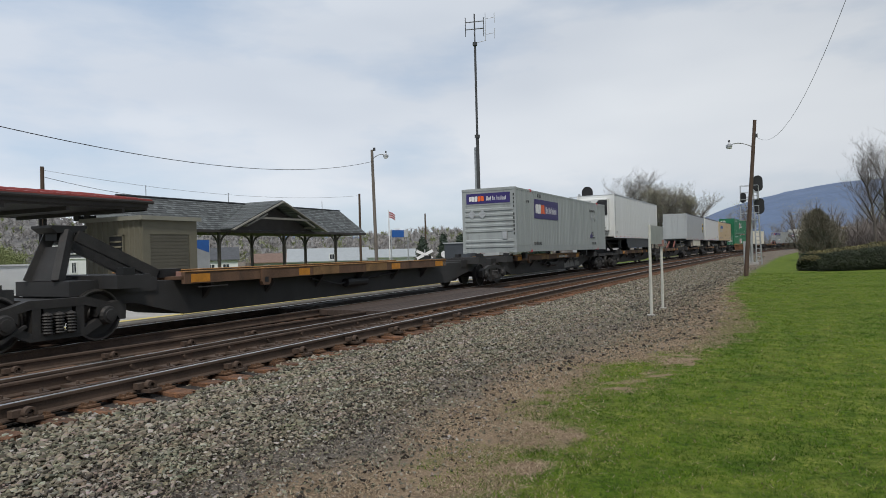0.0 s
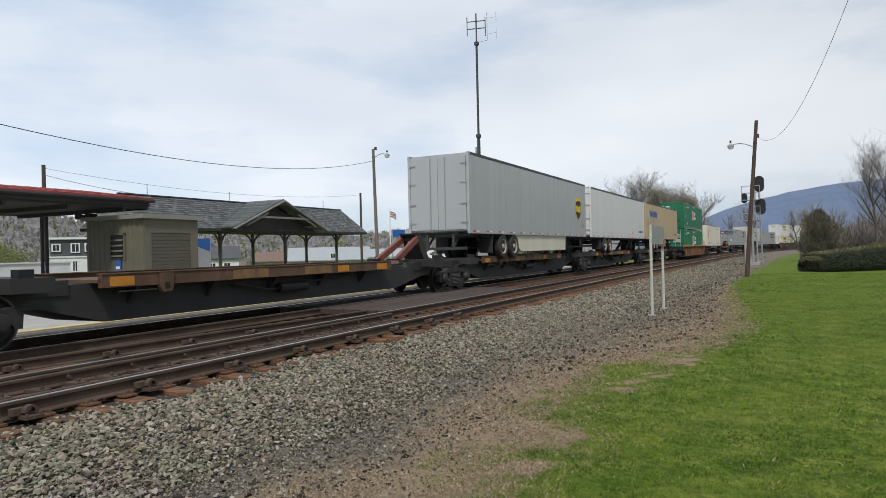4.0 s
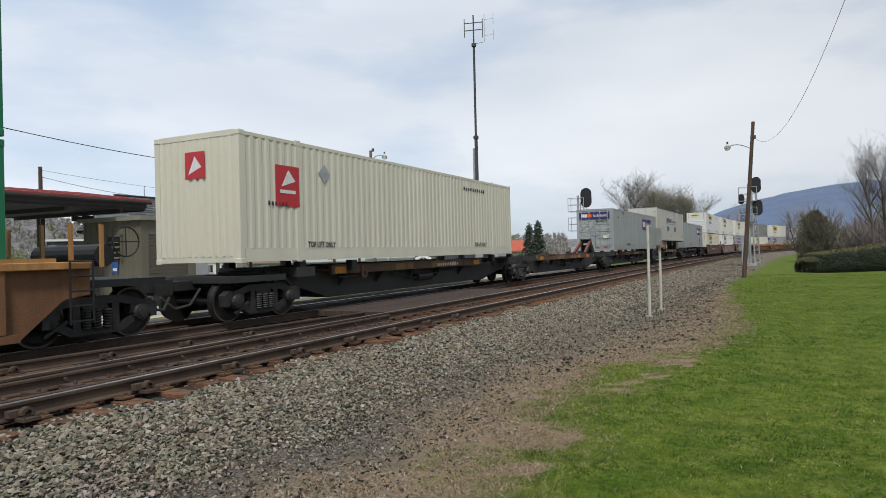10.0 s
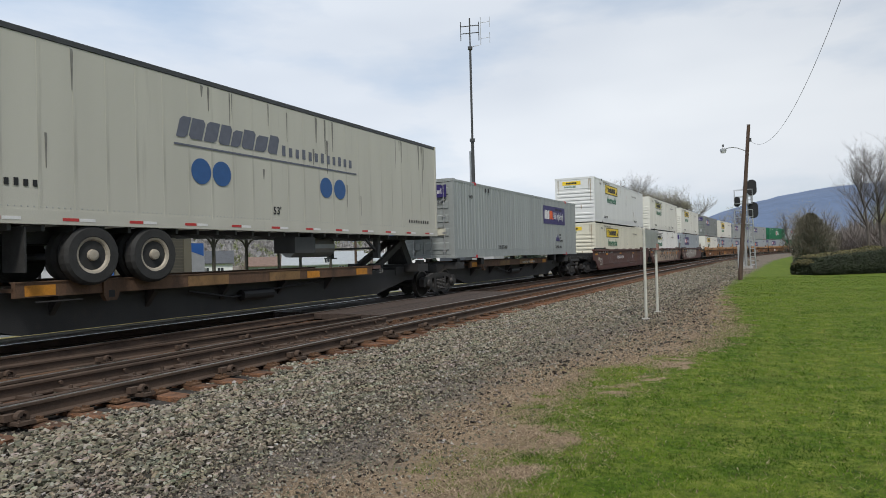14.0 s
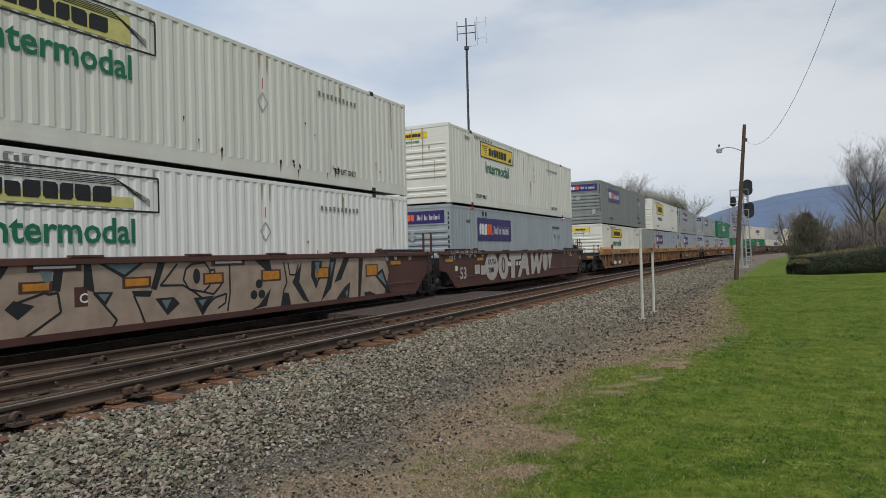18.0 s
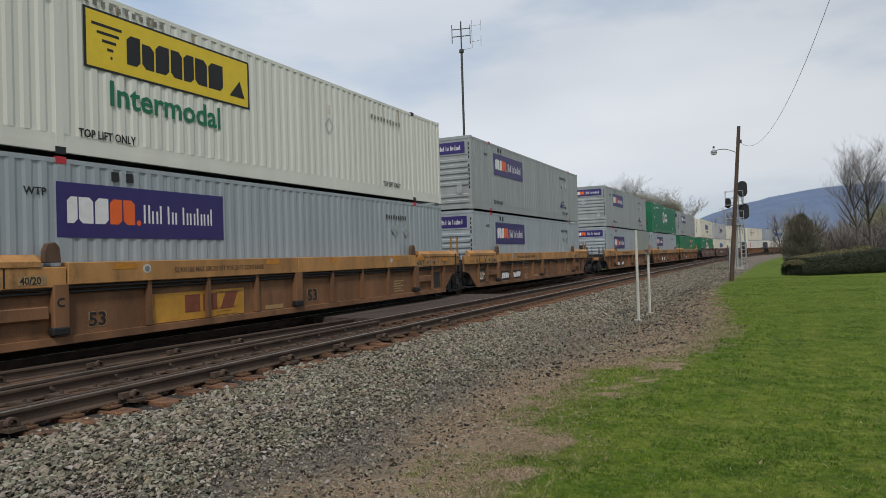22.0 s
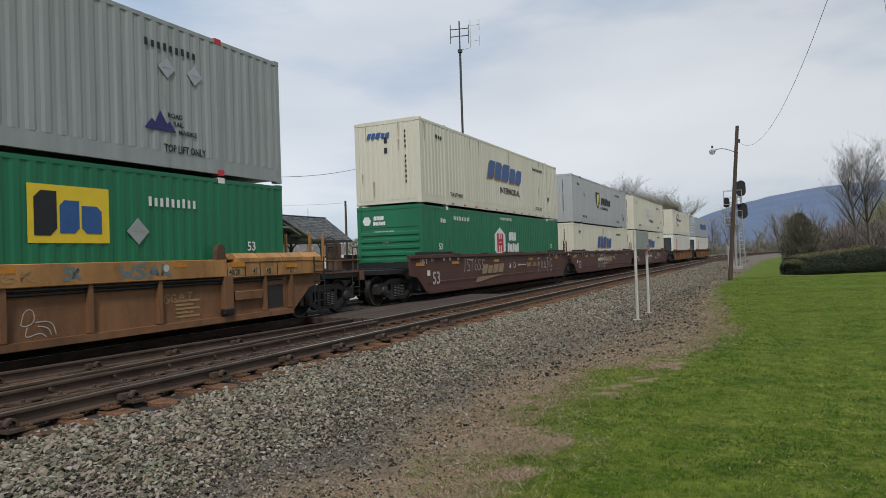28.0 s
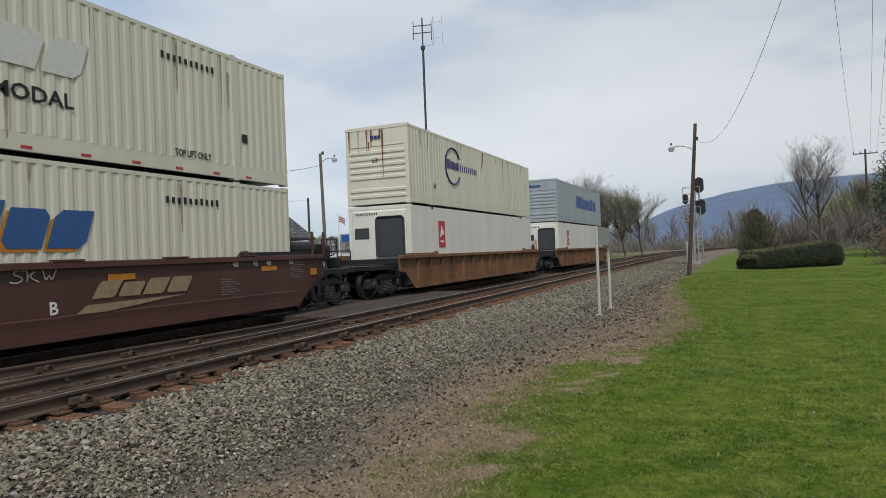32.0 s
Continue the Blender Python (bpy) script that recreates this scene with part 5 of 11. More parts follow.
def truck_parts(car, s_car, y):
    """A two-axle truck under a car: sideframes, bolster, springs and two turning wheelsets."""
    def side():
        bm = bmesh.new()
        slab(bm, [(-1.12, 0.62), (-0.5, 0.80), (0.5, 0.80), (1.12, 0.62), (1.12, 0.50), (0.46, 0.66), (-0.46, 0.66), (-1.12, 0.50)], "x", -0.08, 0.08)
        slab(bm, [(-0.98, 0.42), (-0.48, 0.15), (0.48, 0.15), (0.98, 0.42), (0.88, 0.52), (0.42, 0.27), (-0.42, 0.27), (-0.88, 0.52)], "x", -0.07, 0.07)
        for q in (-1, 1):
            box(bm, -0.075, 0.075, *sorted((q * 0.30, q * 0.44)), 0.2, 0.72)
            slab(bm, [(q * 0.66, 0.60), (q * 0.66, 0.44), (q * 0.78, 0.56), (q * 0.98, 0.56), (q * 1.1, 0.36), (q * 1.22, 0.36), (q * 1.24, 0.6), (q * 1.08, 0.70)][:: (1 if q > 0 else -1)], "x", -0.09, 0.09)
        for yy in (-0.875, 0.875):
            lathe(bm, 0, [(0.0, 0.17), (0.1, 0.165), (0.15, 0.14), (0.155, 0.1), (0.175, 0.095), (0.18, 0.03)], 14, (0, yy, 0.457))
        bar(bm, (0.09, -0.95, 0.2), (0.09, -0.55, 0.42), 0.05)
        return mesh_of("sideframe", bm, M["truck"])

    def coil():
        turns = [(0.24 + k * 0.024, 0.085 if k % 2 else 0.064) for k in range(15)]
        return mesh_of("spring", lathe(bmesh.new(), 0, [(0.238, 0.01), *turns, (0.60, 0.01)], 10, (0.075, 0, 0), "z"), M["truck"])

    def wheelset():
        bm = bmesh.new()
        rod(bm, (-1.0, 0, 0), (1.0, 0, 0), 0.085, 10)
        for s in (-1, 1):
            lathe(bm, 0, [(s * 0.68, 0.14), (s * 0.685, 0.475), (s * 0.715, 0.475), (s * 0.72, 0.458), (s * 0.82, 0.452), (s * 0.825, 0.40), (s * 0.79, 0.36), (s * 0.77, 0.17), (s * 0.85, 0.13)], 28, (0, 0, 0))
            lathe(bm, 0, [(s * 0.97, 0.12), (s * 1.12, 0.12), (s * 1.13, 0.08)], 12, (0, 0, 0))
        return mesh_of("wheelset", bm, M["wheel"])

    tk = shared("truck", cached("bolster", lambda: mesh_of("truck", box(bmesh.new(), -1.05, 1.05, -0.24, 0.24, 0.5, 0.78), M["truck"])), car, Matrix.Translation((0, y, 0)), "dusty two-axle cast steel truck")
    for s in (-1, 1):
        at = Matrix.Translation((1.0, 0, 0)) if s > 0 else pose(-1.0, 0, 0, 0, 0, 180)
        shared("sideframe", cached("sideframe", side), tk, at)
        for q in (-0.2, 0.0, 0.2):
            shared("spring", cached("coil", coil), tk, at @ Matrix.Translation((0, q, 0)))
    for yy in (-0.875, 0.875):
        w = shared("wheelset", cached("wheelset", wheelset), car, Matrix.Translation((0, y + yy, 0.457)))
        WHEELS.append((w, s_car, y + yy))
        shared("tread", cached("tread", lambda: ring_mesh(0.8265, 0.418, 0.450)), w, None, "bright worn wheel rim")


def ring_mesh(x, r0, r1, n=28):
    v = [(x, math.cos(i * math.tau / n) * r, math.sin(i * math.tau / n) * r) for r in (r0, r1) for i in range(n)]
    f = [(i, (i + 1) % n, n + (i + 1) % n, n + i) for i in range(n)]
    return raw_mesh("tread", v, f, M["wheel_rim"])


def coupler(car, y, d):
    bm = bmesh.new()
    box(bm, -0.11, 0.11, *sorted((y, y + d * 0.95)), 0.72, 0.92)
    box(bm, -0.2, 0.2, *sorted((y + d * 0.8, y + d * 1.1)), 0.66, 0.98)
    part("coupler", bm, M["truck"], car)
    bm = bmesh.new()
    pts = [(0.35, y + d * 0.2, 0.75), (0.36, y + d * 0.5, 0.42), (0.3, y + d * 0.85, 0.36), (0.2, y + d * 1.1, 0.6)]
    for a, b in zip(pts, pts[1:]):
        rod(bm, a, b, 0.03, 6)
    part("brake_hose", bm, M["tyre"], car)


def platform_rail(car, material, y, z):
    """Upright stanchions on an end platform."""
    for a in (-1, 1):
        for x, q in ((1.3, 0.0), (1.3, 0.55), (0.55, 0.0)):
            part("stanchion", bar(bmesh.new(), (a * x, y + q, z - 0.1), (a * x, y + q, z + 0.62), 0.055, 0.055), material, car)


def ring_across(at, r, w):
    """A hand wheel that faces along the car."""
    bm = bmesh.new()
    n = 18
    p = [Vector((at[0] + r * math.cos(i * math.tau / n), at[1], at[2] + r * math.sin(i * math.tau / n))) for i in range(n)]
    for i in range(n):
        rod(bm, p[i], p[(i + 1) % n], w / 2, 5)
    for i in range(0, n, 6):
        rod(bm, p[i], at, w / 2.6, 5)
    return bm


def crossover(c, y0, y1, d, wheel):
    """The crowded end of an ochre car: grating, rails, steps, pipes, levers and, on one end, the hand brake."""
    rust, dark, pale = M["rust"], M["black_steel"], M["ochre"]
    ya, yb = sorted((y0, y1))
    n = max(4, int((yb - ya) / 0.12))
    for i in range(n):
        part("grating_bar", box(bmesh.new(), -1.3, 1.3, ya + (yb - ya) * i / n, ya + (yb - ya) * (i + 0.45) / n, 1.085, 1.12), rust, c)
    part("end_sill", box(bmesh.new(), -1.36, 1.36, *sorted((y1, y1 + d * 0.09)), 0.86, 1.13), rust, c, "rusty end sill")
    part("sill_patch", box(bmesh.new(), 0.9, 1.34, *sorted((y1 + d * 0.091, y1 + d * 0.095)), 0.95, 1.1), pale, c)
    for a in (-1, 1):
        for q in (0.15, 0.85):
            y = ya + (yb - ya) * q
            bm = bmesh.new()
            rod(bm, (a * 1.3, y - 0.12, 1.1), (a * 1.3, y - 0.12, 1.78), 0.017, 6)
            rod(bm, (a * 1.3, y + 0.12, 1.1), (a * 1.3, y + 0.12, 1.78), 0.017, 6)
            rod(bm, (a * 1.3, y - 0.12, 1.78), (a * 1.3, y + 0.12, 1.78), 0.017, 6)
            part("hand_rail", bm, M["truck"] if q < 0.5 else rust, c)
        part("side_rail", rod(bmesh.new(), (a * 1.31, ya, 1.42), (a * 1.31, yb, 1.42), 0.016, 6), rust, c)
        bm = bmesh.new()
        for q in (-0.17, 0.17):
            bar(bm, (a * 1.33, y1 - d * 0.3 + q, 0.42), (a * 1.33, y1 - d * 0.3 + q, 1.0), 0.03, 0.012)
        for z in (0.43, 0.68):
            bar(bm, (a * 1.33, y1 - d * 0.3 - 0.17, z), (a * 1.33, y1 - d * 0.3 + 0.17, z), 0.05, 0.016)
        part("step", bm, M["truck"], c, "hanging sill step")
    part("uncoupling_lever", rod(bmesh.new(), (1.34, y1 + d * 0.14, 0.92), (0.1, y1 + d * 0.14, 0.88), 0.016, 6), M["truck"], c)
    part("lever_handle", rod(bmesh.new(), (1.34, y1 + d * 0.14, 0.92), (1.34, y1 + d * 0.2, 0.6), 0.016, 6), M["truck"], c)
    for x, z in ((0.35, 1.2), (-0.4, 1.24), (0.85, 1.16)):
        part("air_pipe", rod(bmesh.new(), (x, ya, z), (x + 0.1, yb, z - 0.04), 0.028, 6), dark, c)
    part("valve", box(bmesh.new(), 0.1, 0.5, ya + 0.2, ya + 0.55, 1.12, 1.46), dark, c, "sooty brake valve", bevel=0.03)
    part("valve_cap", rod(bmesh.new(), (0.3, ya + 0.37, 1.46), (0.3, ya + 0.37, 1.56), 0.09, 10), dark, c)
    if wheel:
        part("brake_housing", box(bmesh.new(), 0.5, 0.86, y1 - d * 0.55, y1 - d * 0.25, 1.12, 1.92), rust, c, "rusty hand brake housing", bevel=0.03)
        part("brake_wheel", ring_across((0.68, y1 - d * 0.6, 1.78), 0.29, 0.032), M["truck"], c)
        part("brake_chain", rod(bmesh.new(), (0.68, y1 - d * 0.4, 1.12), (0.68, y1 - d * 0.5, 0.7), 0.018, 5), dark, c)


def stroke(polys, pts, width):
    for p, q in zip(pts, pts[1:]):
        d = (q - p).normalized()
        nn = Vector((-d.y, d.x)) * width / 2
        polys.append([tuple(p - nn), tuple(q - nn), tuple(q + nn), tuple(p + nn)])


def spray(parent, lines, width, material, out, label="pale looping spray-paint tag"):
    """One can's tag: smooth ribbons of paint along the given lines."""
    bm = bmesh.new()
    for k, line in enumerate(lines):
        q = [Vector(v) for v in line]
        for _ in range(2):
            q = [q[0]] + [a.lerp(b, f) for a, b in zip(q, q[1:]) for f in (0.25, 0.75)] + [q[-1]]
        edge = []
        for i, p in enumerate(q):
            d = (q[min(i + 1, len(q) - 1)] - q[max(i - 1, 0)]).normalized()
            nn = Vector((-d.y, d.x)) * width * (0.5 if 0 < i < len(q) - 1 else 0.3)
            edge.append((bm.verts.new((p.x - nn.x, p.y - nn.y, k * 0.0003)), bm.verts.new((p.x + nn.x, p.y + nn.y, k * 0.0003))))
        for (a, b), (c, d) in zip(edge, edge[1:]):
            bm.faces.new((a, c, d, b))
    ob = part("graffiti", bm, material, parent, label)
    ob.matrix_basis = place("side", 0, 0, out)
    return ob


def loops(parent, u0, u1, v0, v1, material, seed, out, width, n):
    """A one-line spray tag: hooks, loops and strokes, a letter-like form each."""
    rnd = random.Random(seed)
    forms = ([(0.9, 0.9), (0.3, 1.0), (0.1, 0.7), (0.6, 0.5), (0.9, 0.3), (0.5, 0.0), (0.0, 0.15)], [(0.1, 1.0), (0.15, 0.5), (0.1, 0.0), (0.15, 0.5), (0.8, 0.95), (0.2, 0.5), (0.9, 0.0)],
             [(0.2, 0.0), (0.1, 0.9), (0.6, 1.0), (0.85, 0.75), (0.2, 0.5), (0.9, 0.35), (0.7, 0.02), (0.15, 0.0)], [(0.0, 1.0), (0.3, 0.0), (0.5, 0.6), (0.7, 0.0), (1.0, 1.0)],
             [(0.8, 0.8), (0.5, 1.0), (0.1, 0.6), (0.2, 0.1), (0.7, 0.0), (0.9, 0.4), (0.5, 0.45)], [(0.0, 0.0), (0.45, 1.0), (0.9, 0.0), (0.7, 0.4), (0.15, 0.38)], [(0.0, 0.95), (1.0, 1.0), (0.5, 0.98), (0.45, 0.4), (0.3, 0.0)])
    w, h, lines = (u1 - u0) / n, v1 - v0, []
    for i in range(n):
        f, k, lean = rnd.choice(forms), rnd.uniform(0.8, 1.05), rnd.uniform(-0.1, 0.2)
        lines.append([(u0 + (i + a * 0.95 + lean * b) * w, v0 + b * k * h + rnd.uniform(-0.03, 0.03) * h) for a, b in f])
    return spray(parent, lines, width, material, out)


def outline(parent, polygons, material, out, width):
    polys = []
    for p in polygons:
        q = [Vector(v) for v in p]
        stroke(polys, q + q[:1], width)
    return shapes(parent, polys, material, out=out, name="graffiti", thick=0.002)


def spine_car(label, s0, s1, front_truck=True, rear_truck=False, hitch="down", boxed=False, lead=False, tail=False, reefer=False, tagged_beam=False):
    """One platform of a spine car between truck centres s0 and s1; origin midway, on the rail tops."""
    s = (s0 + s1) / 2
    h = (s1 - s0) / 2
    c = thing("spine_car", label, "rail car", group="cars of the train")
    # fish-belly beam
    pts = [(-h + 0.5, 0.62), (-h + 1.7, 0.60), (-h + 2.9, 0.28), (h - 3.6, 0.28), (h - 1.8, 0.62), (h - 0.5, 0.62), (h - 0.5, 0.98), (-h + 0.5, 0.98)]
    part("spine_beam", slab(bmesh.new(), pts, "x", -0.72, 0.72), M["beam"], c)
    part("deck", box(bmesh.new(), -1.02, 1.02, -h + 2.6, h - 4.4, 0.985, 1.045), M["rust"], c)
    for x in (-1, 1):
        r = part("side_channel", box(bmesh.new(), *sorted((x * 0.96, x * 1.06)), -h + 2.6, h - 4.4, 0.90, 1.13), M["rust"], c)
        part("channel_lip", box(bmesh.new(), *sorted((x * 0.9, x * 1.075)), -h + 2.6, h - 4.4, 1.131, 1.15), M["ochre" if boxed == "yellow" else "rust"], r)
        for u, w in ((-h + 2.75, 0.5), (-h + 6.1, 0.42), (1.2, 0.5), (h - 5.2, 0.55)):
            part("marking", box(bmesh.new(), *sorted((x * 1.06, x * 1.064)), u, u + w, 0.92, 1.09), M["orange"], r, "orange reflective rectangle")
        for y in np.arange(-h + 3.4, h - 4.6, 1.9):
            part("cross_arm", slab(bmesh.new(), [(x * 0.71, 0.55), (x * 0.98, 0.86), (x * 0.98, 0.98), (x * 0.71, 0.98)][::x], "y", float(y) - 0.05, float(y) + 0.05), M["beam"], c)
        for y in (-4.35,):
            g = part("folding_pedestal", slab(bmesh.new(), [(y - 0.16, 1.12), (y + 0.16, 1.12), (y + 0.15, 0.85), (y + 0.1, 0.76), (y - 0.1, 0.76), (y - 0.15, 0.85)], "x", *sorted((x * 1.0, x * 1.1))), M["rust"], c, "rusty folded container pedestal")
            part("slot", box(bmesh.new(), *sorted((x * 1.1, x * 1.104)), y - 0.06, y + 0.06, 0.82, 0.94), M["signal_black"], g)
        part("hand_hold", rod(bmesh.new(), (x * 1.09, -h + 2.9, 0.82), (x * 1.09, -h + 3.7, 0.82), 0.014, 5), M["truck"], c)
    for y, d in ((-h + 1.3, -1), (h - 1.6, 1)):
        bm = bmesh.new()
        box(bm, -1.25, 1.25, y - 0.35, y + 0.35, 0.9, 1.14)
        box(bm, -0.75, 0.75, y - 0.9, y + 0.9, 0.8, 1.06)
        part("end_bolster", bm, M["beam"], c)
    for x in (-1, 1):
        for y in ((-h + 1.2, h - 1.6) if hitch != "none" else (-h + 1.2, h - 1.6, -h + 3.4, h - 3.6)):
            part("container_pedestal", box(bmesh.new(), *sorted((x * 1.04, x * 1.24)), y - 0.12, y + 0.12, 1.0, 1.27), M["black_steel"], c)
    for u in (-2.6, -0.2):
        shapes(c, [rect(HALF + u, HALF + u + 1.1, 0.91, 1.11)], M["patch"], out=1.0645, name="paint_patch", label="worn tan paint patch")
    letters(c, "53", HALF + 4.6, 0.93, 0.17, M["grime"], out=1.066, squeeze=1.3)
    if hitch == "none":
        shapes(c, blocks(HALF + 0.2, HALF + 1.9, 0.95, 1.05, 12, gap=0.5), M["logo_faded"], out=1.066, name="marking")
    # brake gear under the beam
    bm = bmesh.new()
    rod(bm, (0.84, -0.9, 0.62), (0.84, 0.1, 0.62), 0.12, 10)
    for a, b in (((0.84, -2.4, 0.8), (0.86, -1.2, 0.6)), ((0.86, -1.2, 0.6), (0.84, -0.9, 0.62)), ((0.84, 0.1, 0.7), (0.84, 2.2, 0.82))):
        rod(bm, a, b, 0.025, 6)
    part("air_tank", bm, M["black_steel"], c)
    if hitch != "none":
        nose = reefer or hitch == "front"  # the hitch stands over the leading truck
        hy = (-h + 0.75) if nose else (h - 1.25)
        k = -1 if nose else 1
        z = 2.06
        hm = M["truck"]
        for x in (-1, 1):
            bm = bmesh.new()
            bar(bm, (x * 0.40, hy + 0.32 * k, 1.05), (x * 0.24, hy, z - 0.12), 0.13, 0.2)
            part("hitch_leg", bm, hm, c)
            part("hitch_strut", bar(bmesh.new(), (x * 0.36, hy - 1.75 * k, 1.1), (x * 0.28, hy - 0.12 * k, z - 0.2), 0.12, 0.2), M["hitch_red"] if hitch == "red" else hm, c)
            part("strut_foot", box(bmesh.new(), *sorted((x * 0.24, x * 0.5)), hy - 1.95 * k - 0.14, hy - 1.95 * k + 0.3, 1.03, 1.2), M["black_steel"], c)
        w = part("hitch_web", bar(bmesh.new(), (0, hy + 0.31 * k, 1.06), (0, hy + 0.1 * k, 1.66), 0.62, 0.05, (0, 1, 0)), hm, c, "plate between the legs")
        part("hitch_plate", slab(bmesh.new(), [(hy - 0.34, z - 0.06), (hy - 0.22, z - 0.15), (hy + 0.22, z - 0.15), (hy + 0.34, z - 0.06), (hy + 0.34, z - 0.02), (hy - 0.34, z - 0.02)], "x", -0.28, 0.28), M["black_steel"], c)
        part("hitch_jaw", box(bmesh.new(), -0.16, 0.16, hy - 0.16, hy + 0.16, z - 0.28, z - 0.14), M["black_steel"], c)
        for q in (0.42, 0.9):
            part("red_stop", box(bmesh.new(), 0.5, 0.72, hy - (1.9 + q) * k - 0.2, hy - (1.9 + q) * k + 0.2, 1.046, 1.14), M["faded_red"], c)
    if front_truck:
        truck_parts(c, s, -h)
    if rear_truck:
        truck_parts(c, s, h)
    if lead:
        coupler(c, -h - 1.0, -1)
        bm = bmesh.new()
        box(bm, -1.2, 1.2, -h - 1.2, -h + 0.6, 0.86, 1.0)
        part("end_platform", bm, M["beam"], c)
    if tail:
        coupler(c, h + 1.0, 1)
        bm = bmesh.new()
        box(bm, -1.2, 1.2, h - 0.6, h + 1.2, 0.86, 1.0)
        part("end_platform", bm, M["beam"], c)
        bm = bmesh.new()
        box(bm, -0.5, 0.5, h + 0.5, h + 1.0, 1.0, 1.75)
        part("brake_housing", bm, M["black_steel"], c)
        part("brake_wheel", wheel_ring(0.3, 0.03, (0.55, h + 0.75, 1.55)), M["black_steel"], c)
    if tagged_beam:
        pale = M["grime"]
        for p in ([(0.0, 0.34), (1.05, 0.36), (1.05, 0.6), (0.75, 0.74), (0.15, 0.72), (0.0, 0.55)], [(1.15, 0.36), (1.95, 0.38), (1.95, 0.56), (1.75, 0.58), (1.75, 0.76), (1.1, 0.74)], [(2.05, 0.38), (3.05, 0.42), (3.05, 0.62), (2.6, 0.64), (2.75, 0.74), (2.1, 0.7)], [(0.1, 0.8), (0.85, 0.82), (0.85, 0.93), (0.1, 0.92)], [(2.05, 0.82), (2.9, 0.84), (2.9, 0.93), (2.05, 0.92)], disc(1.4, 0.86, 0.17, 14, 0.09)):
            shapes(c, [[(u + HALF + 2.2, v) for u, v in p]], pale, out=0.722, name="graffiti", thick=0.002, label="pale block graffiti")
    return c, s


def wheel_ring(r, w, at):
    bm = bmesh.new()
    n = 16
    p = [Vector((at[0], at[1] + r * math.cos(i * math.tau / n), at[2] + r * math.sin(i * math.tau / n))) for i in range(n)]
    for i in range(n):
        rod(bm, p[i], p[(i + 1) % n], w / 2, 5)
    for i in range(0, n, 4):
        rod(bm, p[i], at, w / 2.5, 5)
    return bm


def end_gear(c, y1, b):
    """Brake reservoir, valve, brackets and hand rails on the tail platform of a maroon car."""
    dark = M["black_steel"]
    bm = bmesh.new()
    rod(bm, (0.62, b + 0.2, 1.68), (0.62, y1 - 0.1, 1.68), 0.22, 16)
    rod(bm, (0.62, b + 0.12, 1.68), (0.62, b + 0.2, 1.68), 0.14, 12)
    part("reservoir", bm, dark, c, "sooty black brake reservoir")
    for y in (b + 0.45, y1 - 0.4):
        part("bracket", slab(bmesh.new(), [(y - 0.06, 1.08), (y + 0.06, 1.08), (y + 0.04, 1.5), (y - 0.04, 1.5)], "x", 0.4, 0.84), dark, c)
    part("brake_cylinder", rod(bmesh.new(), (0.75, y1 + 0.1, 1.66), (0.75, y1 + 0.5, 1.66), 0.17, 14), dark, c)
    part("valve", box(bmesh.new(), 0.75, 1.1, y1 + 0.5, y1 + 0.8, 1.1, 1.42), dark, c, bevel=0.03)
    for x in (-1.15, 1.15):
        bm = bmesh.new()
        for y in (y1 - 0.3, y1 + 0.5, y1 + 1.25):
            rod(bm, (x, y, 1.05), (x, y, 1.95 if y < y1 + 1 else 1.6), 0.018, 6)
        rod(bm, (x, y1 - 0.3, 1.6), (x, y1 + 1.25, 1.6), 0.018, 6)
        rod(bm, (x, y1 - 0.3, 1.95), (x, y1 + 0.5, 1.95), 0.018, 6)
        part("hand_rail", bm, dark, c)
    part("wheel_post", rod(bmesh.new(), (0.62, y1 + 0.9, 1.05), (0.62, y1 + 0.9, 1.75), 0.035, 8), dark, c)
    shapes(c, [rect(15.85, 16.25 + 0.1 * (i % 3), 1.38 - i * 0.06, 1.394 - i * 0.06) for i in range(8)], M["grime"], out=1.476, name="marking")
    shapes(c, [rect(16.75, 17.1, 0.98, 1.16)], M["orange"], out=1.476, name="marking", label="orange reflective patch")


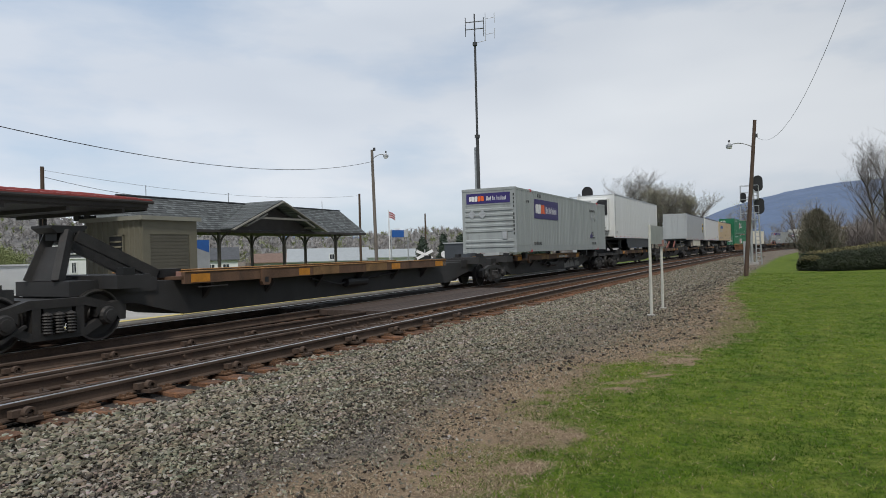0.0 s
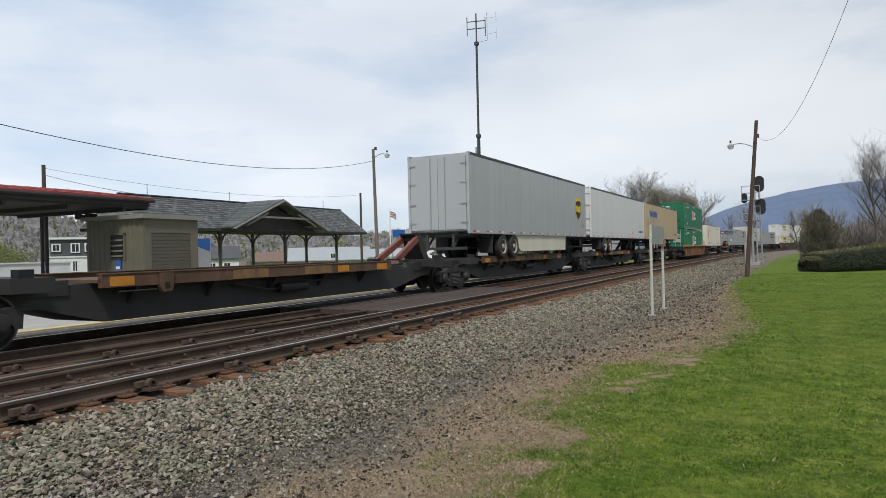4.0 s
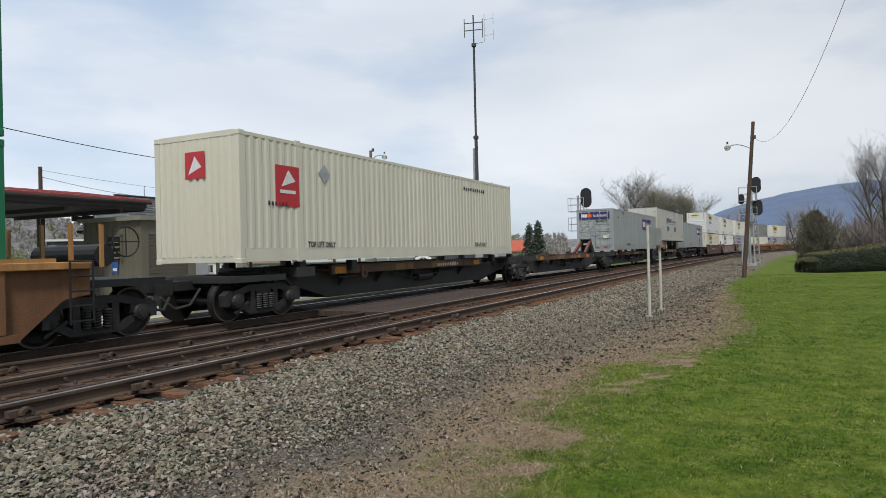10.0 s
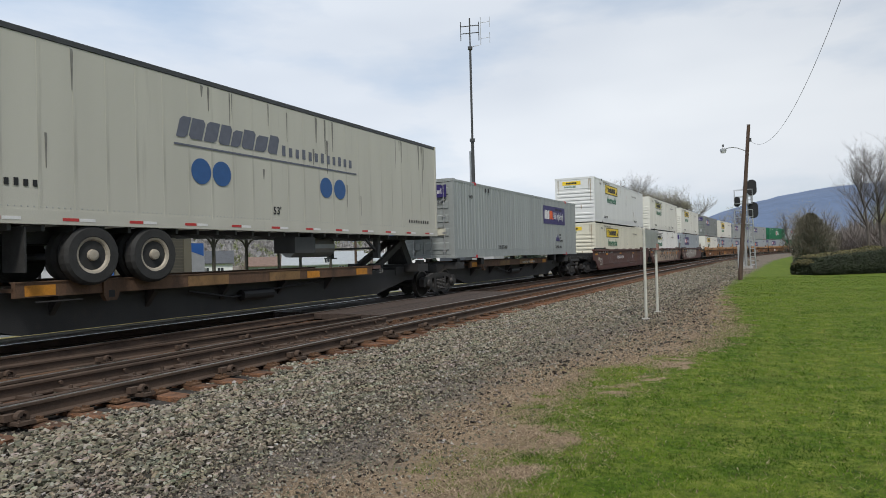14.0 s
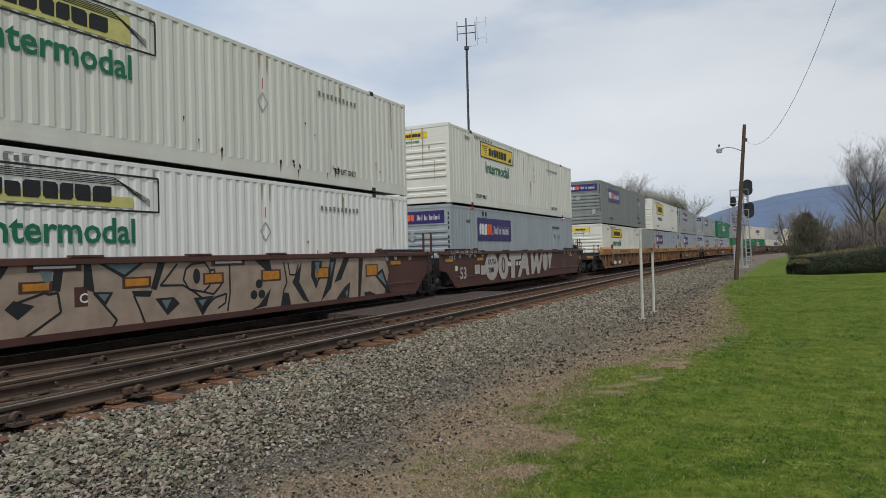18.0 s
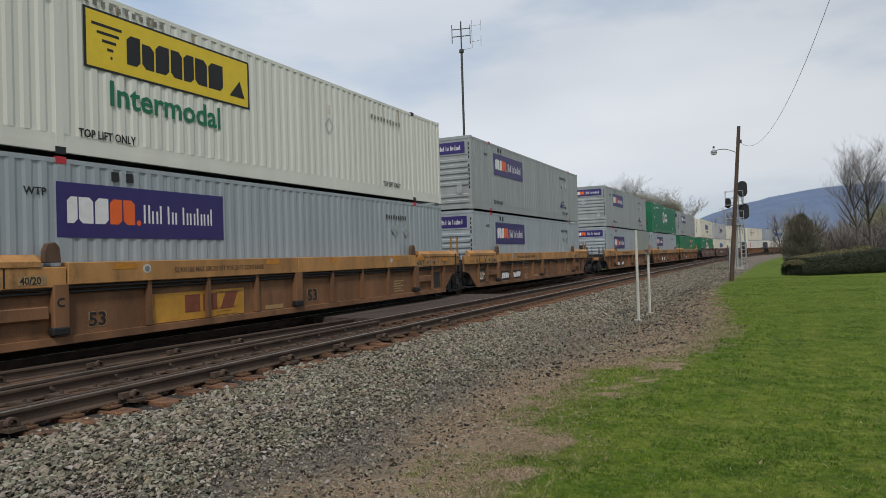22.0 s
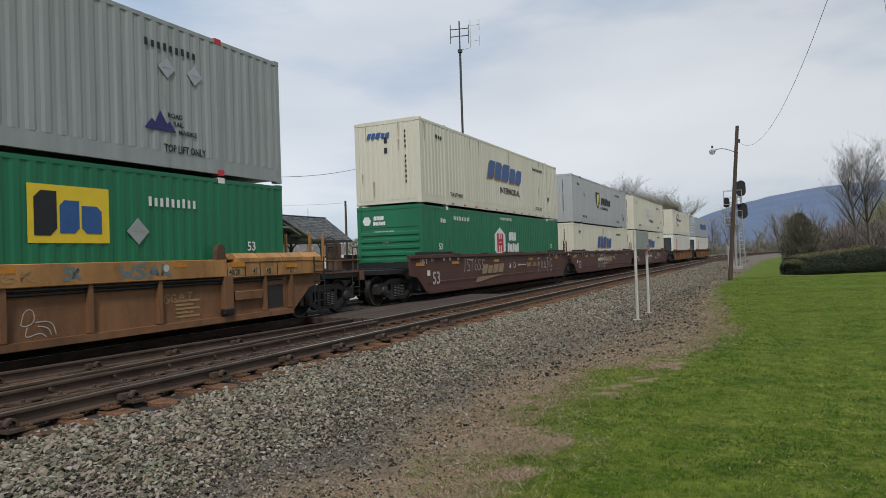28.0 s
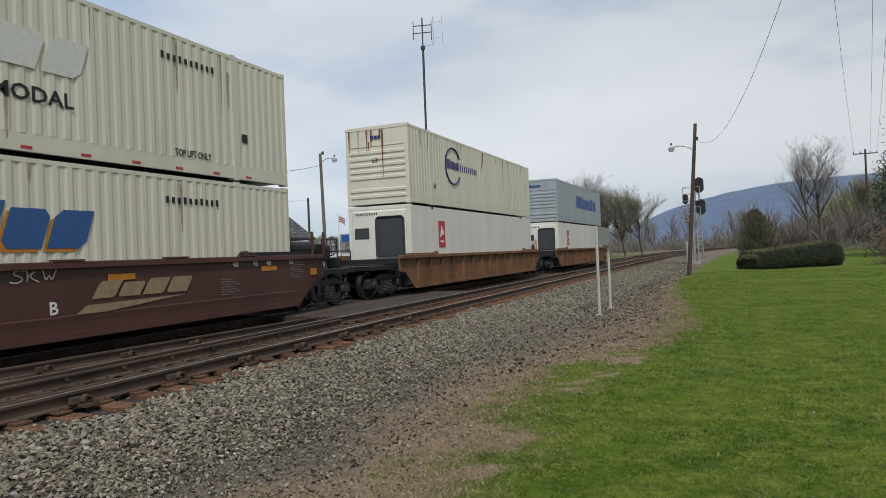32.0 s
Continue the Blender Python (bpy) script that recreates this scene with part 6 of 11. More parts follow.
def well_car(label, paint, s0, s1, sf, sr, style, front_truck=True, rear_truck=False, lead=False, tail=False, seed=0, tags=False, art="a"):
    """A well car platform for containers from sf to sr, trucks at s0 and s1; origin at the containers' middle."""
    s = (sf + sr) / 2
    c = thing("well_car", label, "rail car", group="cars of the train")
    y0, y1 = s0 - s, s1 - s
    a, b = -HALF - 0.25, HALF + 0.25
    side = M["rust_side"] if style != "smooth" else M[paint]
    top = M[paint]
    ztop = {"ttx": 1.52, "many": 1.40, "smooth": 1.52}[style]
    for x in (-1, 1):
        xs = sorted((x * 1.40, x * 1.46)) if style == "smooth" else sorted((x * 1.36, x * 1.405))
        pts = [(a + 0.15, 0.24), (b - 0.15, 0.24), (b + 0.55, 0.80), (b + 1.0, 0.86), (b + 1.0, ztop - 0.06), (a - 1.0, ztop - 0.06), (a - 1.0, 0.86), (a - 0.55, 0.80)]
        wall = part("side_wall", slab(bmesh.new(), pts, "x", *xs), side, c)
        part("bottom_sill", box(bmesh.new(), *sorted((x * 1.36, x * 1.50)), a + 0.2, b - 0.2, 0.22, 0.34), side, c)
        z0 = ztop - (0.36 if style == "ttx" else 0.12)
        runs = ((a - 1.0, 2.19 - HALF), (2.21 - HALF, 8.03 - HALF), (8.06 - HALF, 14.02 - HALF), (14.05 - HALF, b + 1.0)) if style == "ttx" else ((a - 1.0, b + 1.0),)
        for i, (c0, c1) in enumerate(runs):
            end = len(runs) > 1 and i in (0, 3)
            part("top_chord", box(bmesh.new(), *sorted((x * 1.34, x * (1.515 if end else 1.53))), c0, c1, z0 - (0.03 if end else 0), ztop - (0.07 if end else 0)), top, c, bevel=0.012)
        if style != "smooth":
            us = (0.0, 0.92, 2.09, 3.8, 5.23, 6.65, 8.07, 9.5, 10.92, 12.34, 14.06, 15.23, 16.14) if style == "ttx" else [0.13 + i * 1.13 for i in range(15)]
            for u in us:
                big = min(abs(u - q) for q in (2.09, 8.07, 14.06)) < 0.1 and style == "ttx"
                w = 0.26 if big else 0.085
                part("rib", box(bmesh.new(), *sorted((x * 1.40, x * (1.535 if big else 1.50))), u - HALF - w / 2, u - HALF + w / 2, 0.46 if big else 0.36, z0 + 0.02), side, wall, bevel=0.012 if big else 0)
                if big:
                    part("post_foot", box(bmesh.new(), *sorted((x * 1.42, x * 1.56)), u - HALF - 0.17, u - HALF + 0.12, 0.37, 0.5), M["black_steel"], wall, "sooty casting at the foot of a post", bevel=0.02)
        # raised guides at the ends of the well
        for g0, g1 in ((a - 0.4, a + 2.3), (b - 2.3, b + 0.4)):
            part("end_guide", box(bmesh.new(), *sorted((x * 1.33, x * 1.45)), g0, g1, ztop + 0.001, ztop + 0.09 if style == "smooth" else ztop + 0.06), M["black_steel"] if style == "smooth" else top, c)
            for gy in (g1 - 0.12 if g0 < 0 else g0 + 0.12,):
                part("guide_end", slab(bmesh.new(), [(gy - 0.1, ztop), (gy + 0.1, ztop), (gy + 0.06, ztop + 0.12), (gy - 0.06, ztop + 0.12)], "x", *sorted((x * 1.33, x * 1.451))), top, c)
    part("well_floor", box(bmesh.new(), -1.38, 1.38, a + 0.3, b - 0.3, 0.26, 0.345), M["black_steel"], c)
    for y, d in ((a - 0.2, -1), (b + 0.2, 1)):
        yy = sorted((y, y0 + 0.2)) if d < 0 else sorted((y, y1 - 0.2))
        bm = bmesh.new()
        if yy[1] - yy[0] > 0.1:
            box(bm, -0.9, 0.9, yy[0], yy[1], 0.86, 1.12)
        box(bm, -1.38, 1.38, *sorted((y, y + d * 0.12)), 0.35, 1.3)
        part("end_bulkhead", bm, M["black_steel"], c)
    # ladders and hand rails at the ends
    for y in (b + 0.75,):
        platform_rail(c, top, y, ztop)
        for x in (-1, 1):
            bm = bmesh.new()
            for q in (-0.2, 0.2):
                rod(bm, (x * 1.56, y + q, 0.4), (x * 1.56, y + q, ztop + 0.02), 0.018, 5)
            for k in range(5):
                rod(bm, (x * 1.56, y - 0.2, 0.45 + k * 0.24), (x * 1.56, y + 0.2, 0.45 + k * 0.24), 0.016, 5)
            part("ladder", bm, M["black_steel"], c)
    if front_truck:
        truck_parts(c, s, y0)
    if rear_truck:
        truck_parts(c, s, y1)
    if lead:
        coupler(c, y0 - 1.2, -1)
        part("end_platform", box(bmesh.new(), -1.25, 1.25, y0 - 1.3, y0 + 0.5, 0.95, 1.08), M["black_steel"], c)
        if style == "ttx":
            crossover(c, y0 + 0.4, y0 - 1.3, -1, False)
    if tail:
        coupler(c, y1 + 1.2, 1)
        part("end_platform", box(bmesh.new(), -1.25, 1.25, y1 - 0.5, y1 + 1.3, 0.95, 1.08), M["black_steel"], c)
        if style == "ttx":
            crossover(c, y1 - 0.4, y1 + 1.3, 1, True)
        else:
            part("air_tank", rod(bmesh.new(), (-0.9, y1 + 0.3, 1.5), (0.9, y1 + 0.3, 1.5), 0.2, 14), M["black_steel"], c)
            part("brake_wheel", wheel_ring(0.28, 0.03, (0.7, y1 + 0.9, 1.75)), M["black_steel"], c)
        if style == "smooth":
            end_gear(c, y1, b)
    o = 1.474 if style == "smooth" else 1.408
    if style == "ttx":
        ink, pale = M["logo_black"], M["stencil_tan"]
        for u, w, v in ((-0.85, 0.34, 1.24), (0.05, 0.42, 1.2), (3.02, 0.5, 1.385), (6.92, 0.42, 1.385), (9.35, 0.32, 1.385), (12.62, 0.34, 1.385), (14.15, 0.4, 1.36), (15.9, 0.42, 1.3)):
            shapes(c, [rect(u, u + w, v, v + 0.1)], M["orange"], out=1.531, name="marking", label="orange reflective patch")
        letters(c, "52,900 LBS MAX GROSS WT FOR 20 FT CONTAINER", 4.34, 1.29, 0.135, M["stencil_brown"], out=1.532, squeeze=0.8)
        shapes(c, [disc(3.72, 1.38, 0.085, 18)], M["post_paint"], out=1.531, name="sticker", label="round pale clearance sticker")
        shapes(c, [disc(3.72, 1.38, 0.05, 14)], M["grime"], out=1.536, name="sticker_ring")
        shapes(c, [disc(12.45, 1.38, 0.07, 16)], M["post_paint"], out=1.531, name="sticker")
        for u0, u1, v0, n in ((5.45, 6.25, 0.82, 1), (5.5, 6.1, 0.5, 3), (12.75, 13.35, 0.72, 5)):
            for k in range(n):
                shapes(c, [rect(u0, u1 - 0.16 * (k % 2), v0 - k * 0.075, v0 - k * 0.075 + 0.04)], pale, out=o, name="stencil")
        shapes(c, [rect(6.98, 7.6, 0.37, 0.46)], pale, out=o, name="stencil_patch")
        shapes(c, [rect(16.1, 16.28, 0.58, 0.76)], M["logo_white"], out=o, name="sticker")
        shapes(c, [rect(15.2, 15.92, 0.4, 0.92)], M["truck"], out=o, name="data_plate", label="dark grey painted panel")
        shapes(c, [rect(0.1, 0.8, 0.42, 0.94)], M["truck"], out=o, name="data_plate", label="dark grey painted panel")
        for k in range(4):
            shapes(c, [rect(0.18, 0.7 - 0.12 * (k % 2), 0.76 - k * 0.09, 0.8 - k * 0.09)], pale, out=o + 0.005, name="stencil")
        for x in (-1, 1):
            for u0, u1 in ((-0.9, 1.8), (14.3, 17.3)):
                n = 4
                for i in range(n):
                    a0, a1 = u0 + (u1 - u0) * i / n, u0 + (u1 - u0) * (i + 1) / n - 0.03
                    part("guide_block", slab(bmesh.new(), [(x * 1.53, ztop - 0.065), (x * 1.53, ztop + 0.02), (x * 1.38, ztop + 0.13), (x * 1.33, ztop + 0.13), (x * 1.33, ztop - 0.065)][::x], "y", a0 - HALF, a1 - HALF), top, c)
            for u in (1.95, 13.85):
                part("stop_lug", slab(bmesh.new(), [(u - HALF - 0.13, ztop), (u - HALF + 0.15, ztop), (u - HALF + 0.13, ztop + 0.24), (u - HALF + 0.06, ztop + 0.32), (u - HALF - 0.07, ztop + 0.3), (u - HALF - 0.12, ztop + 0.18)], "x", *sorted((x * 1.42, x * 1.53))), M["rust"], c, "rust-brown corner stop", bevel=0.01)
            for z in (z0 - 0.045, z0 - 0.115):
                part("train_line", rod(bmesh.new(), (x * (1.47 if z > z0 - 0.1 else 1.44), -HALF + 0.3, z), (x * (1.47 if z > z0 - 0.1 else 1.44), HALF - 0.3, z), 0.026, 6), M["black_steel"], c)
            for u0, u1 in ((0.98, 1.9), (14.28, 15.12)):
                part("tool_box", box(bmesh.new(), *sorted((x * 1.405, x * 1.50)), u0 - HALF, u1 - HALF, 0.64, 0.84), side, c, "rusty box on the side sheet", bevel=0.015)
        for w, u, q in (("53", -0.3, 16.06), ("48", 0.52, 15.24), ("45", 0.96, 14.8), ("40/20", 1.44, 14.08)):
            wide = 0.42 if len(w) > 2 else 0.22
            for f in (u, q):
                shapes(c, [rect(f - 0.03, f + wide, 1.185, 1.33)], pale, out=1.517, name="number_patch")
                letters(c, w, f, 1.195, 0.16, ink, out=1.522, squeeze=0.9)
        for u in (-0.02, 0.74, 1.2, 14.55, 15.02, 15.6):
            shapes(c, [rect(u, u + 0.025, 1.15, 1.44)], M["black_steel"], out=1.516, name="chord_joint")
        letters(c, "53", 8.48, 0.44, 0.43, pale, out=o + 0.003, squeeze=1.12)
        letters(c, "53", 8.5, 0.455, 0.395, ink, out=o + 0.006, squeeze=1.1)
        letters(c, art[:1].upper(), 2.0, 0.82, 0.2, ink, out=1.537)
        if art != "b":
            letters(c, "125T", 0.1, 0.52, 0.3, M["logo_white"], out=o + 0.006)
        if art == "c":
            shapes(c, [rect(3.86, 6.3, 0.36, 0.9)], M["panel_yellow"], out=o, name="logo_panel", label="dirty yellow logo panel")
            shapes(c, [rect(4.68, 5.06, 0.5, 0.84), rect(5.14, 5.52, 0.5, 0.84), [(5.6, 0.5), (5.95, 0.5), (6.12, 0.84), (5.77, 0.84)]], M["stencil_red"], out=o + 0.005, label="three dark red blocks")
            letters(c, "53", 2.6, 0.44, 0.36, pale, out=o + 0.003, squeeze=1.12)
            letters(c, "53", 2.62, 0.455, 0.325, ink, out=o + 0.006, squeeze=1.1)
        elif art == "cw":
            shapes(c, [*glyphs(4.15, 6.3, 0.44, 0.84, 4, 0.1, 6)], M["logo_white"], out=o + 0.003, label="white block logo")
            loops(c, 0.2, 0.7, 0.72, 0.95, M["graffiti"], 95, o + 0.007, 0.014, 4)
        else:
            for u0, u1 in ((2.5, 3.58), (3.78, 5.02)):
                shapes(c, [rect(u0, u1, 0.38, 0.76)], M["black_steel"], out=o, name="number_board", label="black number board")
            shapes(c, glyphs(2.6, 3.5, 0.45, 0.68, 4, 0.1, 3) + glyphs(3.9, 4.95, 0.45, 0.68, 6, 0.1, 4), M["logo_white"], out=o + 0.005, name="marking")
        if tags == "face":
            spray(c, ([(11.0, 0.5), (11.25, 0.62), (11.3, 0.84), (11.6, 0.86), (11.85, 0.8), (11.9, 0.62), (12.13, 0.5)], [(11.35, 0.72), (11.5, 0.78), (11.5, 0.66), (11.36, 0.66), (11.35, 0.72)], [(11.6, 0.74), (11.74, 0.79), (11.74, 0.66), (11.6, 0.66), (11.6, 0.74)],
                      [(11.28, 0.6), (11.4, 0.42), (11.5, 0.36), (11.52, 0.5), (11.44, 0.56)], [(11.62, 0.56), (11.95, 0.6), (12.05, 0.42)], [(10.91, 0.44), (11.2, 0.38), (11.34, 0.5)], [(11.7, 0.88), (12.0, 0.78), (12.1, 0.66)]), 0.017, M["graffiti"], o + 0.003)
            loops(c, 12.45, 12.8, 0.42, 0.76, M["tag_green"], 96, o + 0.003, 0.06, 2)
            letters(c, "SAVE OUR CHILDREN", 13.4, 1.2, 0.2, M["graffiti"], out=1.536, squeeze=0.86)
        elif tags == "many":
            spray(c, ([(6.75, 0.9), (6.72, 0.66), (6.9, 0.52), (7.05, 0.72), (6.95, 0.9), (6.8, 0.72), (7.0, 0.55), (7.22, 0.58), (7.32, 0.78), (7.2, 0.9), (7.08, 0.76), (7.25, 0.66)], [(6.9, 0.52), (6.92, 0.42), (6.85, 0.3)], [(6.78, 0.9), (7.0, 0.97), (7.3, 0.9)]), 0.022, M["graffiti"], o + 0.003)
            spray(c, ([(9.8, 0.6), (9.86, 0.82), (10.0, 0.82), (10.02, 0.62), (9.86, 0.56), (9.8, 0.6)], [(10.02, 0.62), (10.3, 0.62), (10.36, 0.4)], [(9.9, 0.56), (9.85, 0.38), (10.1, 0.46), (10.2, 0.38)], [(10.06, 0.56), (10.24, 0.52), (10.28, 0.4)]), 0.017, M["graffiti"], o + 0.003)
            loops(c, 3.95, 4.8, 1.22, 1.44, M["tag_green"], 97, 1.534, 0.1, 3)
            loops(c, 10.4, 10.75, 1.24, 1.46, M["graffiti_blue"], 91, 1.534, 0.05, 2)
            loops(c, 11.45, 12.6, 1.22, 1.46, M["graffiti_blue"], 92, 1.534, 0.06, 4)
            loops(c, 8.6, 10.0, 1.24, 1.42, M["stencil_tan"], 98, 1.534, 0.03, 5)
            loops(c, 12.45, 13.2, 0.72, 0.92, M["stencil_tan"], 94, o + 0.003, 0.02, 4)
    elif style == "smooth":
        letters(c, "53", 0.27, 0.52, 0.6, M["graffiti"], out=o, label="large white number")
        letters(c, "125 T", -0.6, 1.22, 0.22, M["logo_white"], out=o)
        for w, u in (("53", 0.2), ("48", 1.1), ("45", 1.6), ("40", 2.3)):
            letters(c, w, u, 1.29, 0.19, M["logo_white"], out=o)
            letters(c, w, 16.0 - u, 1.29, 0.19, M["logo_white"], out=o)
        for u in (-0.9, 1.85, 5.9, 10.4, 14.7):
            shapes(c, [rect(u, u + 0.6, 1.16, 1.27)], M["orange"], out=o, name="marking")
        letters(c, "A" if seed == 4 else "B", {4: 7.75, 6: 9.25}.get(seed, 10.3), 0.66 if seed == 6 else 0.85, 0.3, M["logo_white"], out=o)
        nu = 4.9 if seed == 4 else 0.0
        shapes(c, blocks(5.2 + nu, 5.9 + nu, 0.86, 1.06, 4, gap=0.3) + blocks(6.1 + nu, 7.3 + nu, 0.86, 1.06, 6, gap=0.3), M["graffiti_tan" if nu else "logo_white"], out=o, name="marking")
        shapes(c, [rect(13.3, 13.3 + 0.4 + 0.1 * (i % 3), 1.02 - i * 0.055, 1.034 - i * 0.055) for i in range(7)], M["grime"], out=o, name="marking")
        # folded lower edge and clips along the top
        for x in (-1, 1):
            part("lower_fold", slab(bmesh.new(), [(x * 1.461, 0.62), (x * 1.47, 0.6), (x * 1.44, 0.26), (x * 1.41, 0.26)][::x], "y", a + 0.2, b - 0.2), top, c)
            for u in (2.2, 4.9, 7.3, 9.6, 12.0, 14.2):
                part("edge_clip", box(bmesh.new(), *sorted((x * 1.44, x * 1.54)), u - HALF - 0.3, u - HALF + 0.3, ztop + 0.001, ztop + 0.035), top, c)
        shapes(c, [rect(-0.12, 0.1, 0.82, 1.0)], M["cream_box"], out=o, name="sticker", label="pale inspection sticker")
        shapes(c, [rect(3.2 + i * 0.16, 3.3 + i * 0.16, 1.28, 1.33) for i in range(4)], M["logo_white"], out=o, name="marking")
        g = o + 0.006
        if seed == 1:
            spray(c, ([(8.35, 1.11), (8.48, 1.41), (8.8, 1.53), (8.7, 1.23), (8.52, 1.06), (8.78, 0.83), (8.6, 0.62), (8.38, 0.73)], [(8.89, 1.49), (8.79, 1.05), (8.97, 0.68), (9.27, 1.3), (9.58, 1.46), (9.37, 1.02), (9.21, 0.57)],
                      [(9.63, 1.38), (9.85, 1.47), (10.01, 1.27), (9.84, 0.8), (9.99, 0.49), (10.23, 0.87), (10.36, 1.46)], [(10.36, 1.46), (10.73, 1.5), (11.11, 1.24), (10.71, 0.89), (10.47, 0.85), (10.9, 0.57), (11.15, 0.33)],
                      [(8.34, 0.6), (8.69, 0.66), (9.46, 0.45), (10.96, 0.51)], [(10.54, 1.31), (10.72, 1.1)], [(10.72, 1.3), (10.53, 1.1)], [(9.52, 1.05), (9.73, 0.85)], [(9.73, 1.07), (9.55, 0.84)],
                      [(11.22, 0.54), (11.36, 0.42), (11.22, 0.36), (11.49, 0.38), (11.57, 0.51), (11.71, 0.34), (11.86, 0.52)]), 0.032, M["grime"], g)
            spray(c, ([(11.39, 0.63), (11.38, 1.23), (11.66, 1.35), (12.18, 1.26), (12.21, 0.86), (11.93, 0.59), (11.47, 0.66)], [(11.5, 1.1), (12.1, 1.0)], [(11.6, 0.75), (11.75, 1.25)], [(11.9, 1.25), (12.0, 0.7)]), 0.06, M["tag_orange"], g, "faded orange spray-paint tag")
            loops(c, 2.4, 6.8, 0.5, 1.3, M["grime"], 65, g, 0.026, 6)
        elif seed == 2:
            shapes(c, [[(1.9, 0.32), (2.2, 1.46), (14.3, 1.46), (14.58, 0.95), (14.3, 0.34)]], M["graffiti_fill"], out=g, name="graffiti", thick=0.002, label="pinkish tan spray-painted panel")
            ink = M["logo_black"]

            def daub(points, material, lift):
                shapes(c, [points], material, out=g + lift, name="graffiti", thick=0.002)

            def line(*points):
                strip = []
                stroke(strip, [Vector(p) for p in points], 0.04)
                shapes(c, strip, ink, out=g + 0.003, name="graffiti", thick=0.002)

            daub([(3.51, 1.44), (3.69, 1.44), (3.55, 1.22), (3.51, 1.2)], ink, 0.003)
            daub([(4.37, 1.43), (4.53, 1.43), (4.45, 0.98), (4.31, 1.01)], ink, 0.003)
            daub([(4.87, 1.43), (4.99, 1.43), (5.05, 0.93), (4.85, 1.01)], ink, 0.003)
            daub([(5.08, 1.44), (6.07, 1.43), (5.61, 1.14)], ink, 0.003)
            daub([(5.04, 0.94), (5.4, 0.92), (5.25, 0.7)], ink, 0.003)
            daub([(5.76, 0.92), (6.21, 0.9), (6.15, 0.79), (5.81, 0.82)], ink, 0.003)
            daub([(6.34, 1.42), (6.51, 1.42), (6.29, 0.9), (6.17, 0.93)], ink, 0.003)
            daub([(6.26, 0.75), (6.68, 0.75), (6.82, 0.62), (6.53, 0.42)], ink, 0.003)
            daub([(7.16, 0.7), (7.7, 0.71), (7.38, 0.33)], ink, 0.003)
            daub([(8.88, 1.41), (9.37, 1.41), (9.48, 1.05), (9.22, 1.18)], ink, 0.003)
            daub([(9.41, 0.77), (9.25, 0.38), (8.74, 0.33), (9.01, 0.42)], ink, 0.003)
            daub([(9.81, 0.65), (10.02, 0.61), (10.09, 0.33), (9.72, 0.33)], ink, 0.003)
            daub([(10.52, 1.33), (10.41, 0.85), (10.8, 0.33), (10.55, 0.42), (10.15, 0.86)], ink, 0.003)
            daub([(10.9, 1.35), (11.32, 1.34), (11.3, 1.02), (11.06, 0.65), (10.87, 0.97)], ink, 0.003)
            daub([(11.67, 1.39), (11.95, 1.39), (11.69, 0.64), (11.25, 0.33), (11.52, 0.8)], ink, 0.003)
            daub([(12.29, 1.41), (12.54, 1.4), (12.14, 0.84), (11.83, 0.77)], ink, 0.003)
            daub([(12.25, 0.61), (12.56, 0.76), (12.47, 0.33), (11.89, 0.33)], ink, 0.003)
            daub([(12.99, 1.38), (13.21, 1.37), (13.03, 0.33), (12.92, 0.33)], ink, 0.003)
            daub([(13.22, 0.43), (13.52, 0.45), (13.87, 0.33), (13.26, 0.33)], ink, 0.003)
            daub([(13.79, 0.88), (14.22, 1.07), (14.66, 0.33), (14.35, 0.46)], ink, 0.003)
            daub([(3.59, 0.77), (3.72, 0.89), (4.04, 0.79), (3.78, 0.6)], ink, 0.003)
            daub([(4.11, 1.32), (4.33, 1.31), (4.28, 1.12), (4.2, 1.15)], M["graffiti_blue"], 0.006)
            daub([(5.23, 1.41), (5.94, 1.4), (5.62, 1.21)], M["graffiti_blue"], 0.006)
            daub([(5.11, 0.9), (5.32, 0.89), (5.23, 0.77)], M["graffiti_blue"], 0.006)
            daub([(6.4, 0.71), (6.62, 0.71), (6.51, 0.54)], M["graffiti_blue"], 0.006)
            daub([(7.28, 0.64), (7.5, 0.66), (7.38, 0.53)], M["graffiti_blue"], 0.006)
            daub([(11.04, 1.31), (11.22, 1.31), (11.11, 0.82)], M["graffiti_blue"], 0.006)
            daub([(13.93, 0.85), (14.18, 0.96), (14.41, 0.56)], M["graffiti_blue"], 0.006)
            daub([(11.69, 1.3), (11.83, 1.3), (11.67, 0.94)], M["graffiti_blue"], 0.006)
            daub([(12.31, 0.49), (12.43, 0.56), (12.39, 0.33)], M["graffiti_blue"], 0.006)
            line((3.76, 0.85), (4.2, 0.98), (4.27, 0.95), (4.41, 0.97), (4.46, 0.66), (4.06, 0.42), (3.89, 0.33))
            line((5.03, 0.93), (5.46, 0.44), (5.38, 0.33))
            line((5.81, 0.83), (5.93, 0.58), (6.03, 0.33))
            line((6.78, 1.37), (6.49, 1.08), (6.38, 0.98), (6.91, 0.96), (7.19, 0.81), (7.4, 0.67))
            line((7.13, 1.36), (7.47, 1.38), (7.6, 1.22), (7.58, 0.92), (7.43, 0.8), (7.06, 0.87), (6.92, 1.06), (6.98, 1.26), (7.13, 1.36))
            line((7.43, 0.8), (7.68, 0.74), (7.89, 0.91), (7.89, 1.05))
            line((7.38, 0.45), (7.72, 0.67), (8.04, 0.73), (8.0, 0.54), (7.8, 0.45))
            line((8.14, 1.35), (8.14, 0.73), (8.06, 0.37))
            line((10.01, 1.32), (10.07, 1.04), (10.28, 1.03), (10.39, 1.28))
            line((9.81, 0.65), (9.96, 0.87), (9.86, 1.33))
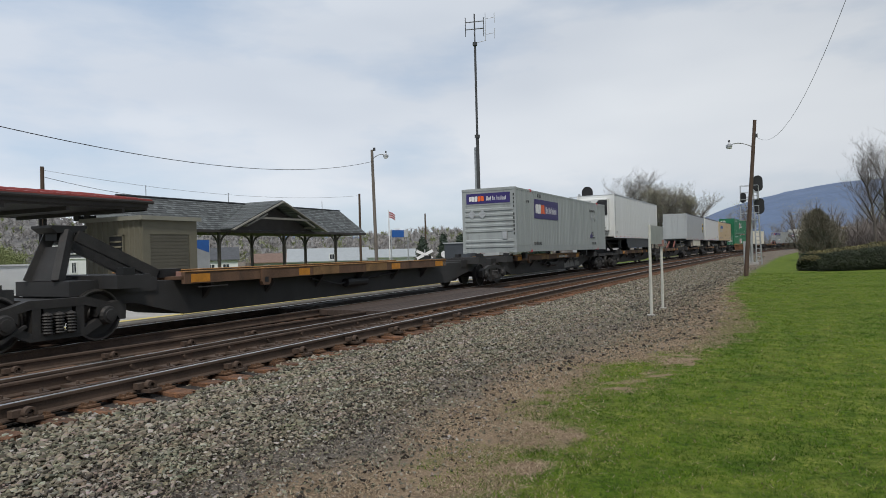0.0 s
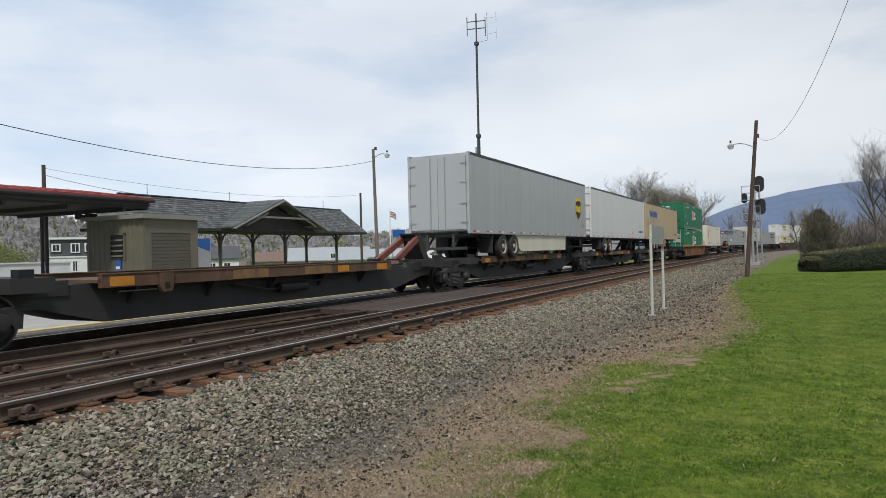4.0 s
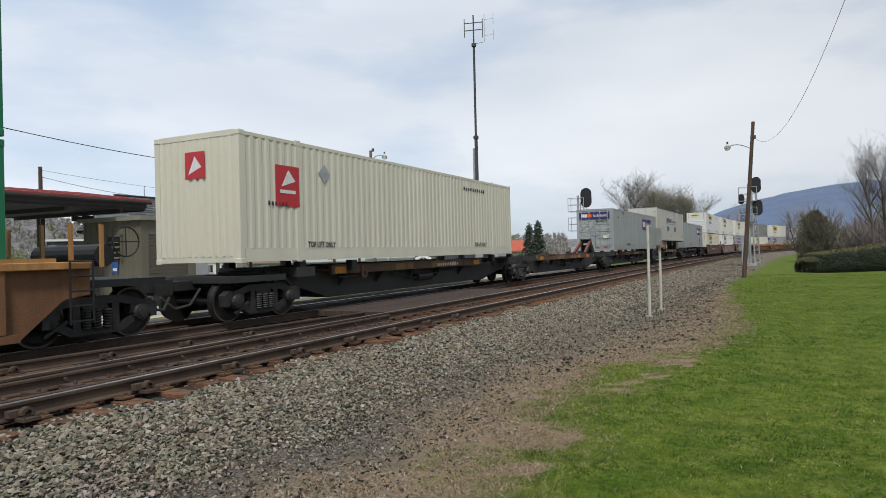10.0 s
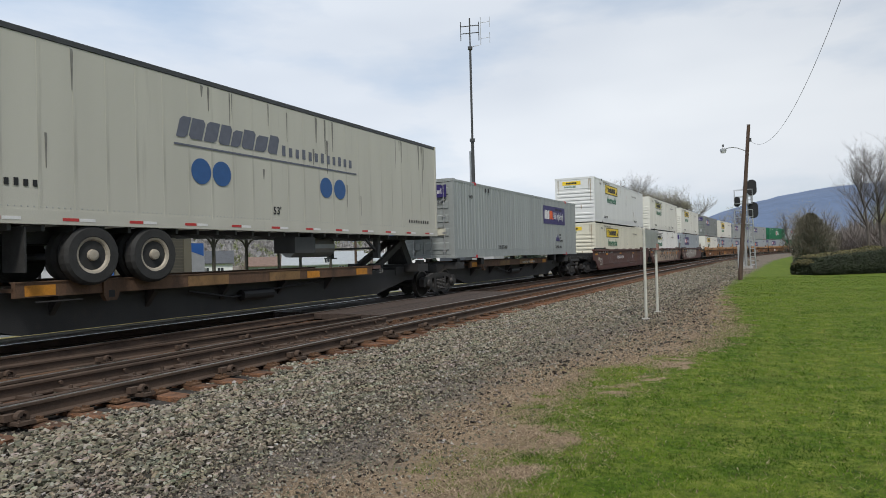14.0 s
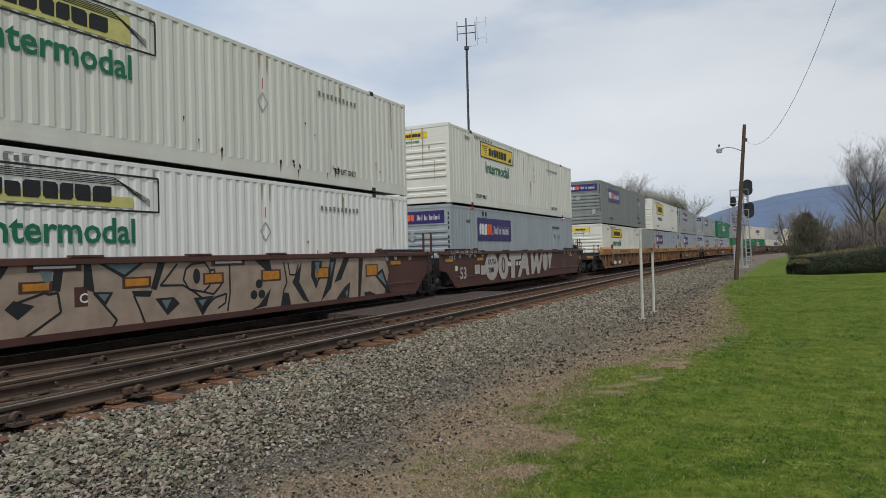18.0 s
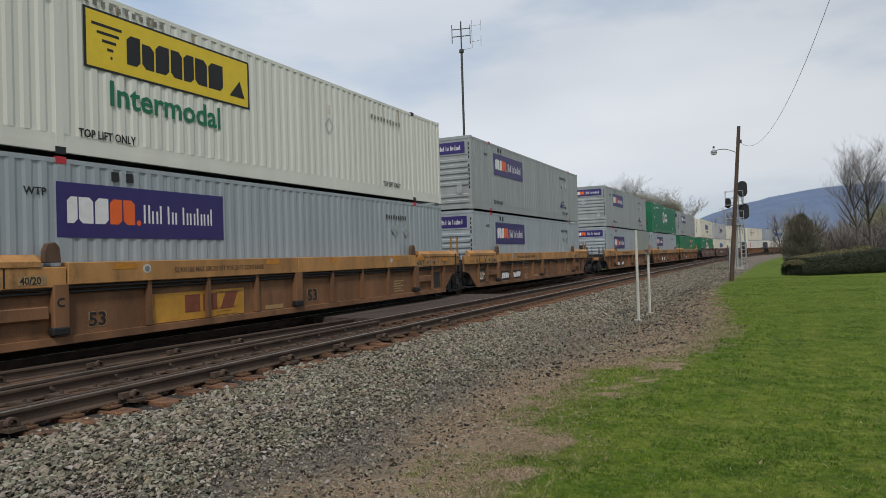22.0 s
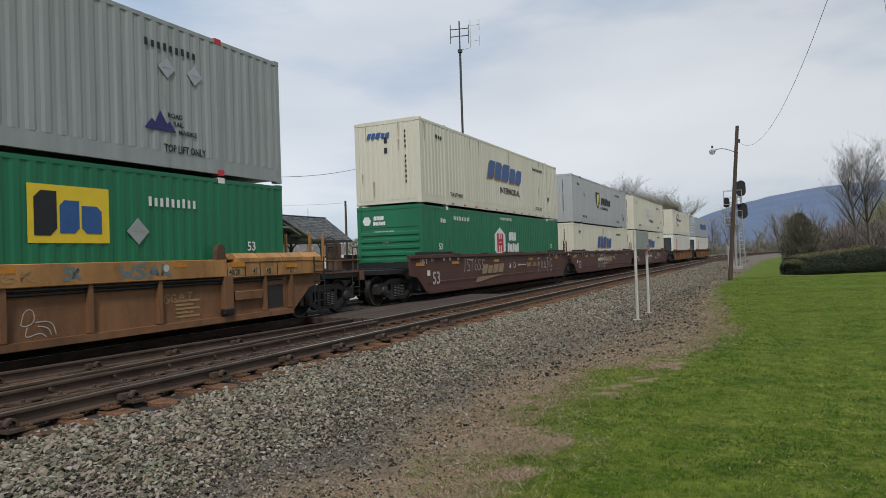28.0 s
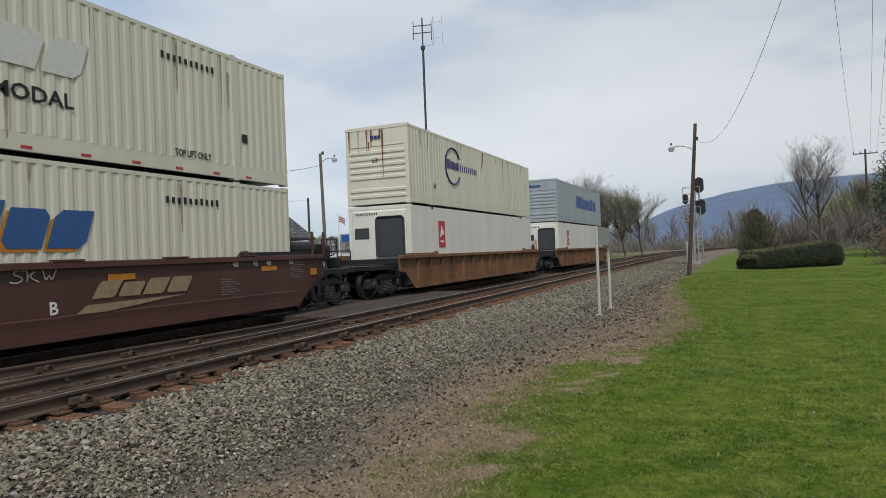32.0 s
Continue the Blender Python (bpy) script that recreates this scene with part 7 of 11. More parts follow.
            line((7.6, 1.22), (7.72, 1.24), (7.73, 0.97))
            daub(disc(7.25, 1.12, 0.09, 14, 0.15), ink, 0.003)
            daub(disc(9.02, 0.88, 0.11, 12, 0.1), ink, 0.003)
            daub(disc(8.85, 0.65, 0.11, 12, 0.1), ink, 0.003)
            daub(disc(9.1, 0.65, 0.11, 12, 0.1), ink, 0.003)
            shapes(c, [rect(3.8, 4.33, 0.98, 1.16)], M["maroon"], out=g + 0.003, name="stencil", thick=0.002)
            shapes(c, [rect(3.86, 4.27, 1.020, 1.130)], M["orange"], out=g + 0.006, name="reflector", thick=0.002, label="orange reflector strip")
            shapes(c, [rect(5.58, 6.18, 0.96, 1.16)], M["maroon"], out=g + 0.003, name="stencil", thick=0.002)
            shapes(c, [rect(5.64, 6.12, 1.00, 1.13)], M["orange"], out=g + 0.006, name="reflector", thick=0.002, label="orange reflector strip")
            shapes(c, [rect(7.41, 7.97, 0.94, 1.17)], M["maroon"], out=g + 0.003, name="stencil", thick=0.002)
            shapes(c, [rect(7.47, 7.91, 0.98, 1.14)], M["orange"], out=g + 0.006, name="reflector", thick=0.002, label="orange reflector strip")
            shapes(c, [rect(9.09, 9.75, 0.92, 1.18)], M["maroon"], out=g + 0.003, name="stencil", thick=0.002)
            shapes(c, [rect(9.15, 9.69, 0.96, 1.15)], M["orange"], out=g + 0.006, name="reflector", thick=0.002, label="orange reflector strip")
            shapes(c, [rect(10.98, 11.63, 0.89, 1.18)], M["maroon"], out=g + 0.003, name="stencil", thick=0.002)
            shapes(c, [rect(11.04, 11.57, 0.93, 1.15)], M["orange"], out=g + 0.006, name="reflector", thick=0.002, label="orange reflector strip")
            shapes(c, [rect(13.32, 13.96, 0.86, 1.2)], M["maroon"], out=g + 0.003, name="stencil", thick=0.002)
            shapes(c, [rect(13.38, 13.90, 0.90, 1.17)], M["orange"], out=g + 0.006, name="reflector", thick=0.002, label="orange reflector strip")
            shapes(c, [rect(3.93, 4.82, 1.3, 1.44)], M["maroon"], out=g + 0.003, name="stencil", thick=0.002)
            shapes(c, [rect(4.03, 4.72, 1.35, 1.39)], M["logo_white"], out=g + 0.006, name="marking", thick=0.002)
            shapes(c, [rect(7.64, 8.59, 1.3, 1.45)], M["maroon"], out=g + 0.003, name="stencil", thick=0.002)
            shapes(c, [rect(7.74, 8.49, 1.35, 1.40)], M["logo_white"], out=g + 0.006, name="marking", thick=0.002)
            shapes(c, [rect(4.69, 4.92, 0.72, 1.04)], M["maroon"], out=g + 0.003, name="stencil", thick=0.002)
            letters(c, "C", 4.77, 0.78, 0.22, M["logo_white"], out=g + 0.006)
            loops(c, 0.4, 1.9, 0.8, 1.3, M["graffiti"], 63, g, 0.02, 4)
        elif seed == 3:
            pale = M["graffiti"]
            fat = [rect(1.6, 2.1, 0.65, 1.0), rect(2.2, 2.65, 0.6, 0.96), disc(3.3, 0.9, 0.68, 28, 0.56), disc(4.6, 0.9, 0.58, 24, 0.6),
                   [(5.5, 0.3), (5.95, 0.3), (6.0, 1.1), (6.8, 1.15), (6.85, 1.46), (5.3, 1.46), (5.3, 1.12), (5.5, 1.1)],
                   [(6.3, 0.34), (6.7, 0.36), (6.95, 0.7), (7.35, 0.7), (7.5, 0.38), (7.9, 0.4), (7.6, 1.44), (7.1, 1.44)],
                   [(8.1, 1.44), (8.45, 1.44), (8.6, 0.9), (8.9, 1.44), (9.2, 1.44), (9.3, 0.8), (9.7, 1.44), (10.0, 1.44), (9.4, 0.4), (9.1, 0.4), (8.9, 0.8), (8.5, 0.4), (8.2, 0.4)],
                   disc(10.3, 0.95, 0.4, 20, 0.45), [(10.9, 0.6), (11.1, 0.6), (11.5, 1.4), (10.8, 1.4)]]
            for k, p in enumerate(fat):
                shapes(c, [p], pale, out=g, name="graffiti", thick=0.002)
            outline(c, [disc(4.6, 0.92, 0.16, 14, 0.3)], M["maroon"], g + 0.003, 0.1)
            letters(c, "OUTA", 2.92, 0.98, 0.3, M["logo_black"], out=g + 0.003)
            letters(c, "TIME", 2.95, 0.66, 0.28, M["logo_black"], out=g + 0.003)
            loops(c, -0.6, 2.2, 1.4, 1.6, pale, 64, g + 0.06, 0.02, 7)
        elif seed == 4:
            loops(c, 2.8, 4.9, 0.86, 1.36, M["graffiti"], 74, g, 0.035, 6)
            loops(c, 11.7, 14.2, 0.5, 1.36, M["graffiti"], 78, g, 0.04, 5)
            shapes(c, glyphs(4.6, 7.0, 0.72, 1.08, 4, 0.2, seed=5), M["graffiti_tan"], out=g - 0.004, label="faded tan logo strokes")
            shapes(c, [[(3.9, 0.42), (4.4, 0.42), (7.0, 0.64), (4.2, 0.6)]], M["graffiti_tan"], out=g - 0.004)
            outline(c, [disc(8.4, 0.98, 0.13, 16)], M["logo_white"], g, 0.02)
            shapes(c, blocks(8.9, 10.0, 0.94, 1.0, 9, gap=0.3), M["logo_white"], out=g - 0.004, name="marking")
        elif seed == 5:
            tag = ([(5.58, 1.22), (5.47, 1.43), (5.25, 1.48), (5.08, 1.24), (5.12, 1.01), (5.51, 1.05), (5.68, 0.91), (5.63, 0.57), (5.28, 0.44), (5.07, 0.54), (5.18, 0.78)],
                   [(5.65, 1.47), (5.73, 1.04), (5.63, 0.42)], [(6.27, 1.42), (5.73, 1.02), (6.18, 0.38)], [(6.31, 1.46), (6.31, 0.82), (6.19, 0.38)],
                   [(5.9, 1.51), (6.22, 1.55), (6.61, 1.51), (6.37, 1.46), (5.97, 1.47), (5.9, 1.51)],
                   [(6.96, 1.21), (6.74, 1.42), (6.47, 1.32), (6.34, 1.01), (6.41, 0.59), (6.67, 0.4), (6.94, 0.45), (7.09, 0.77)], [(6.36, 0.96), (6.95, 0.95)],
                   [(6.99, 1.43), (7.09, 0.82), (6.97, 0.37)], [(6.99, 1.39), (7.67, 1.36)], [(7.55, 1.27), (7.6, 0.86), (7.29, 0.46), (7.27, 0.61)], [(7.27, 0.88), (8.12, 0.87)])
            spray(c, tag, 0.05, M["graffiti"], g)
            loops(c, 2.9, 4.2, 1.12, 1.42, M["graffiti"], 85, g, 0.028, 6)
            shapes(c, glyphs(6.9, 9.4, 0.78, 1.13, 4, 0.2, seed=5), M["graffiti_tan"], out=g - 0.004, label="faded tan logo strokes")
            shapes(c, [[(6.5, 0.6), (7.0, 0.6), (9.3, 0.75), (6.7, 0.72)]], M["graffiti_tan"], out=g - 0.004)
            letters(c, "LD LMT", 9.8, 1.0, 0.1, M["logo_white"], out=o)
        elif seed:
            loops(c, 5.3, 8.1, 0.42, 1.34, M["graffiti"], 70 + seed, g, 0.035, 4)
            loops(c, 2.9, 4.2, 1.12, 1.42, M["graffiti"], 80 + seed, g, 0.028, 6)
            loops(c, 8.6, 9.4, 1.2, 1.42, M["graffiti"], 85 + seed, g, 0.022, 3)
            lu = 10.05
            shapes(c, glyphs(lu, lu + 2.3, 0.86, 1.16, 4, 0.2, seed=5), M["graffiti_tan"], out=g - 0.004, label="faded tan logo strokes")
            shapes(c, [[(lu - 0.3, 0.62), (lu + 0.3, 0.62), (lu + 2.2, 0.8), (lu - 0.1, 0.76)]], M["graffiti_tan"], out=g - 0.004)
    return c, s


# ---- train: the consist ----
SPEED, GAIN = 14.5455, 0.0188  # m/s at the start, and m/s more each second
MOVERS = []  # (thing, place of its car along the train, pose on the car)


def rolled(t):
    return SPEED * t + 0.5 * GAIN * t * t - 0.2 * max(0.0, (t - 31.4) / 0.6) ** 2  # it eases off at the very end


def on_track(d):
    """The pose of a car whose middle is d metres on, standing on the chord of its trucks."""
    ax, ay, _ = along(d - 8)
    bx, by, _ = along(d + 8)
    return Matrix.Translation(((ax + bx) / 2, (ay + by) / 2, 0)) @ Matrix.Rotation(-math.atan2(bx - ax, by - ay), 4, "Z")


def ride(ob, s, y=0.0, z=0.0):
    MOVERS.append((ob, s, Matrix.Translation((0, y, z))))
    ob.matrix_basis = on_track(s) @ MOVERS[-1][2]
    return ob


def on_spine(ob, car_s, sf):
    return ride(ob, car_s, sf + HALF - car_s, 1.273)


def wheels_on_spine(ob, car_s, sf):
    return ride(ob, car_s, sf + HALF - car_s, 1.048)


def stack(car_s, lower, upper):
    ride(lower, car_s, 0, 0.348)
    ride(upper, car_s, 0, 0.348 + H_BOX + 0.045)


DARK_SPINE = "charcoal spine car with rust-brown deck edges"
c, s = spine_car("empty charcoal spine car with a lowered hitch", -10.3, 6.9, hitch="none")
ride(c, s)
c, s = spine_car("empty charcoal spine car, its trailer hitch raised", 6.9, 25.4, hitch="front", boxed="yellow")
ride(c, s)
c, s = spine_car("charcoal spine car with ochre deck edges under a container", 25.4, 42.7, rear_truck=True, hitch="none", boxed="yellow", tail=True, tagged_beam=True)
ride(c, s)
b = container("grey steel container with a purple logo panel", "grey_box", "ribs", "logo_red")
sign_purple(b)
on_spine(b, s, 27.45)
c, s = spine_car("charcoal spine car under a refrigerated trailer", 46.9, 63.4, hitch="up", lead=True, reefer=True)
ride(c, s)
b = trailer("white refrigerated road trailer with a black grille", "white_clean", doors_lead=False, skirt="skirt", reefer=True)
wheels_on_spine(b, s, 46.3)
c, s = spine_car("empty charcoal spine car with a rusty hitch", 63.4, 80.0, hitch="red")
ride(c, s)
c, s = spine_car(DARK_SPINE, 80.0, 97.35, hitch="up")
ride(c, s)
b = trailer("silver-grey road trailer with a shield badge", "grey_trailer", skirt="cream_box")
shapes(b, [[(14.05, 3.12), (14.6, 3.2), (15.15, 3.12), (15.15, 2.35), (14.95, 2.1), (14.6, 1.92), (14.25, 2.1), (14.05, 2.35)]], M["yellow"], out=1.292, name="logo_panel", label="gold shield badge")
shapes(b, [[(14.1, 2.9), (14.6, 3.02), (15.1, 2.98), (15.1, 2.37), (14.92, 2.14), (14.6, 1.97), (14.28, 2.14), (14.1, 2.37)]], M["logo_black"], out=1.297)
shapes(b, glyphs(14.17, 15.06, 2.36, 2.74, 3, seed=3), M["yellow"], out=1.302)
letters(b, "53", 15.38, 1.56, 0.2, M["logo_black"], out=1.303)
wheels_on_spine(b, s, 80.86)
c, s = spine_car(DARK_SPINE, 97.35, 114.4, hitch="up")
ride(c, s)
b = trailer("plain white road trailer, rear doors leading", "white_clean")
shapes(b, blocks(13.9, 15.6, 1.45, 1.6, 10, gap=0.35), M["logo_black"], out=1.292, name="marking")
shapes(b, [rect(11.5, 11.85, 1.28, 1.5)], M["yellow"], out=1.292, name="sticker", label="yellow sticker")
shapes(b, [rect(1.75, 2.15, 1.7, 2.2)], M["yellow"], "front", 0.06, "sticker", "yellow warning sticker")
shapes(b, blocks(0.75, 1.5, 2.0, 2.15, 5, gap=0.3) + blocks(0.75, 1.6, 1.75, 1.9, 6, gap=0.3), M["logo_black"], "front", 0.06, "marking")
wheels_on_spine(b, s, 98.25)
c, s = spine_car(DARK_SPINE, 114.4, 130.7, rear_truck=True, hitch="up", tail=True)
ride(c, s)
b = trailer("faded tan road trailer with blue lettering blocks", "tan_trailer", tank=True)
shapes(b, glyphs(1.85, 5.0, 2.88, 3.42, 6, seed=14), M["logo_blue"], out=1.292, label="blue logo strokes")
shapes(b, [rect(1.85, 5.05, 2.74, 2.76)] + blocks(1.9, 5.0, 2.42, 2.64, 7, gap=0.45), M["grey_trailer"], out=1.292)
bm = bmesh.new()
for k in (0.12, 0.24, 0.36):
    q = [(1.2 + k * math.cos(i * math.tau / 24), 2.88 + 0.52 * math.sin(i * math.tau / 24)) for i in range(24)]
    for i in range(24):
        rod(bm, (1.293, q[i][0] - HALF, q[i][1]), (1.293, q[(i + 1) % 24][0] - HALF, q[(i + 1) % 24][1]), 0.012, 4)
for k in (-0.3, 0, 0.3):
    rod(bm, (1.293, 0.86 - HALF, 2.88 + k), (1.293, 1.54 - HALF, 2.88 + k), 0.012, 4)
part("logo", bm, M["grey_trailer"], b, "grey globe outline")
shapes(b, blocks(0.85, 4.0, 1.36, 1.48, 20, gap=0.35), M["logo_blue"], out=1.292, name="marking")
shapes(b, [[(7.15, 1.9), (7.38, 1.6), (7.6, 1.9), (7.38, 2.2)], [(7.75, 1.9), (7.98, 1.6), (8.2, 1.9), (7.98, 2.2)]], M["graffiti_tan"], out=1.292, name="placard_holder")
shapes(b, blocks(14.0, 15.6, 1.42, 1.58, 10, gap=0.35), M["logo_blue"], out=1.292, name="marking")
shapes(b, glyphs(0.3, 1.2, 3.2, 3.45, 4, seed=14), M["logo_blue"], "front", 0.06)
shapes(b, [rect(0.8, 1.3, 1.95, 2.35)], M["yellow"], "front", 0.06, "sticker", "yellow warning sticker")
stains(b, 6, 22, base=1.3, top=3.9, out=1.2895, material="tan_stain", front=False)
wheels_on_spine(b, s, 115.3)
c, s = well_car("rusty brown well car with ribbed sides", "ochre", 134.8, 154.0, 136.25, 152.4, "many", True, True, True, True)
ride(c, s)
lo = container("green steel container, doors leading", "green_box", "doors", "logo_white", True)
sign_hex(lo, "doors")
up = container("green steel container with a white hexagon logo", "green_box", "ribs", "logo_white", True)
sign_hex(up)
stack(s, lo, up)
c, s = spine_car(DARK_SPINE + " under a cream container", 158.2, 175.1, hitch="none", lead=True)
ride(c, s)
b = container("plain cream steel container with small red logos", "cream_box", "vert")
shapes(b, [rect(1.15, 2.0, 1.3, 2.25)], M["logo_red"], name="logo_panel", label="red logo square")
shapes(b, [rect(1.3, 1.85, 1.6, 1.68), [(1.35, 1.75), (1.85, 1.9), (1.6, 2.15)]], M["logo_white"], out=1.299)
shapes(b, [rect(1.0, 1.6, 1.9, 2.5)], M["logo_red"], "front", 0.034, "logo_panel", "red logo square")
shapes(b, [[(1.1, 2.0), (1.5, 2.15), (1.3, 2.4)]], M["logo_white"], "front", 0.039)
letters(b, "TOP LIFT ONLY", 2.3, 0.34, 0.2, M["logo_black"], squeeze=0.8)
letters(b, "TOP LIFT ONLY", 12.3, 0.34, 0.2, M["logo_black"], squeeze=0.8)
diamond(b, 3.0, 2.2, 0.24)
shapes(b, blocks(11.4, 13.4, 2.4, 2.52, 10, gap=0.35) + blocks(0.9, 1.6, 1.3, 1.4, 6), M["logo_black"], name="marking")
on_spine(b, s, 157.25)
c, s = spine_car("empty charcoal spine car with a folded red hitch", 175.1, 191.6, hitch="red")
ride(c, s)
c, s = spine_car(DARK_SPINE + " under a container", 191.6, 209.2, hitch="none")
ride(c, s)
b = container("grey steel container, doors and red tape leading", "grey_box", "doors")
sign_purple(b, 10.04, True, 12.2, True)
shapes(b, [rect(0.25 + i * 0.55, 0.43 + i * 0.55, 0.2, 0.27) for i in range(4)], M["tape_red"], "front", 0.03, "reflective_strip")
stains(b, 7, 5, material="grime")
on_spine(b, s, 192.77)
c, s = spine_car(DARK_SPINE, 209.2, 226.4, hitch="up")
ride(c, s)
b = trailer("stained white road trailer with blue discs", "stain_trailer", tank=True)
shapes(b, glyphs(5.1, 8.05, 2.78, 3.2, 8, 0.12, seed=21), M["logo_slate"], out=1.292, label="dark slate logo strokes")
shapes(b, blocks(8.2, 11.2, 2.78, 3.02, 12, gap=0.45) + [rect(5.05, 11.3, 2.62, 2.66)], M["logo_slate"], out=1.292)
shapes(b, [disc(5.72, 2.16, 0.26), disc(6.28, 2.16, 0.26), disc(9.9, 2.16, 0.26), disc(10.5, 2.16, 0.26)], M["logo_blue"], out=1.292, label="blue discs")
letters(b, "53'", 7.85, 1.4, 0.24, M["logo_black"], out=1.293)
shapes(b, blocks(0.7, 2.45, 1.58, 1.7, 12, gap=0.35) + blocks(14.2, 15.6, 1.4, 1.5, 9, gap=0.4), M["logo_black"], out=1.292, name="marking")
stains(b, 5, 26, base=1.3, top=3.9, out=1.2895, material="grime", front=False)
wheels_on_spine(b, s, 209.66)
c, s = spine_car(DARK_SPINE + " under a container", 226.4, 243.0, rear_truck=True, hitch="none", tail=True)
ride(c, s)
b = container("grey steel container, doors leading", "grey_box", "doors")
sign_purple(b, 10.3, True, 12.2, True)
on_spine(b, s, 227.17)


def triple(kind, paint, places, labels, loads, seeds=(0, 0, 0)):
    """Three well platforms on shared trucks, with their loads."""
    for i, (sf, sr) in enumerate(places):
        first, last = i == 0, i == 2
        s0 = sf - 1.4 if first else (places[i - 1][1] + sf) / 2
        s1 = sr + 2.0 if last else (sr + places[i + 1][0]) / 2
        car, sc = well_car(labels, paint, s0, s1, sf, sr, kind, True, last, first, last, seeds[i], tags={372.3: "face", 411.2: "many"}.get(sf, ""), art=("b", "c" if sf < 380 else "cw", "a")[i])
        ride(car, sc, {329.7: -0.32, 391.8: -0.17}.get(sf, 0.0))
        stack(sc, *loads[i]())


def purple_box(label="grey steel container with a purple logo panel", paint="grey_box2", u0=2.42, dv=0.0):
    k = container(label, paint, "ribs", "logo_red")
    sign_purple(k, u0, dv=dv)
    return k


def yellow_box(paint="white_box", **at):
    k = container("off-white steel container with a yellow logo panel", paint, "ribs", "logo_black")
    sign_yellow(k, **at)
    stains(k, 100 + len(MOVERS), 9)
    if at.get("worn"):
        pits(k, 40 + len(MOVERS), 15)
    return k


def slant_box(mat_name="logo_blue", label="cream steel container with slanting blue logo", word=False):
    k = container(label, "cream_box", "vert", "logo_black")
    sign_slant(k, mat_name, word)
    stains(k, 200 + len(MOVERS), 10 if word else 5)
    return k


def hex_box():
    k = container("green steel container with a white hexagon logo", "green_box", "ribs", "logo_white")
    sign_hex(k)
    return k


def emp_box():
    k = container("green steel container with a yellow square logo", "green_box", "ribs", "logo_white")
    shapes(k, [rect(10.02, 11.46, 1.5, 2.44)], M["yellow"], out=1.286, name="logo_panel", label="yellow logo square")
    shapes(k, glyphs(10.12, 10.55, 1.62, 2.34, 1, seed=31), M["logo_black"], out=1.2925)
    shapes(k, glyphs(10.55, 11.36, 1.66, 2.2, 2, seed=32), M["logo_blue"], out=1.2925)
    diamond(k, 12.05, 1.72, 0.24)
    shapes(k, blocks(12.3, 13.5, 2.2, 2.38, 9, gap=0.35), M["logo_white"], name="marking")
    letters(k, "53", 14.9, 1.36, 0.28, M["logo_white"])
    return k


def swift_grey():
    k = container("pale grey steel container with a dark shield logo", "swift_grey", "vert", "logo_black")
    sign_slant(k, grey=True)
    return k


triple("smooth", "maroon", ((247.94, 264.0), (267.25, 283.4), (286.55, 302.75)), "maroon well car covered in pale graffiti",
       (lambda: (yellow_box("cream_box"), yellow_box("white_clean")), lambda: (yellow_box("white_bright", worn=0.24), yellow_box(worn=0.55)), lambda: (purple_box(), yellow_box("white_box"))), (1, 2, 3))
triple("ttx", "ochre", ((310.05, 326.2), (329.7, 345.85), (348.65, 364.8)), "ochre and rust-brown well car with ribbed sides",
       (lambda: (yellow_box("white_box", u0=2.6), purple_box("weathered dark grey steel container with a purple logo panel", "grey_dark", 2.0)), lambda: (purple_box(u0=1.88), yellow_box(u0=2.43, wide=4.03, v1=2.6, high=1.05)), lambda: (purple_box(), purple_box(paint="grey_box"))))
triple("ttx", "ochre", ((372.3, 388.45), (391.8, 407.95), (411.2, 427.35)), "ochre and rust-brown well car with ribbed sides",
       (lambda: (purple_box(dv=-0.24), purple_box(paint="grey_box")), lambda: (purple_box(), hex_box()), lambda: (emp_box(), purple_box(paint="grey_box"))))
triple("smooth", "maroon", ((434.55, 450.7), (453.95, 470.1), (473.25, 489.4)), "maroon well car with white numerals",
       (lambda: (hex_box(), slant_box(word=True)), lambda: (slant_box(), swift_grey()), lambda: (slant_box(), slant_box("logo_faded", "cream steel container with a faded pale logo", True))), (4, 5, 6))


def cold_box():
    """A refrigerated container: plain sides, a cooling unit set in the leading end."""
    k = container("cream refrigerated container with a dark cooling grille", "white_box", "plain")
    for s in (-1, 1):
        for y0, y1 in ((-7.94, -6.18), (-6.02, 6.02), (6.18, 7.94)):
            part("side_skin", box(bmesh.new(), *sorted((s * 1.2845, s * 1.2885)), y0, y1, 0.18, 2.785), M["white_box"], k)
    u = part("cooling_unit", box(bmesh.new(), -1.1, 1.1, -8.12, -8.0, 0.5, 2.72), M["white_box"], k, "cream cooling unit", bevel=0.03)
    part("grille", box(bmesh.new(), -0.1, 1.06, -8.15, -8.11, 0.95, 2.5), M["skirt"], u, "dark rounded cooling grille", bevel=0.1)
    part("vent", box(bmesh.new(), -1.0, -0.4, -8.135, -8.11, 1.7, 2.1), M["skirt"], u)
    shapes(k, blocks(0.35, 1.3, 2.56, 2.66, 10, gap=0.3), M["logo_black"], "front", 0.082, "marking")
    shapes(k, [rect(2.5, 3.15, 1.3, 2.35)], M["logo_red"], name="logo_panel", label="red logo panel")
    shapes(k, [rect(2.65, 3.0, 1.5, 1.58), [(2.6, 1.7), (3.05, 1.85), (2.8, 2.2)]], M["logo_white"], out=1.299)
    return k


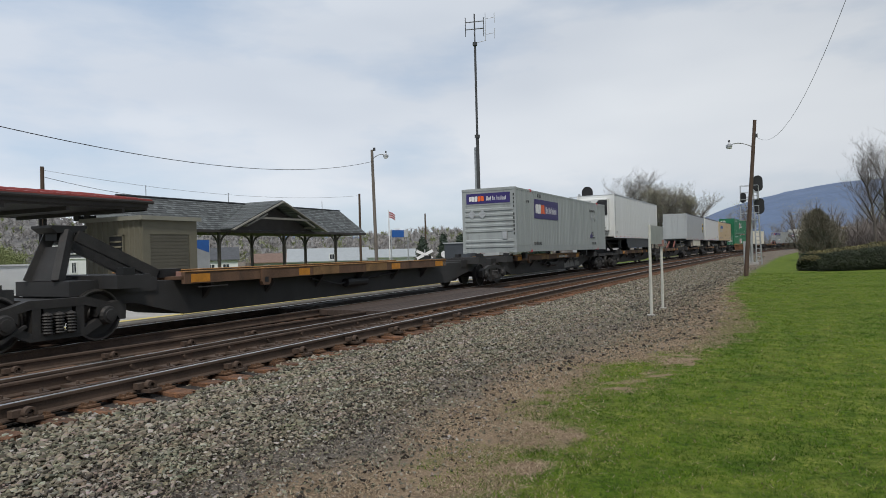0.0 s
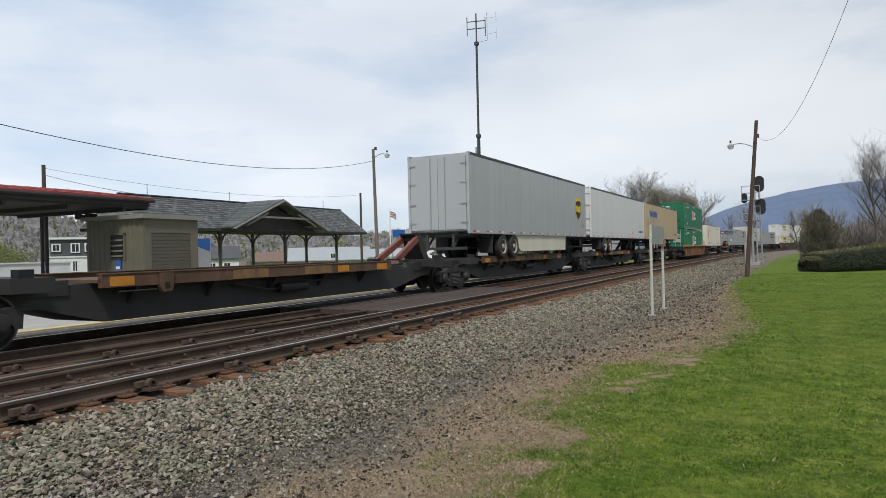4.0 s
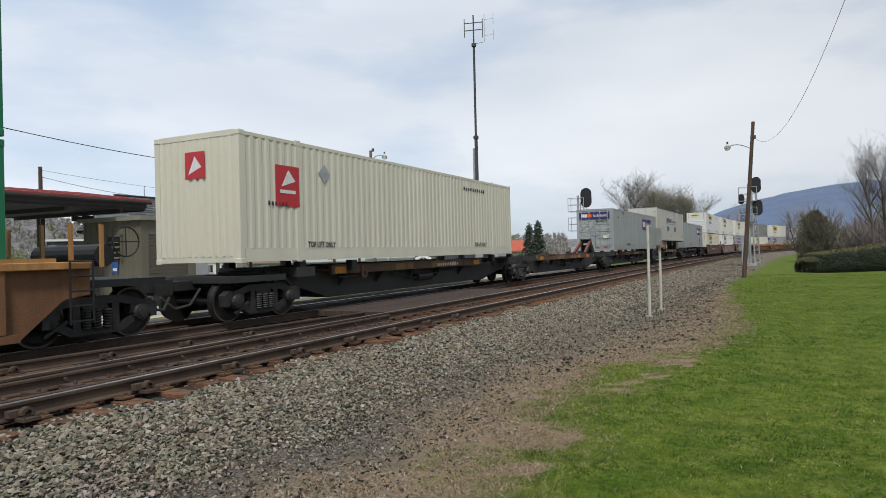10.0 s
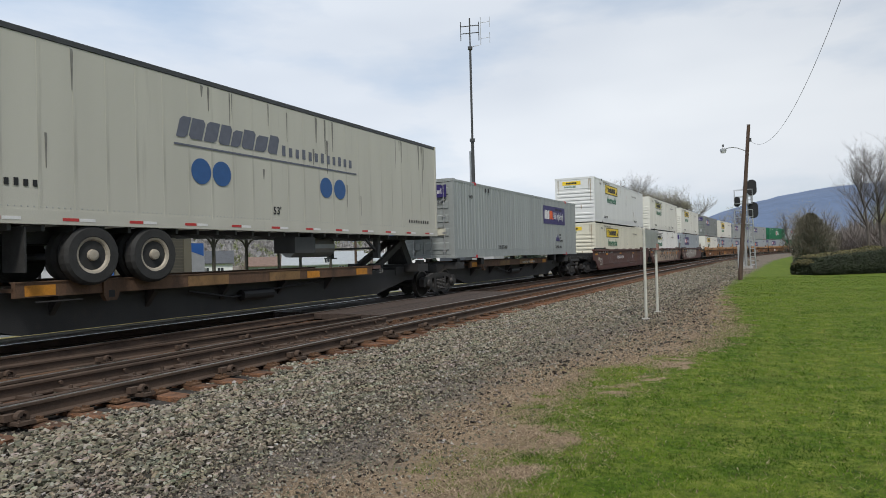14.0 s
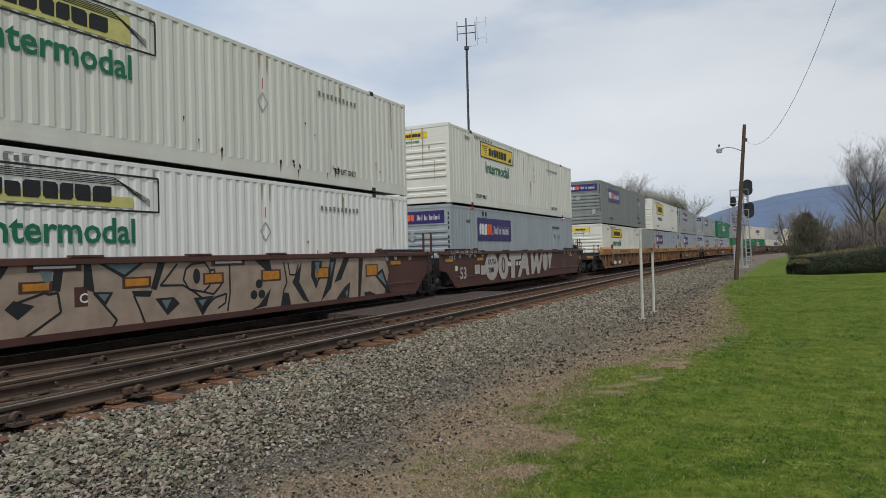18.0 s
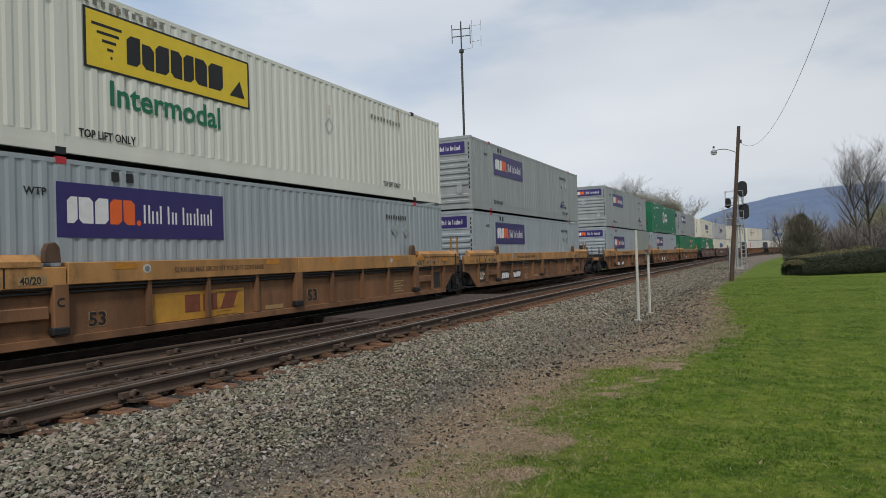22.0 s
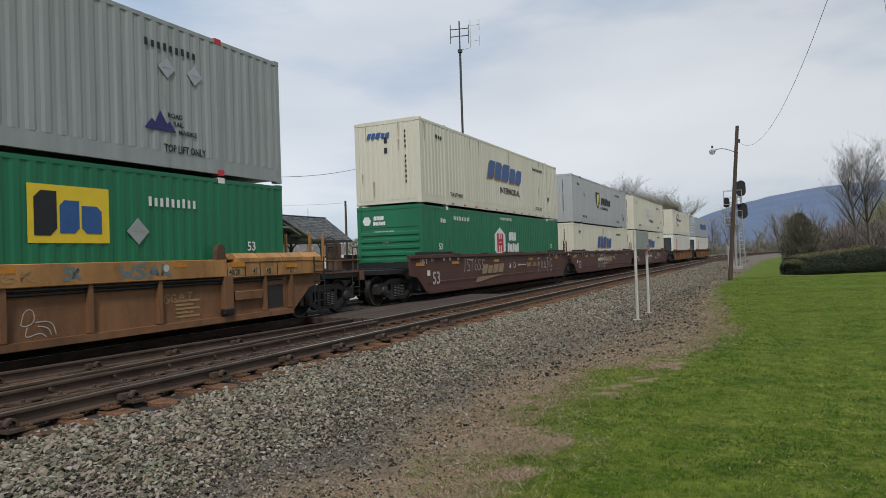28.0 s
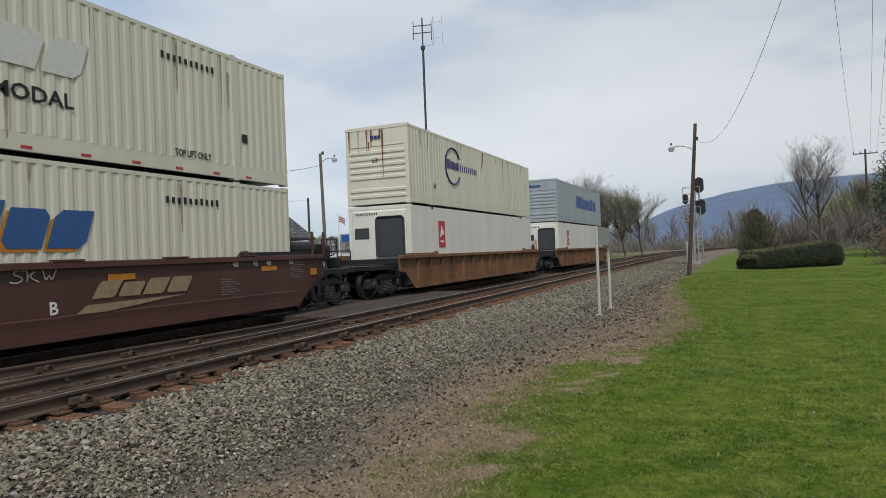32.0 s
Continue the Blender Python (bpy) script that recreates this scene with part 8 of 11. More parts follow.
c, s = well_car("rusty brown well car with ribbed sides", "rust_side", 495.1, 514.6, 496.73, 512.9, "many", True, True, True, True)
ride(c, s)
up = container("cream steel container with a blue ring logo", "cream_box", "ribs")
bm = bmesh.new()
for i in range(26):
    a0, a1 = 0.5 + i * 0.2, 0.5 + (i + 1) * 0.2
    rod(bm, (1.30, 4.3 - HALF + 0.85 * math.cos(a0), 1.75 + 0.75 * math.sin(a0)), (1.30, 4.3 - HALF + 0.85 * math.cos(a1), 1.75 + 0.75 * math.sin(a1)), 0.035, 5)
part("logo", bm, M["purple"], up, "dark blue ring")
shapes(up, glyphs(3.6, 5.0, 1.62, 2.0, 3, seed=41) + blocks(5.1, 7.3, 1.62, 1.9, 9, gap=0.35), M["purple"])
shapes(up, glyphs(1.05, 1.5, 2.42, 2.56, 3, seed=41), M["purple"], "front", 0.034)
letters(up, "53", 2.2, 0.7, 0.24, M["logo_black"])
letters(up, "53'", 1.1, 1.55, 0.22, M["logo_black"], "front", 0.034)
stains(up, 207, 14, material="rust_side")
stack(s, cold_box(), up)
c, s = well_car("rusty brown well car with ribbed sides", "rust_side", 518.4, 537.6, 519.76, 535.85, "many", True, True, True, True)
ride(c, s)
up = container("grey steel container with blue lettering blocks", "grey_box2", "ribs")
shapes(up, glyphs(6.1, 14.0, 1.2, 2.1, 6, seed=51), M["logo_blue"], label="bright blue logo strokes")
shapes(up, glyphs(0.5, 1.5, 2.4, 2.55, 6, seed=51), M["logo_blue"], "front", 0.034)
stack(s, cold_box(), up)


def motions():
    """The train rolls by; its wheels turn while they pass the lawn."""
    for ob, s, rest in MOVERS:
        walk(ob, [(t / 2, on_track(s - rolled(t / 2)) @ rest) for t in range(65)])
    for w, s, y in WHEELS:
        times = [k / 30 for k in range(961) if -8 < s + y - rolled(k / 30) < 42]
        times = sorted({0.0, *times, 32.0})
        seen = [t for t in times if -8 < s + y - rolled(t) < 42] or [0.0]
        rows = []
        for t in times:
            a = math.degrees(rolled(min(max(t, seen[0]), seen[-1])) / 0.457)
            rows.append((t, pose(0, y, 0.457, a % 360)))
        walk(w, rows)




# ---- station side: platform, canopy, shed, shelter ----
plat = thing("platform", "worn grey concrete platform with a yellow edge stripe", "platform", kind="structure")
for k in range(12):
    part("slab", box(bmesh.new(), -30, -13.35, -12 + k * 6, -6.02 + k * 6, -0.9, 0.0), M["concrete"], plat)
part("edge_stripe", box(bmesh.new(), -13.62, -13.352, -12, 60, 0.001, 0.006), M["stripe"], plat, "faded yellow edge stripe")
part("kerb", box(bmesh.new(), -13.348, -13.30, -12, 60, -0.9, -0.03), M["concrete"], plat)


def build_shed():
    x0, x1, y0, y1, z = -23.1, -20.0, 16.3, 18.75, 2.85
    s = thing("equipment_shed", "small olive-grey metal shed with a roller door", "shed")
    part("wall", box(bmesh.new(), x0 + 0.03, x1 - 0.03, y0 + 0.03, y1 - 0.03, 0, z), M["shed"], s)
    bm = bmesh.new()
    n = 11
    for i in range(n):
        a = x0 + (x1 - x0) * i / n
        slab(bm, [(a, y0 + 0.031), (a + 0.02, y0), (a + 0.12, y0), (a + 0.14, y0 + 0.031)], "z", 0, z)
    part("siding_rib", bm, M["shed"], s)
    for a, b in ((y0, y0 + 0.32), (y1 - 0.36, y1)):
        part("corner_panel", box(bmesh.new(), x1 - 0.029, x1, a, b, 0, z), M["shed"], s)
    part("door_header", box(bmesh.new(), x1 - 0.029, x1, y0 + 0.32, y1 - 0.36, 2.3, z), M["shed"], s)
    d = part("roller_door", box(bmesh.new(), x1 - 0.045, x1 - 0.035, y0 + 0.32, y1 - 0.36, 0, 2.3), M["shed_door"], s, "ribbed olive roller door")
    for i in range(18):
        part("slat", box(bmesh.new(), x1 - 0.036, x1 - 0.018, y0 + 0.33, y1 - 0.37, 0.02 + i * 0.126, 0.125 + i * 0.126), M["shed_door"], d)
    part("roof", slab(bmesh.new(), [(x0 - 0.1, y0 - 0.1), (x1 + 0.1, y0 - 0.1), (x1 + 0.1, y1 + 0.1), (x0 - 0.1, y1 + 0.1)], "z", z, z + 0.06), M["shed_trim"], s)
    bm = bmesh.new()
    box(bm, x0 - 0.12, x1 + 0.14, y0 - 0.14, y0 - 0.1, z - 0.05, z + 0.1)
    box(bm, x1 + 0.1, x1 + 0.14, y0 - 0.099, y1 + 0.12, z - 0.05, z + 0.1)
    part("roof_trim", bm, M["shed_trim"], s, "pale olive roof edge")
    v = part("louvre", box(bmesh.new(), -21.72, -21.02, y0 - 0.02, y0 + 0.01, 1.42, 2.25), M["signal_black"], s, "dark louvred vent")
    for i in range(4):
        part("blade", slab(bmesh.new(), [(y0 - 0.03, 1.52 + i * 0.19), (y0 - 0.09, 1.46 + i * 0.19), (y0 - 0.08, 1.45 + i * 0.19), (y0 - 0.02, 1.50 + i * 0.19)], "x", -21.68, -21.06), M["shed"], v)
    bm = bmesh.new()
    for a, b, c, d2 in ((-21.78, -21.72, 1.37, 2.3), (-21.02, -20.96, 1.37, 2.3), (-21.78, -20.96, 2.25, 2.31)):
        box(bm, a, b, y0 - 0.05, y0 + 0.01, c, d2)
    part("vent_frame", bm, M["shed"], v)
    g = part("wall_sign", box(bmesh.new(), -21.55, -21.2, y0 - 0.012, y0 - 0.002, 0.95, 1.34), M["blue_sign"], s, "small blue wall sign")
    part("sign_mark", box(bmesh.new(), -21.48, -21.27, y0 - 0.015, y0 - 0.0125, 1.02, 1.12), M["logo_white"], g)


build_shed()


def build_canopy():
    c = thing("platform_canopy", "dark timber platform canopy with a red metal roof", "canopy")
    y0, y1, xe, xf = -14.0, 17.4, -21.0, -27.5
    part("fascia", box(bmesh.new(), xe - 0.08, xe, y0, y1, 3.32, 3.56), M["canopy_dark"], c)
    part("gutter", rod(bmesh.new(), (xe + 0.06, y0, 3.52), (xe + 0.06, y1 + 0.15, 3.52), 0.07, 8), M["canopy_dark"], c)
    part("fascia", box(bmesh.new(), xf, xf + 0.08, y0, y1, 3.2, 3.5), M["canopy_dark"], c)
    part("end_board", box(bmesh.new(), xf + 0.08, xe - 0.08, y1 - 0.08, y1, 3.2, 3.5), M["canopy_dark"], c)
    part("soffit", box(bmesh.new(), xf + 0.08, xe - 0.08, y0, y1 - 0.08, 3.24, 3.32), M["canopy_dark"], c)
    xm = (xe + xf) / 2
    part("roof", slab(bmesh.new(), [(xe + 0.1, 3.57), (xm, 4.0), (xf - 0.1, 3.57), (xf - 0.1, 3.62), (xm, 4.06), (xe + 0.1, 3.63)], "y", y0, y1 + 0.1), M["red_roof"], c, "red metal roof")
    bm = bmesh.new()
    for i in range(60):
        y = y0 + 0.2 + i * 0.52
        bar(bm, (xe + 0.08, y, 3.645), (xm, y, 4.075), 0.03, 0.03)
    part("roof_seam", bm, M["red_roof"], c)
    for y in (16.8, 9.3, 3.0):
        for x, q in ((-26.85, y + 0.2), (-26.25, y)):
            part("column", box(bmesh.new(), x - 0.05, x + 0.05, q - 0.05, q + 0.05, 0, 3.24), M["canopy_dark"], c)
    for y in np.arange(y0 + 1, y1, 2.1):
        part("joist", box(bmesh.new(), xf + 0.1, xe - 0.1, y - 0.06, y + 0.06, 3.1, 3.24), M["canopy_dark"], c)
    for k in range(2):
        b = part("flood_lamp", box(bmesh.new(), -23.9 + k * 0.6, -23.6 + k * 0.6, 16.4, 16.7, 2.92, 3.1), M["signal_black"], c)


build_canopy()


def build_shelter():
    """The open station shelter: hipped shingle roof, a gable to the track, posts with curved braces."""
    s = thing("station_shelter", "open timber shelter with a grey shingle hipped roof", "shelter")
    X0, X1, Y0, Y1, ZE, ZR, XR = -33.0, -37.4, 26.0, 50.4, 3.2, 5.25, -35.2
    hip = 0.9

    def roof_sheet(name, quad, rows):
        """Courses of shingles laid up a slope; quad: low left, low right, high right, high left."""
        a, b, c, d = [Vector(q) for q in quad]
        base = part(name, panel(quad, 0.07), M["shingle"], s)
        n = (b - a).cross(d - a).normalized()
        n = n if n.z > 0 else -n
        for i in range(rows):
            t0, t1 = i / rows, (i + 1.15) / rows
            t1 = min(t1, 1)
            p = [a.lerp(d, t0), b.lerp(c, t0), b.lerp(c, t1), a.lerp(d, t1)]
            lift = [n * 0.035, n * 0.035, n * 0.012, n * 0.012]
            part("shingle_course", panel([q + l for q, l in zip(p, lift)], 0.02), M["shingle"], base)
        return base

    def panel(quad, t):
        bm = bmesh.new()
        q = [Vector(p) for p in quad]
        n = (q[1] - q[0]).cross(q[3] - q[0]).normalized() * t
        n = n if n.z > 0 else -n
        top, low = [bm.verts.new(p + n * 0.5) for p in q], [bm.verts.new(p - n * 0.5) for p in q]
        bm.faces.new(top), bm.faces.new(low[::-1])
        for i in range(4):
            bm.faces.new((top[i], low[i], low[(i + 1) % 4], top[(i + 1) % 4]))
        return bm

    roof_sheet("roof_front", ((X0, Y0, ZE), (X0, Y1, ZE), (XR, Y1 - hip, ZR), (XR, Y0 + hip, ZR)), 14)
    roof_sheet("roof_back", ((X1, Y0, ZE), (X1, Y1, ZE), (XR, Y1 - hip, ZR), (XR, Y0 + hip, ZR)), 4)
    roof_sheet("roof_end", ((X0, Y1, ZE), (X1, Y1, ZE), (XR - 0.02, Y1 - hip, ZR), (XR + 0.02, Y1 - hip, ZR)), 10)
    roof_sheet("roof_end", ((X0, Y0, ZE), (X1, Y0, ZE), (XR - 0.02, Y0 + hip, ZR), (XR + 0.02, Y0 + hip, ZR)), 4)
    gx, ya, yb, ym, zg = -31.9, 32.9, 43.0, 37.9, 5.36
    roof_sheet("gable_roof", ((gx, ya, ZE + 0.05), (gx, ym, zg), (XR, ym, zg), (X0 - 0.2, ya, ZE + 0.05)), 10)
    roof_sheet("gable_roof", ((gx, yb, ZE + 0.05), (gx, ym, zg), (XR, ym, zg), (X0 - 0.2, yb, ZE + 0.05)), 10)
    bm = bmesh.new()
    for y in (ya, yb):
        bar(bm, (gx + 0.06, y, ZE - 0.02), (gx + 0.06, ym, zg - 0.08), 0.08, 0.26, (1, 0, 0))
    part("barge_board", bm, M["eave"], s, "pale weathered gable boards")
    bm = bmesh.new()
    bar(bm, (gx, ya + 2.0, 4.05), (gx, yb - 2.0, 4.05), 0.14)
    for y in (ya + 1.4, yb - 1.4):
        bar(bm, (gx, y, 3.5), (gx - 1.0, y, 3.5), 0.14)
        bar(bm, (gx, y, 3.5), (gx, ym + (y - ym) * 0.45, 4.35), 0.12)
    part("gable_truss", bm, M["eave"], s)
    part("soffit", box(bmesh.new(), X1 + 0.1, X0 - 0.1, Y0 + 0.1, Y1 - 0.1, ZE - 0.16, ZE - 0.06), M["canopy_dark"], s)
    part("gable_soffit", slab(bmesh.new(), [(ya + 0.4, ZE), (yb - 0.4, ZE), (ym, zg - 0.25)], "x", -33.1, -33.0), M["canopy_dark"], s)
    for a, b in (((X0, Y0), (X0, Y1)), ((X1, Y0), (X1, Y1)), ((X0, Y1), (X1, Y1))):
        part("eave_board", bar(bmesh.new(), (*a, ZE - 0.06), (*b, ZE - 0.06), 0.06, 0.16), M["canopy_dark"], s)
    for x in (-33.6, -36.8):
        for y in (27.0, 33.4, 40.0, 46.6):
            p = part("post", box(bmesh.new(), x - 0.085, x + 0.085, y - 0.085, y + 0.085, -0.3, ZE - 0.1), M["post_dark"], s)
            for d in (-1, 1):
                bm = bmesh.new()
                pts = [(x, y + d * (0.05 + 1.0 * (1 - math.cos(k * math.pi / 12))), ZE - 1.16 + 1.0 * math.sin(k * math.pi / 12)) for k in range(7)]
                for a, b in zip(pts, pts[1:]):
                    bar(bm, a, b, 0.09, 0.10)
                part("brace", bm, M["post_dark"], p, "curved timber brace")
    for y in (29, 36, 47):
        part("lightning_rod", rod(bmesh.new(), (XR, y, ZR), (XR, y, ZR + 0.75), 0.02, 5), M["dark_trim"], s)
    part("ridge_cap", bar(bmesh.new(), (XR, Y0 + hip, ZR + 0.06), (XR, Y1 - hip, ZR + 0.06), 0.22, 0.06), M["house_roof"], s)


build_shelter()


def lamp_post(name, label, base, top_z, lean, arm, at=0.83, wood="wood_pole"):
    """A wooden pole with a bracket lamp on a curved arm."""
    p = thing(name, label, "street lamp")
    b, t = Vector(base), Vector((base[0] + lean[0], base[1] + lean[1], top_z))
    part("pole", rod(bmesh.new(), b, t, 0.118, 10, 0.085), M[wood], p, "weathered wooden pole")
    q = b.lerp(t, at)
    bm = bmesh.new()
    pts = [q + Vector(arm) * k + Vector((0, 0, 0.28 * math.sin(k * math.pi * 0.75))) for k in (0, 0.2, 0.4, 0.6, 0.8, 1.0)]
    for a, c in zip(pts, pts[1:]):
        rod(bm, a, c, 0.025, 6)
    part("arm", bm, M["steel"], p)
    e = pts[-1]
    h = part("lamp_head", lathe(bmesh.new(), 0, [(0.12, 0.05), (0.06, 0.08), (0.02, 0.16), (-0.07, 0.165)], 14, e, "z"), M["steel"], p)
    part("lamp_glass", lathe(bmesh.new(), 0, [(-0.07, 0.15), (-0.17, 0.13), (-0.19, 0.05)], 14, e, "z"), M["lamp_glass"], h)
    part("photocell", rod(bmesh.new(), e + Vector((0, 0, 0.16)), e + Vector((0, 0, 0.27)), 0.05, 8), M["dark_trim"], h)
    part("cable_bracket", box(bmesh.new(), q.x + 0.1, q.x + 0.22, q.y - 0.05, q.y + 0.05, q.z + 0.5, q.z + 0.68), M["dark_trim"], p)
    return t


lamp_post("street_lamp", "wooden lamp pole leaning beside the tracks", (-1.6, 38.2, -0.4), 7.8, (0.62, 0.1), (-1.15, 0.0, 0.0))
lamp_post("street_lamp", "wooden lamp pole behind the platform", (-22.0, 34.75, -0.3), 7.75, (-0.2, 0.05), (0.76, 0.36, 0.0), 0.93, "grey_pole")


def cable(label, pts, sag, r=0.02, n=24):
    bm = bmesh.new()
    a, b = Vector(pts[0]), Vector(pts[1])
    q = [a.lerp(b, k / n) - Vector((0, 0, sag * 4 * (k / n) * (1 - k / n))) for k in range(n + 1)]
    for u, v in zip(q, q[1:]):
        rod(bm, u, v, r, 5)
    single("overhead_cable", bm, M["wire"], label, "cable")


cable("thin black overhead cable above the lawn", ((-0.98, 38.3, 7.0), (2.2, 9.0, 8.6)), 2.2, 0.006, 40)
cable("black overhead cable along the platform", ((-22.1, 34.8, 7.05), (-16.2, 4.0, 5.22)), 1.2, 0.012, 30)

# ---- radio mast, cabinets, signs ----
mast = thing("radio_mast", "tall slim grey steel radio mast with antennas", "radio mast")
part("base_tube", rod(bmesh.new(), (-22.4, 51.2, -0.4), (-22.4, 51.2, 10.0), 0.17, 12), M["steel"], mast)
part("mast_tube", rod(bmesh.new(), (-22.05, 50.85, -0.4), (-22.05, 50.7, 10.8), 0.14, 10), M["dark_trim"], mast)
part("mast_tube", rod(bmesh.new(), (-22.05, 50.7, 10.8), (-22.0, 50.6, 18.4), 0.10, 8), M["dark_trim"], mast)
part("mast_tube", rod(bmesh.new(), (-22.0, 50.6, 18.4), (-22.0, 50.6, 20.9), 0.06, 8), M["dark_trim"], mast)
part("clamp", rod(bmesh.new(), (-22.05, 50.7, 10.7), (-22.05, 50.7, 10.95), 0.22, 10), M["dark_trim"], mast)
part("clamp", rod(bmesh.new(), (-22.0, 50.6, 18.3), (-22.0, 50.6, 18.55), 0.2, 10), M["dark_trim"], mast)
ux, uy = 0.89, 0.45
for off, zs in ((0.0, (19.6, 20.2)),):
    bm = bmesh.new()
    for z in zs:
        bar(bm, (-22 - 0.75 * ux, 50.6 - 0.75 * uy, z), (-22 + 0.75 * ux, 50.6 + 0.75 * uy, z + 0.12), 0.06)
    part("antenna_boom", bm, M["dark_trim"], mast)
    for k in (-0.75, 0.75):
        part("dipole", rod(bmesh.new(), (-22 + k * ux, 50.6 + k * uy, 19.05), (-22 + k * ux, 50.6 + k * uy, 20.6), 0.035, 6), M["dark_trim"], mast)
bm = bmesh.new()
rod(bm, (-22 + 0.9 * ux, 50.6 + 0.9 * uy, 18.7), (-22 + 0.9 * ux, 50.6 + 0.9 * uy, 21.0), 0.025, 5)
rod(bm, (-22, 50.6, 18.5), (-22 + 0.9 * ux, 50.6 + 0.9 * uy, 18.7), 0.025, 5)
part("side_pole", bm, M["steel"], mast)
for z in (19.2, 20.5):
    bm = bmesh.new()
    rod(bm, (-22 + 0.9 * ux, 50.6 + 0.9 * uy, z), (-22 + 1.65 * ux, 50.6 + 1.65 * uy, z + 0.12), 0.02, 5)
    rod(bm, (-22 + 1.65 * ux, 50.6 + 1.65 * uy, z - 0.35), (-22 + 1.65 * ux, 50.6 + 1.65 * uy, z + 0.5), 0.022, 5)
    part("side_antenna", bm, M["steel"], mast)


def cabinet(x, y, w, d, z, label, m="pale_metal"):
    c = thing("equipment_cabinet", label, "cabinet")
    part("body", box(bmesh.new(), x - w / 2, x + w / 2, y - d / 2, y + d / 2, -0.4, z), M[m], c, bevel=0.02)
    part("roof", box(bmesh.new(), x - w / 2 - 0.08, x + w / 2 + 0.08, y - d / 2 - 0.08, y + d / 2 + 0.08, z + 0.003, z + 0.08), M["alum"], c)
    part("door", box(bmesh.new(), x - w / 2 + 0.15, x + w / 2 - 0.15, y - d / 2 - 0.03, y - d / 2 - 0.001, -0.2, z - 0.15), M[m], c)


cabinet(-20.4, 44.0, 2.0, 2.4, 1.95, "dark grey equipment hut beside the mast", "skirt")
cabinet(-18.6, 45.0, 1.8, 2.0, 2.05, "pale grey equipment cabinet beside the mast")


def station_sign():
    s = thing("station_sign", "blue and grey station name board on posts", "sign")
    for x, y in ((-29.9, 49.6), (-29.1, 51.1)):
        part("post", rod(bmesh.new(), (x, y, -0.5), (x, y, 3.35), 0.05, 8), M["steel"], s)
    a, b = Vector((-29.86, 49.66, 0)), Vector((-28.44, 52.34, 0))
    for k0, k1, m in ((0.0, 0.4, "blue_sign"), (0.4, 0.55, "grey_trailer")):
        p, q = a.lerp(b, k0), a.lerp(b, k1)
        part("board", bar(bmesh.new(), (p.x, p.y, 3.05), (q.x, q.y, 3.05), 0.05, 0.62), M[m], s)


station_sign()
fl = thing("flag_pole", "white flag pole with a small striped flag", "flag pole")
part("pole", rod(bmesh.new(), (-31.0, 51.1, -0.5), (-31.0, 51.1, 5.2), 0.05, 8), M["logo_white"], fl)
for k in range(5):
    part("flag_stripe", slab(bmesh.new(), [(51.12, 5.05 - k * 0.1), (51.7, 5.0 - k * 0.1), (52.2, 4.82 - k * 0.1), (52.2, 4.72 - k * 0.1), (51.7, 4.9 - k * 0.1), (51.12, 4.95 - k * 0.1)], "x", -31.01, -30.99), M["flag_red"] if k % 2 == 0 else M["logo_white"], fl)
pl = thing("platform_sign", "white sign panel with a blue header", "sign")
part("panel", box(bmesh.new(), -21.6, -21.5, 20.0, 20.85, 0, 2.15), M["alum"], pl)
part("header", slab(bmesh.new(), [(20.0, 2.15), (20.8, 2.15), (20.8, 1.62), (20.0, 1.85)], "x", -21.499, -21.49), M["blue_sign"], pl)


def cross_sign(x, y):
    s = thing("crossing_sign", "white crossbuck crossing sign on a post", "sign")
    part("post", rod(bmesh.new(), (x, y, -0.4), (x, y, 1.6), 0.05, 8), M["alum"], s)
    part("blade", bar(bmesh.new(), (x - 0.5, y - 0.26, 0.95), (x + 0.5, y + 0.26, 1.5), 0.03, 0.2), M["logo_white"], s)
    part("blade", bar(bmesh.new(), (x - 0.5, y - 0.3, 1.5), (x + 0.5, y + 0.22, 0.95), 0.03, 0.2), M["logo_white"], s)


cross_sign(-22.3, 41.5)
rs = thing("round_sign", "round white sign on a post", "sign")
part("post", rod(bmesh.new(), (-22.5, 45.0, -0.4), (-22.5, 45.0, 1.0), 0.04, 8), M["alum"], rs)
part("disc", rod(bmesh.new(), (-22.5, 45.0, 1.2), (-22.48, 44.95, 1.2), 0.26, 16), M["logo_white"], rs)
wall_w = thing("white_wall", "long low white painted wall behind the platform", "wall")
part("panel", box(bmesh.new(), -31.2, -31.0, -10, 21.0, -0.5, 1.25), M["house_white"], wall_w)
part("coping", box(bmesh.new(), -31.25, -30.95, -10, 21.05, 1.252, 1.32), M["house_white"], wall_w)


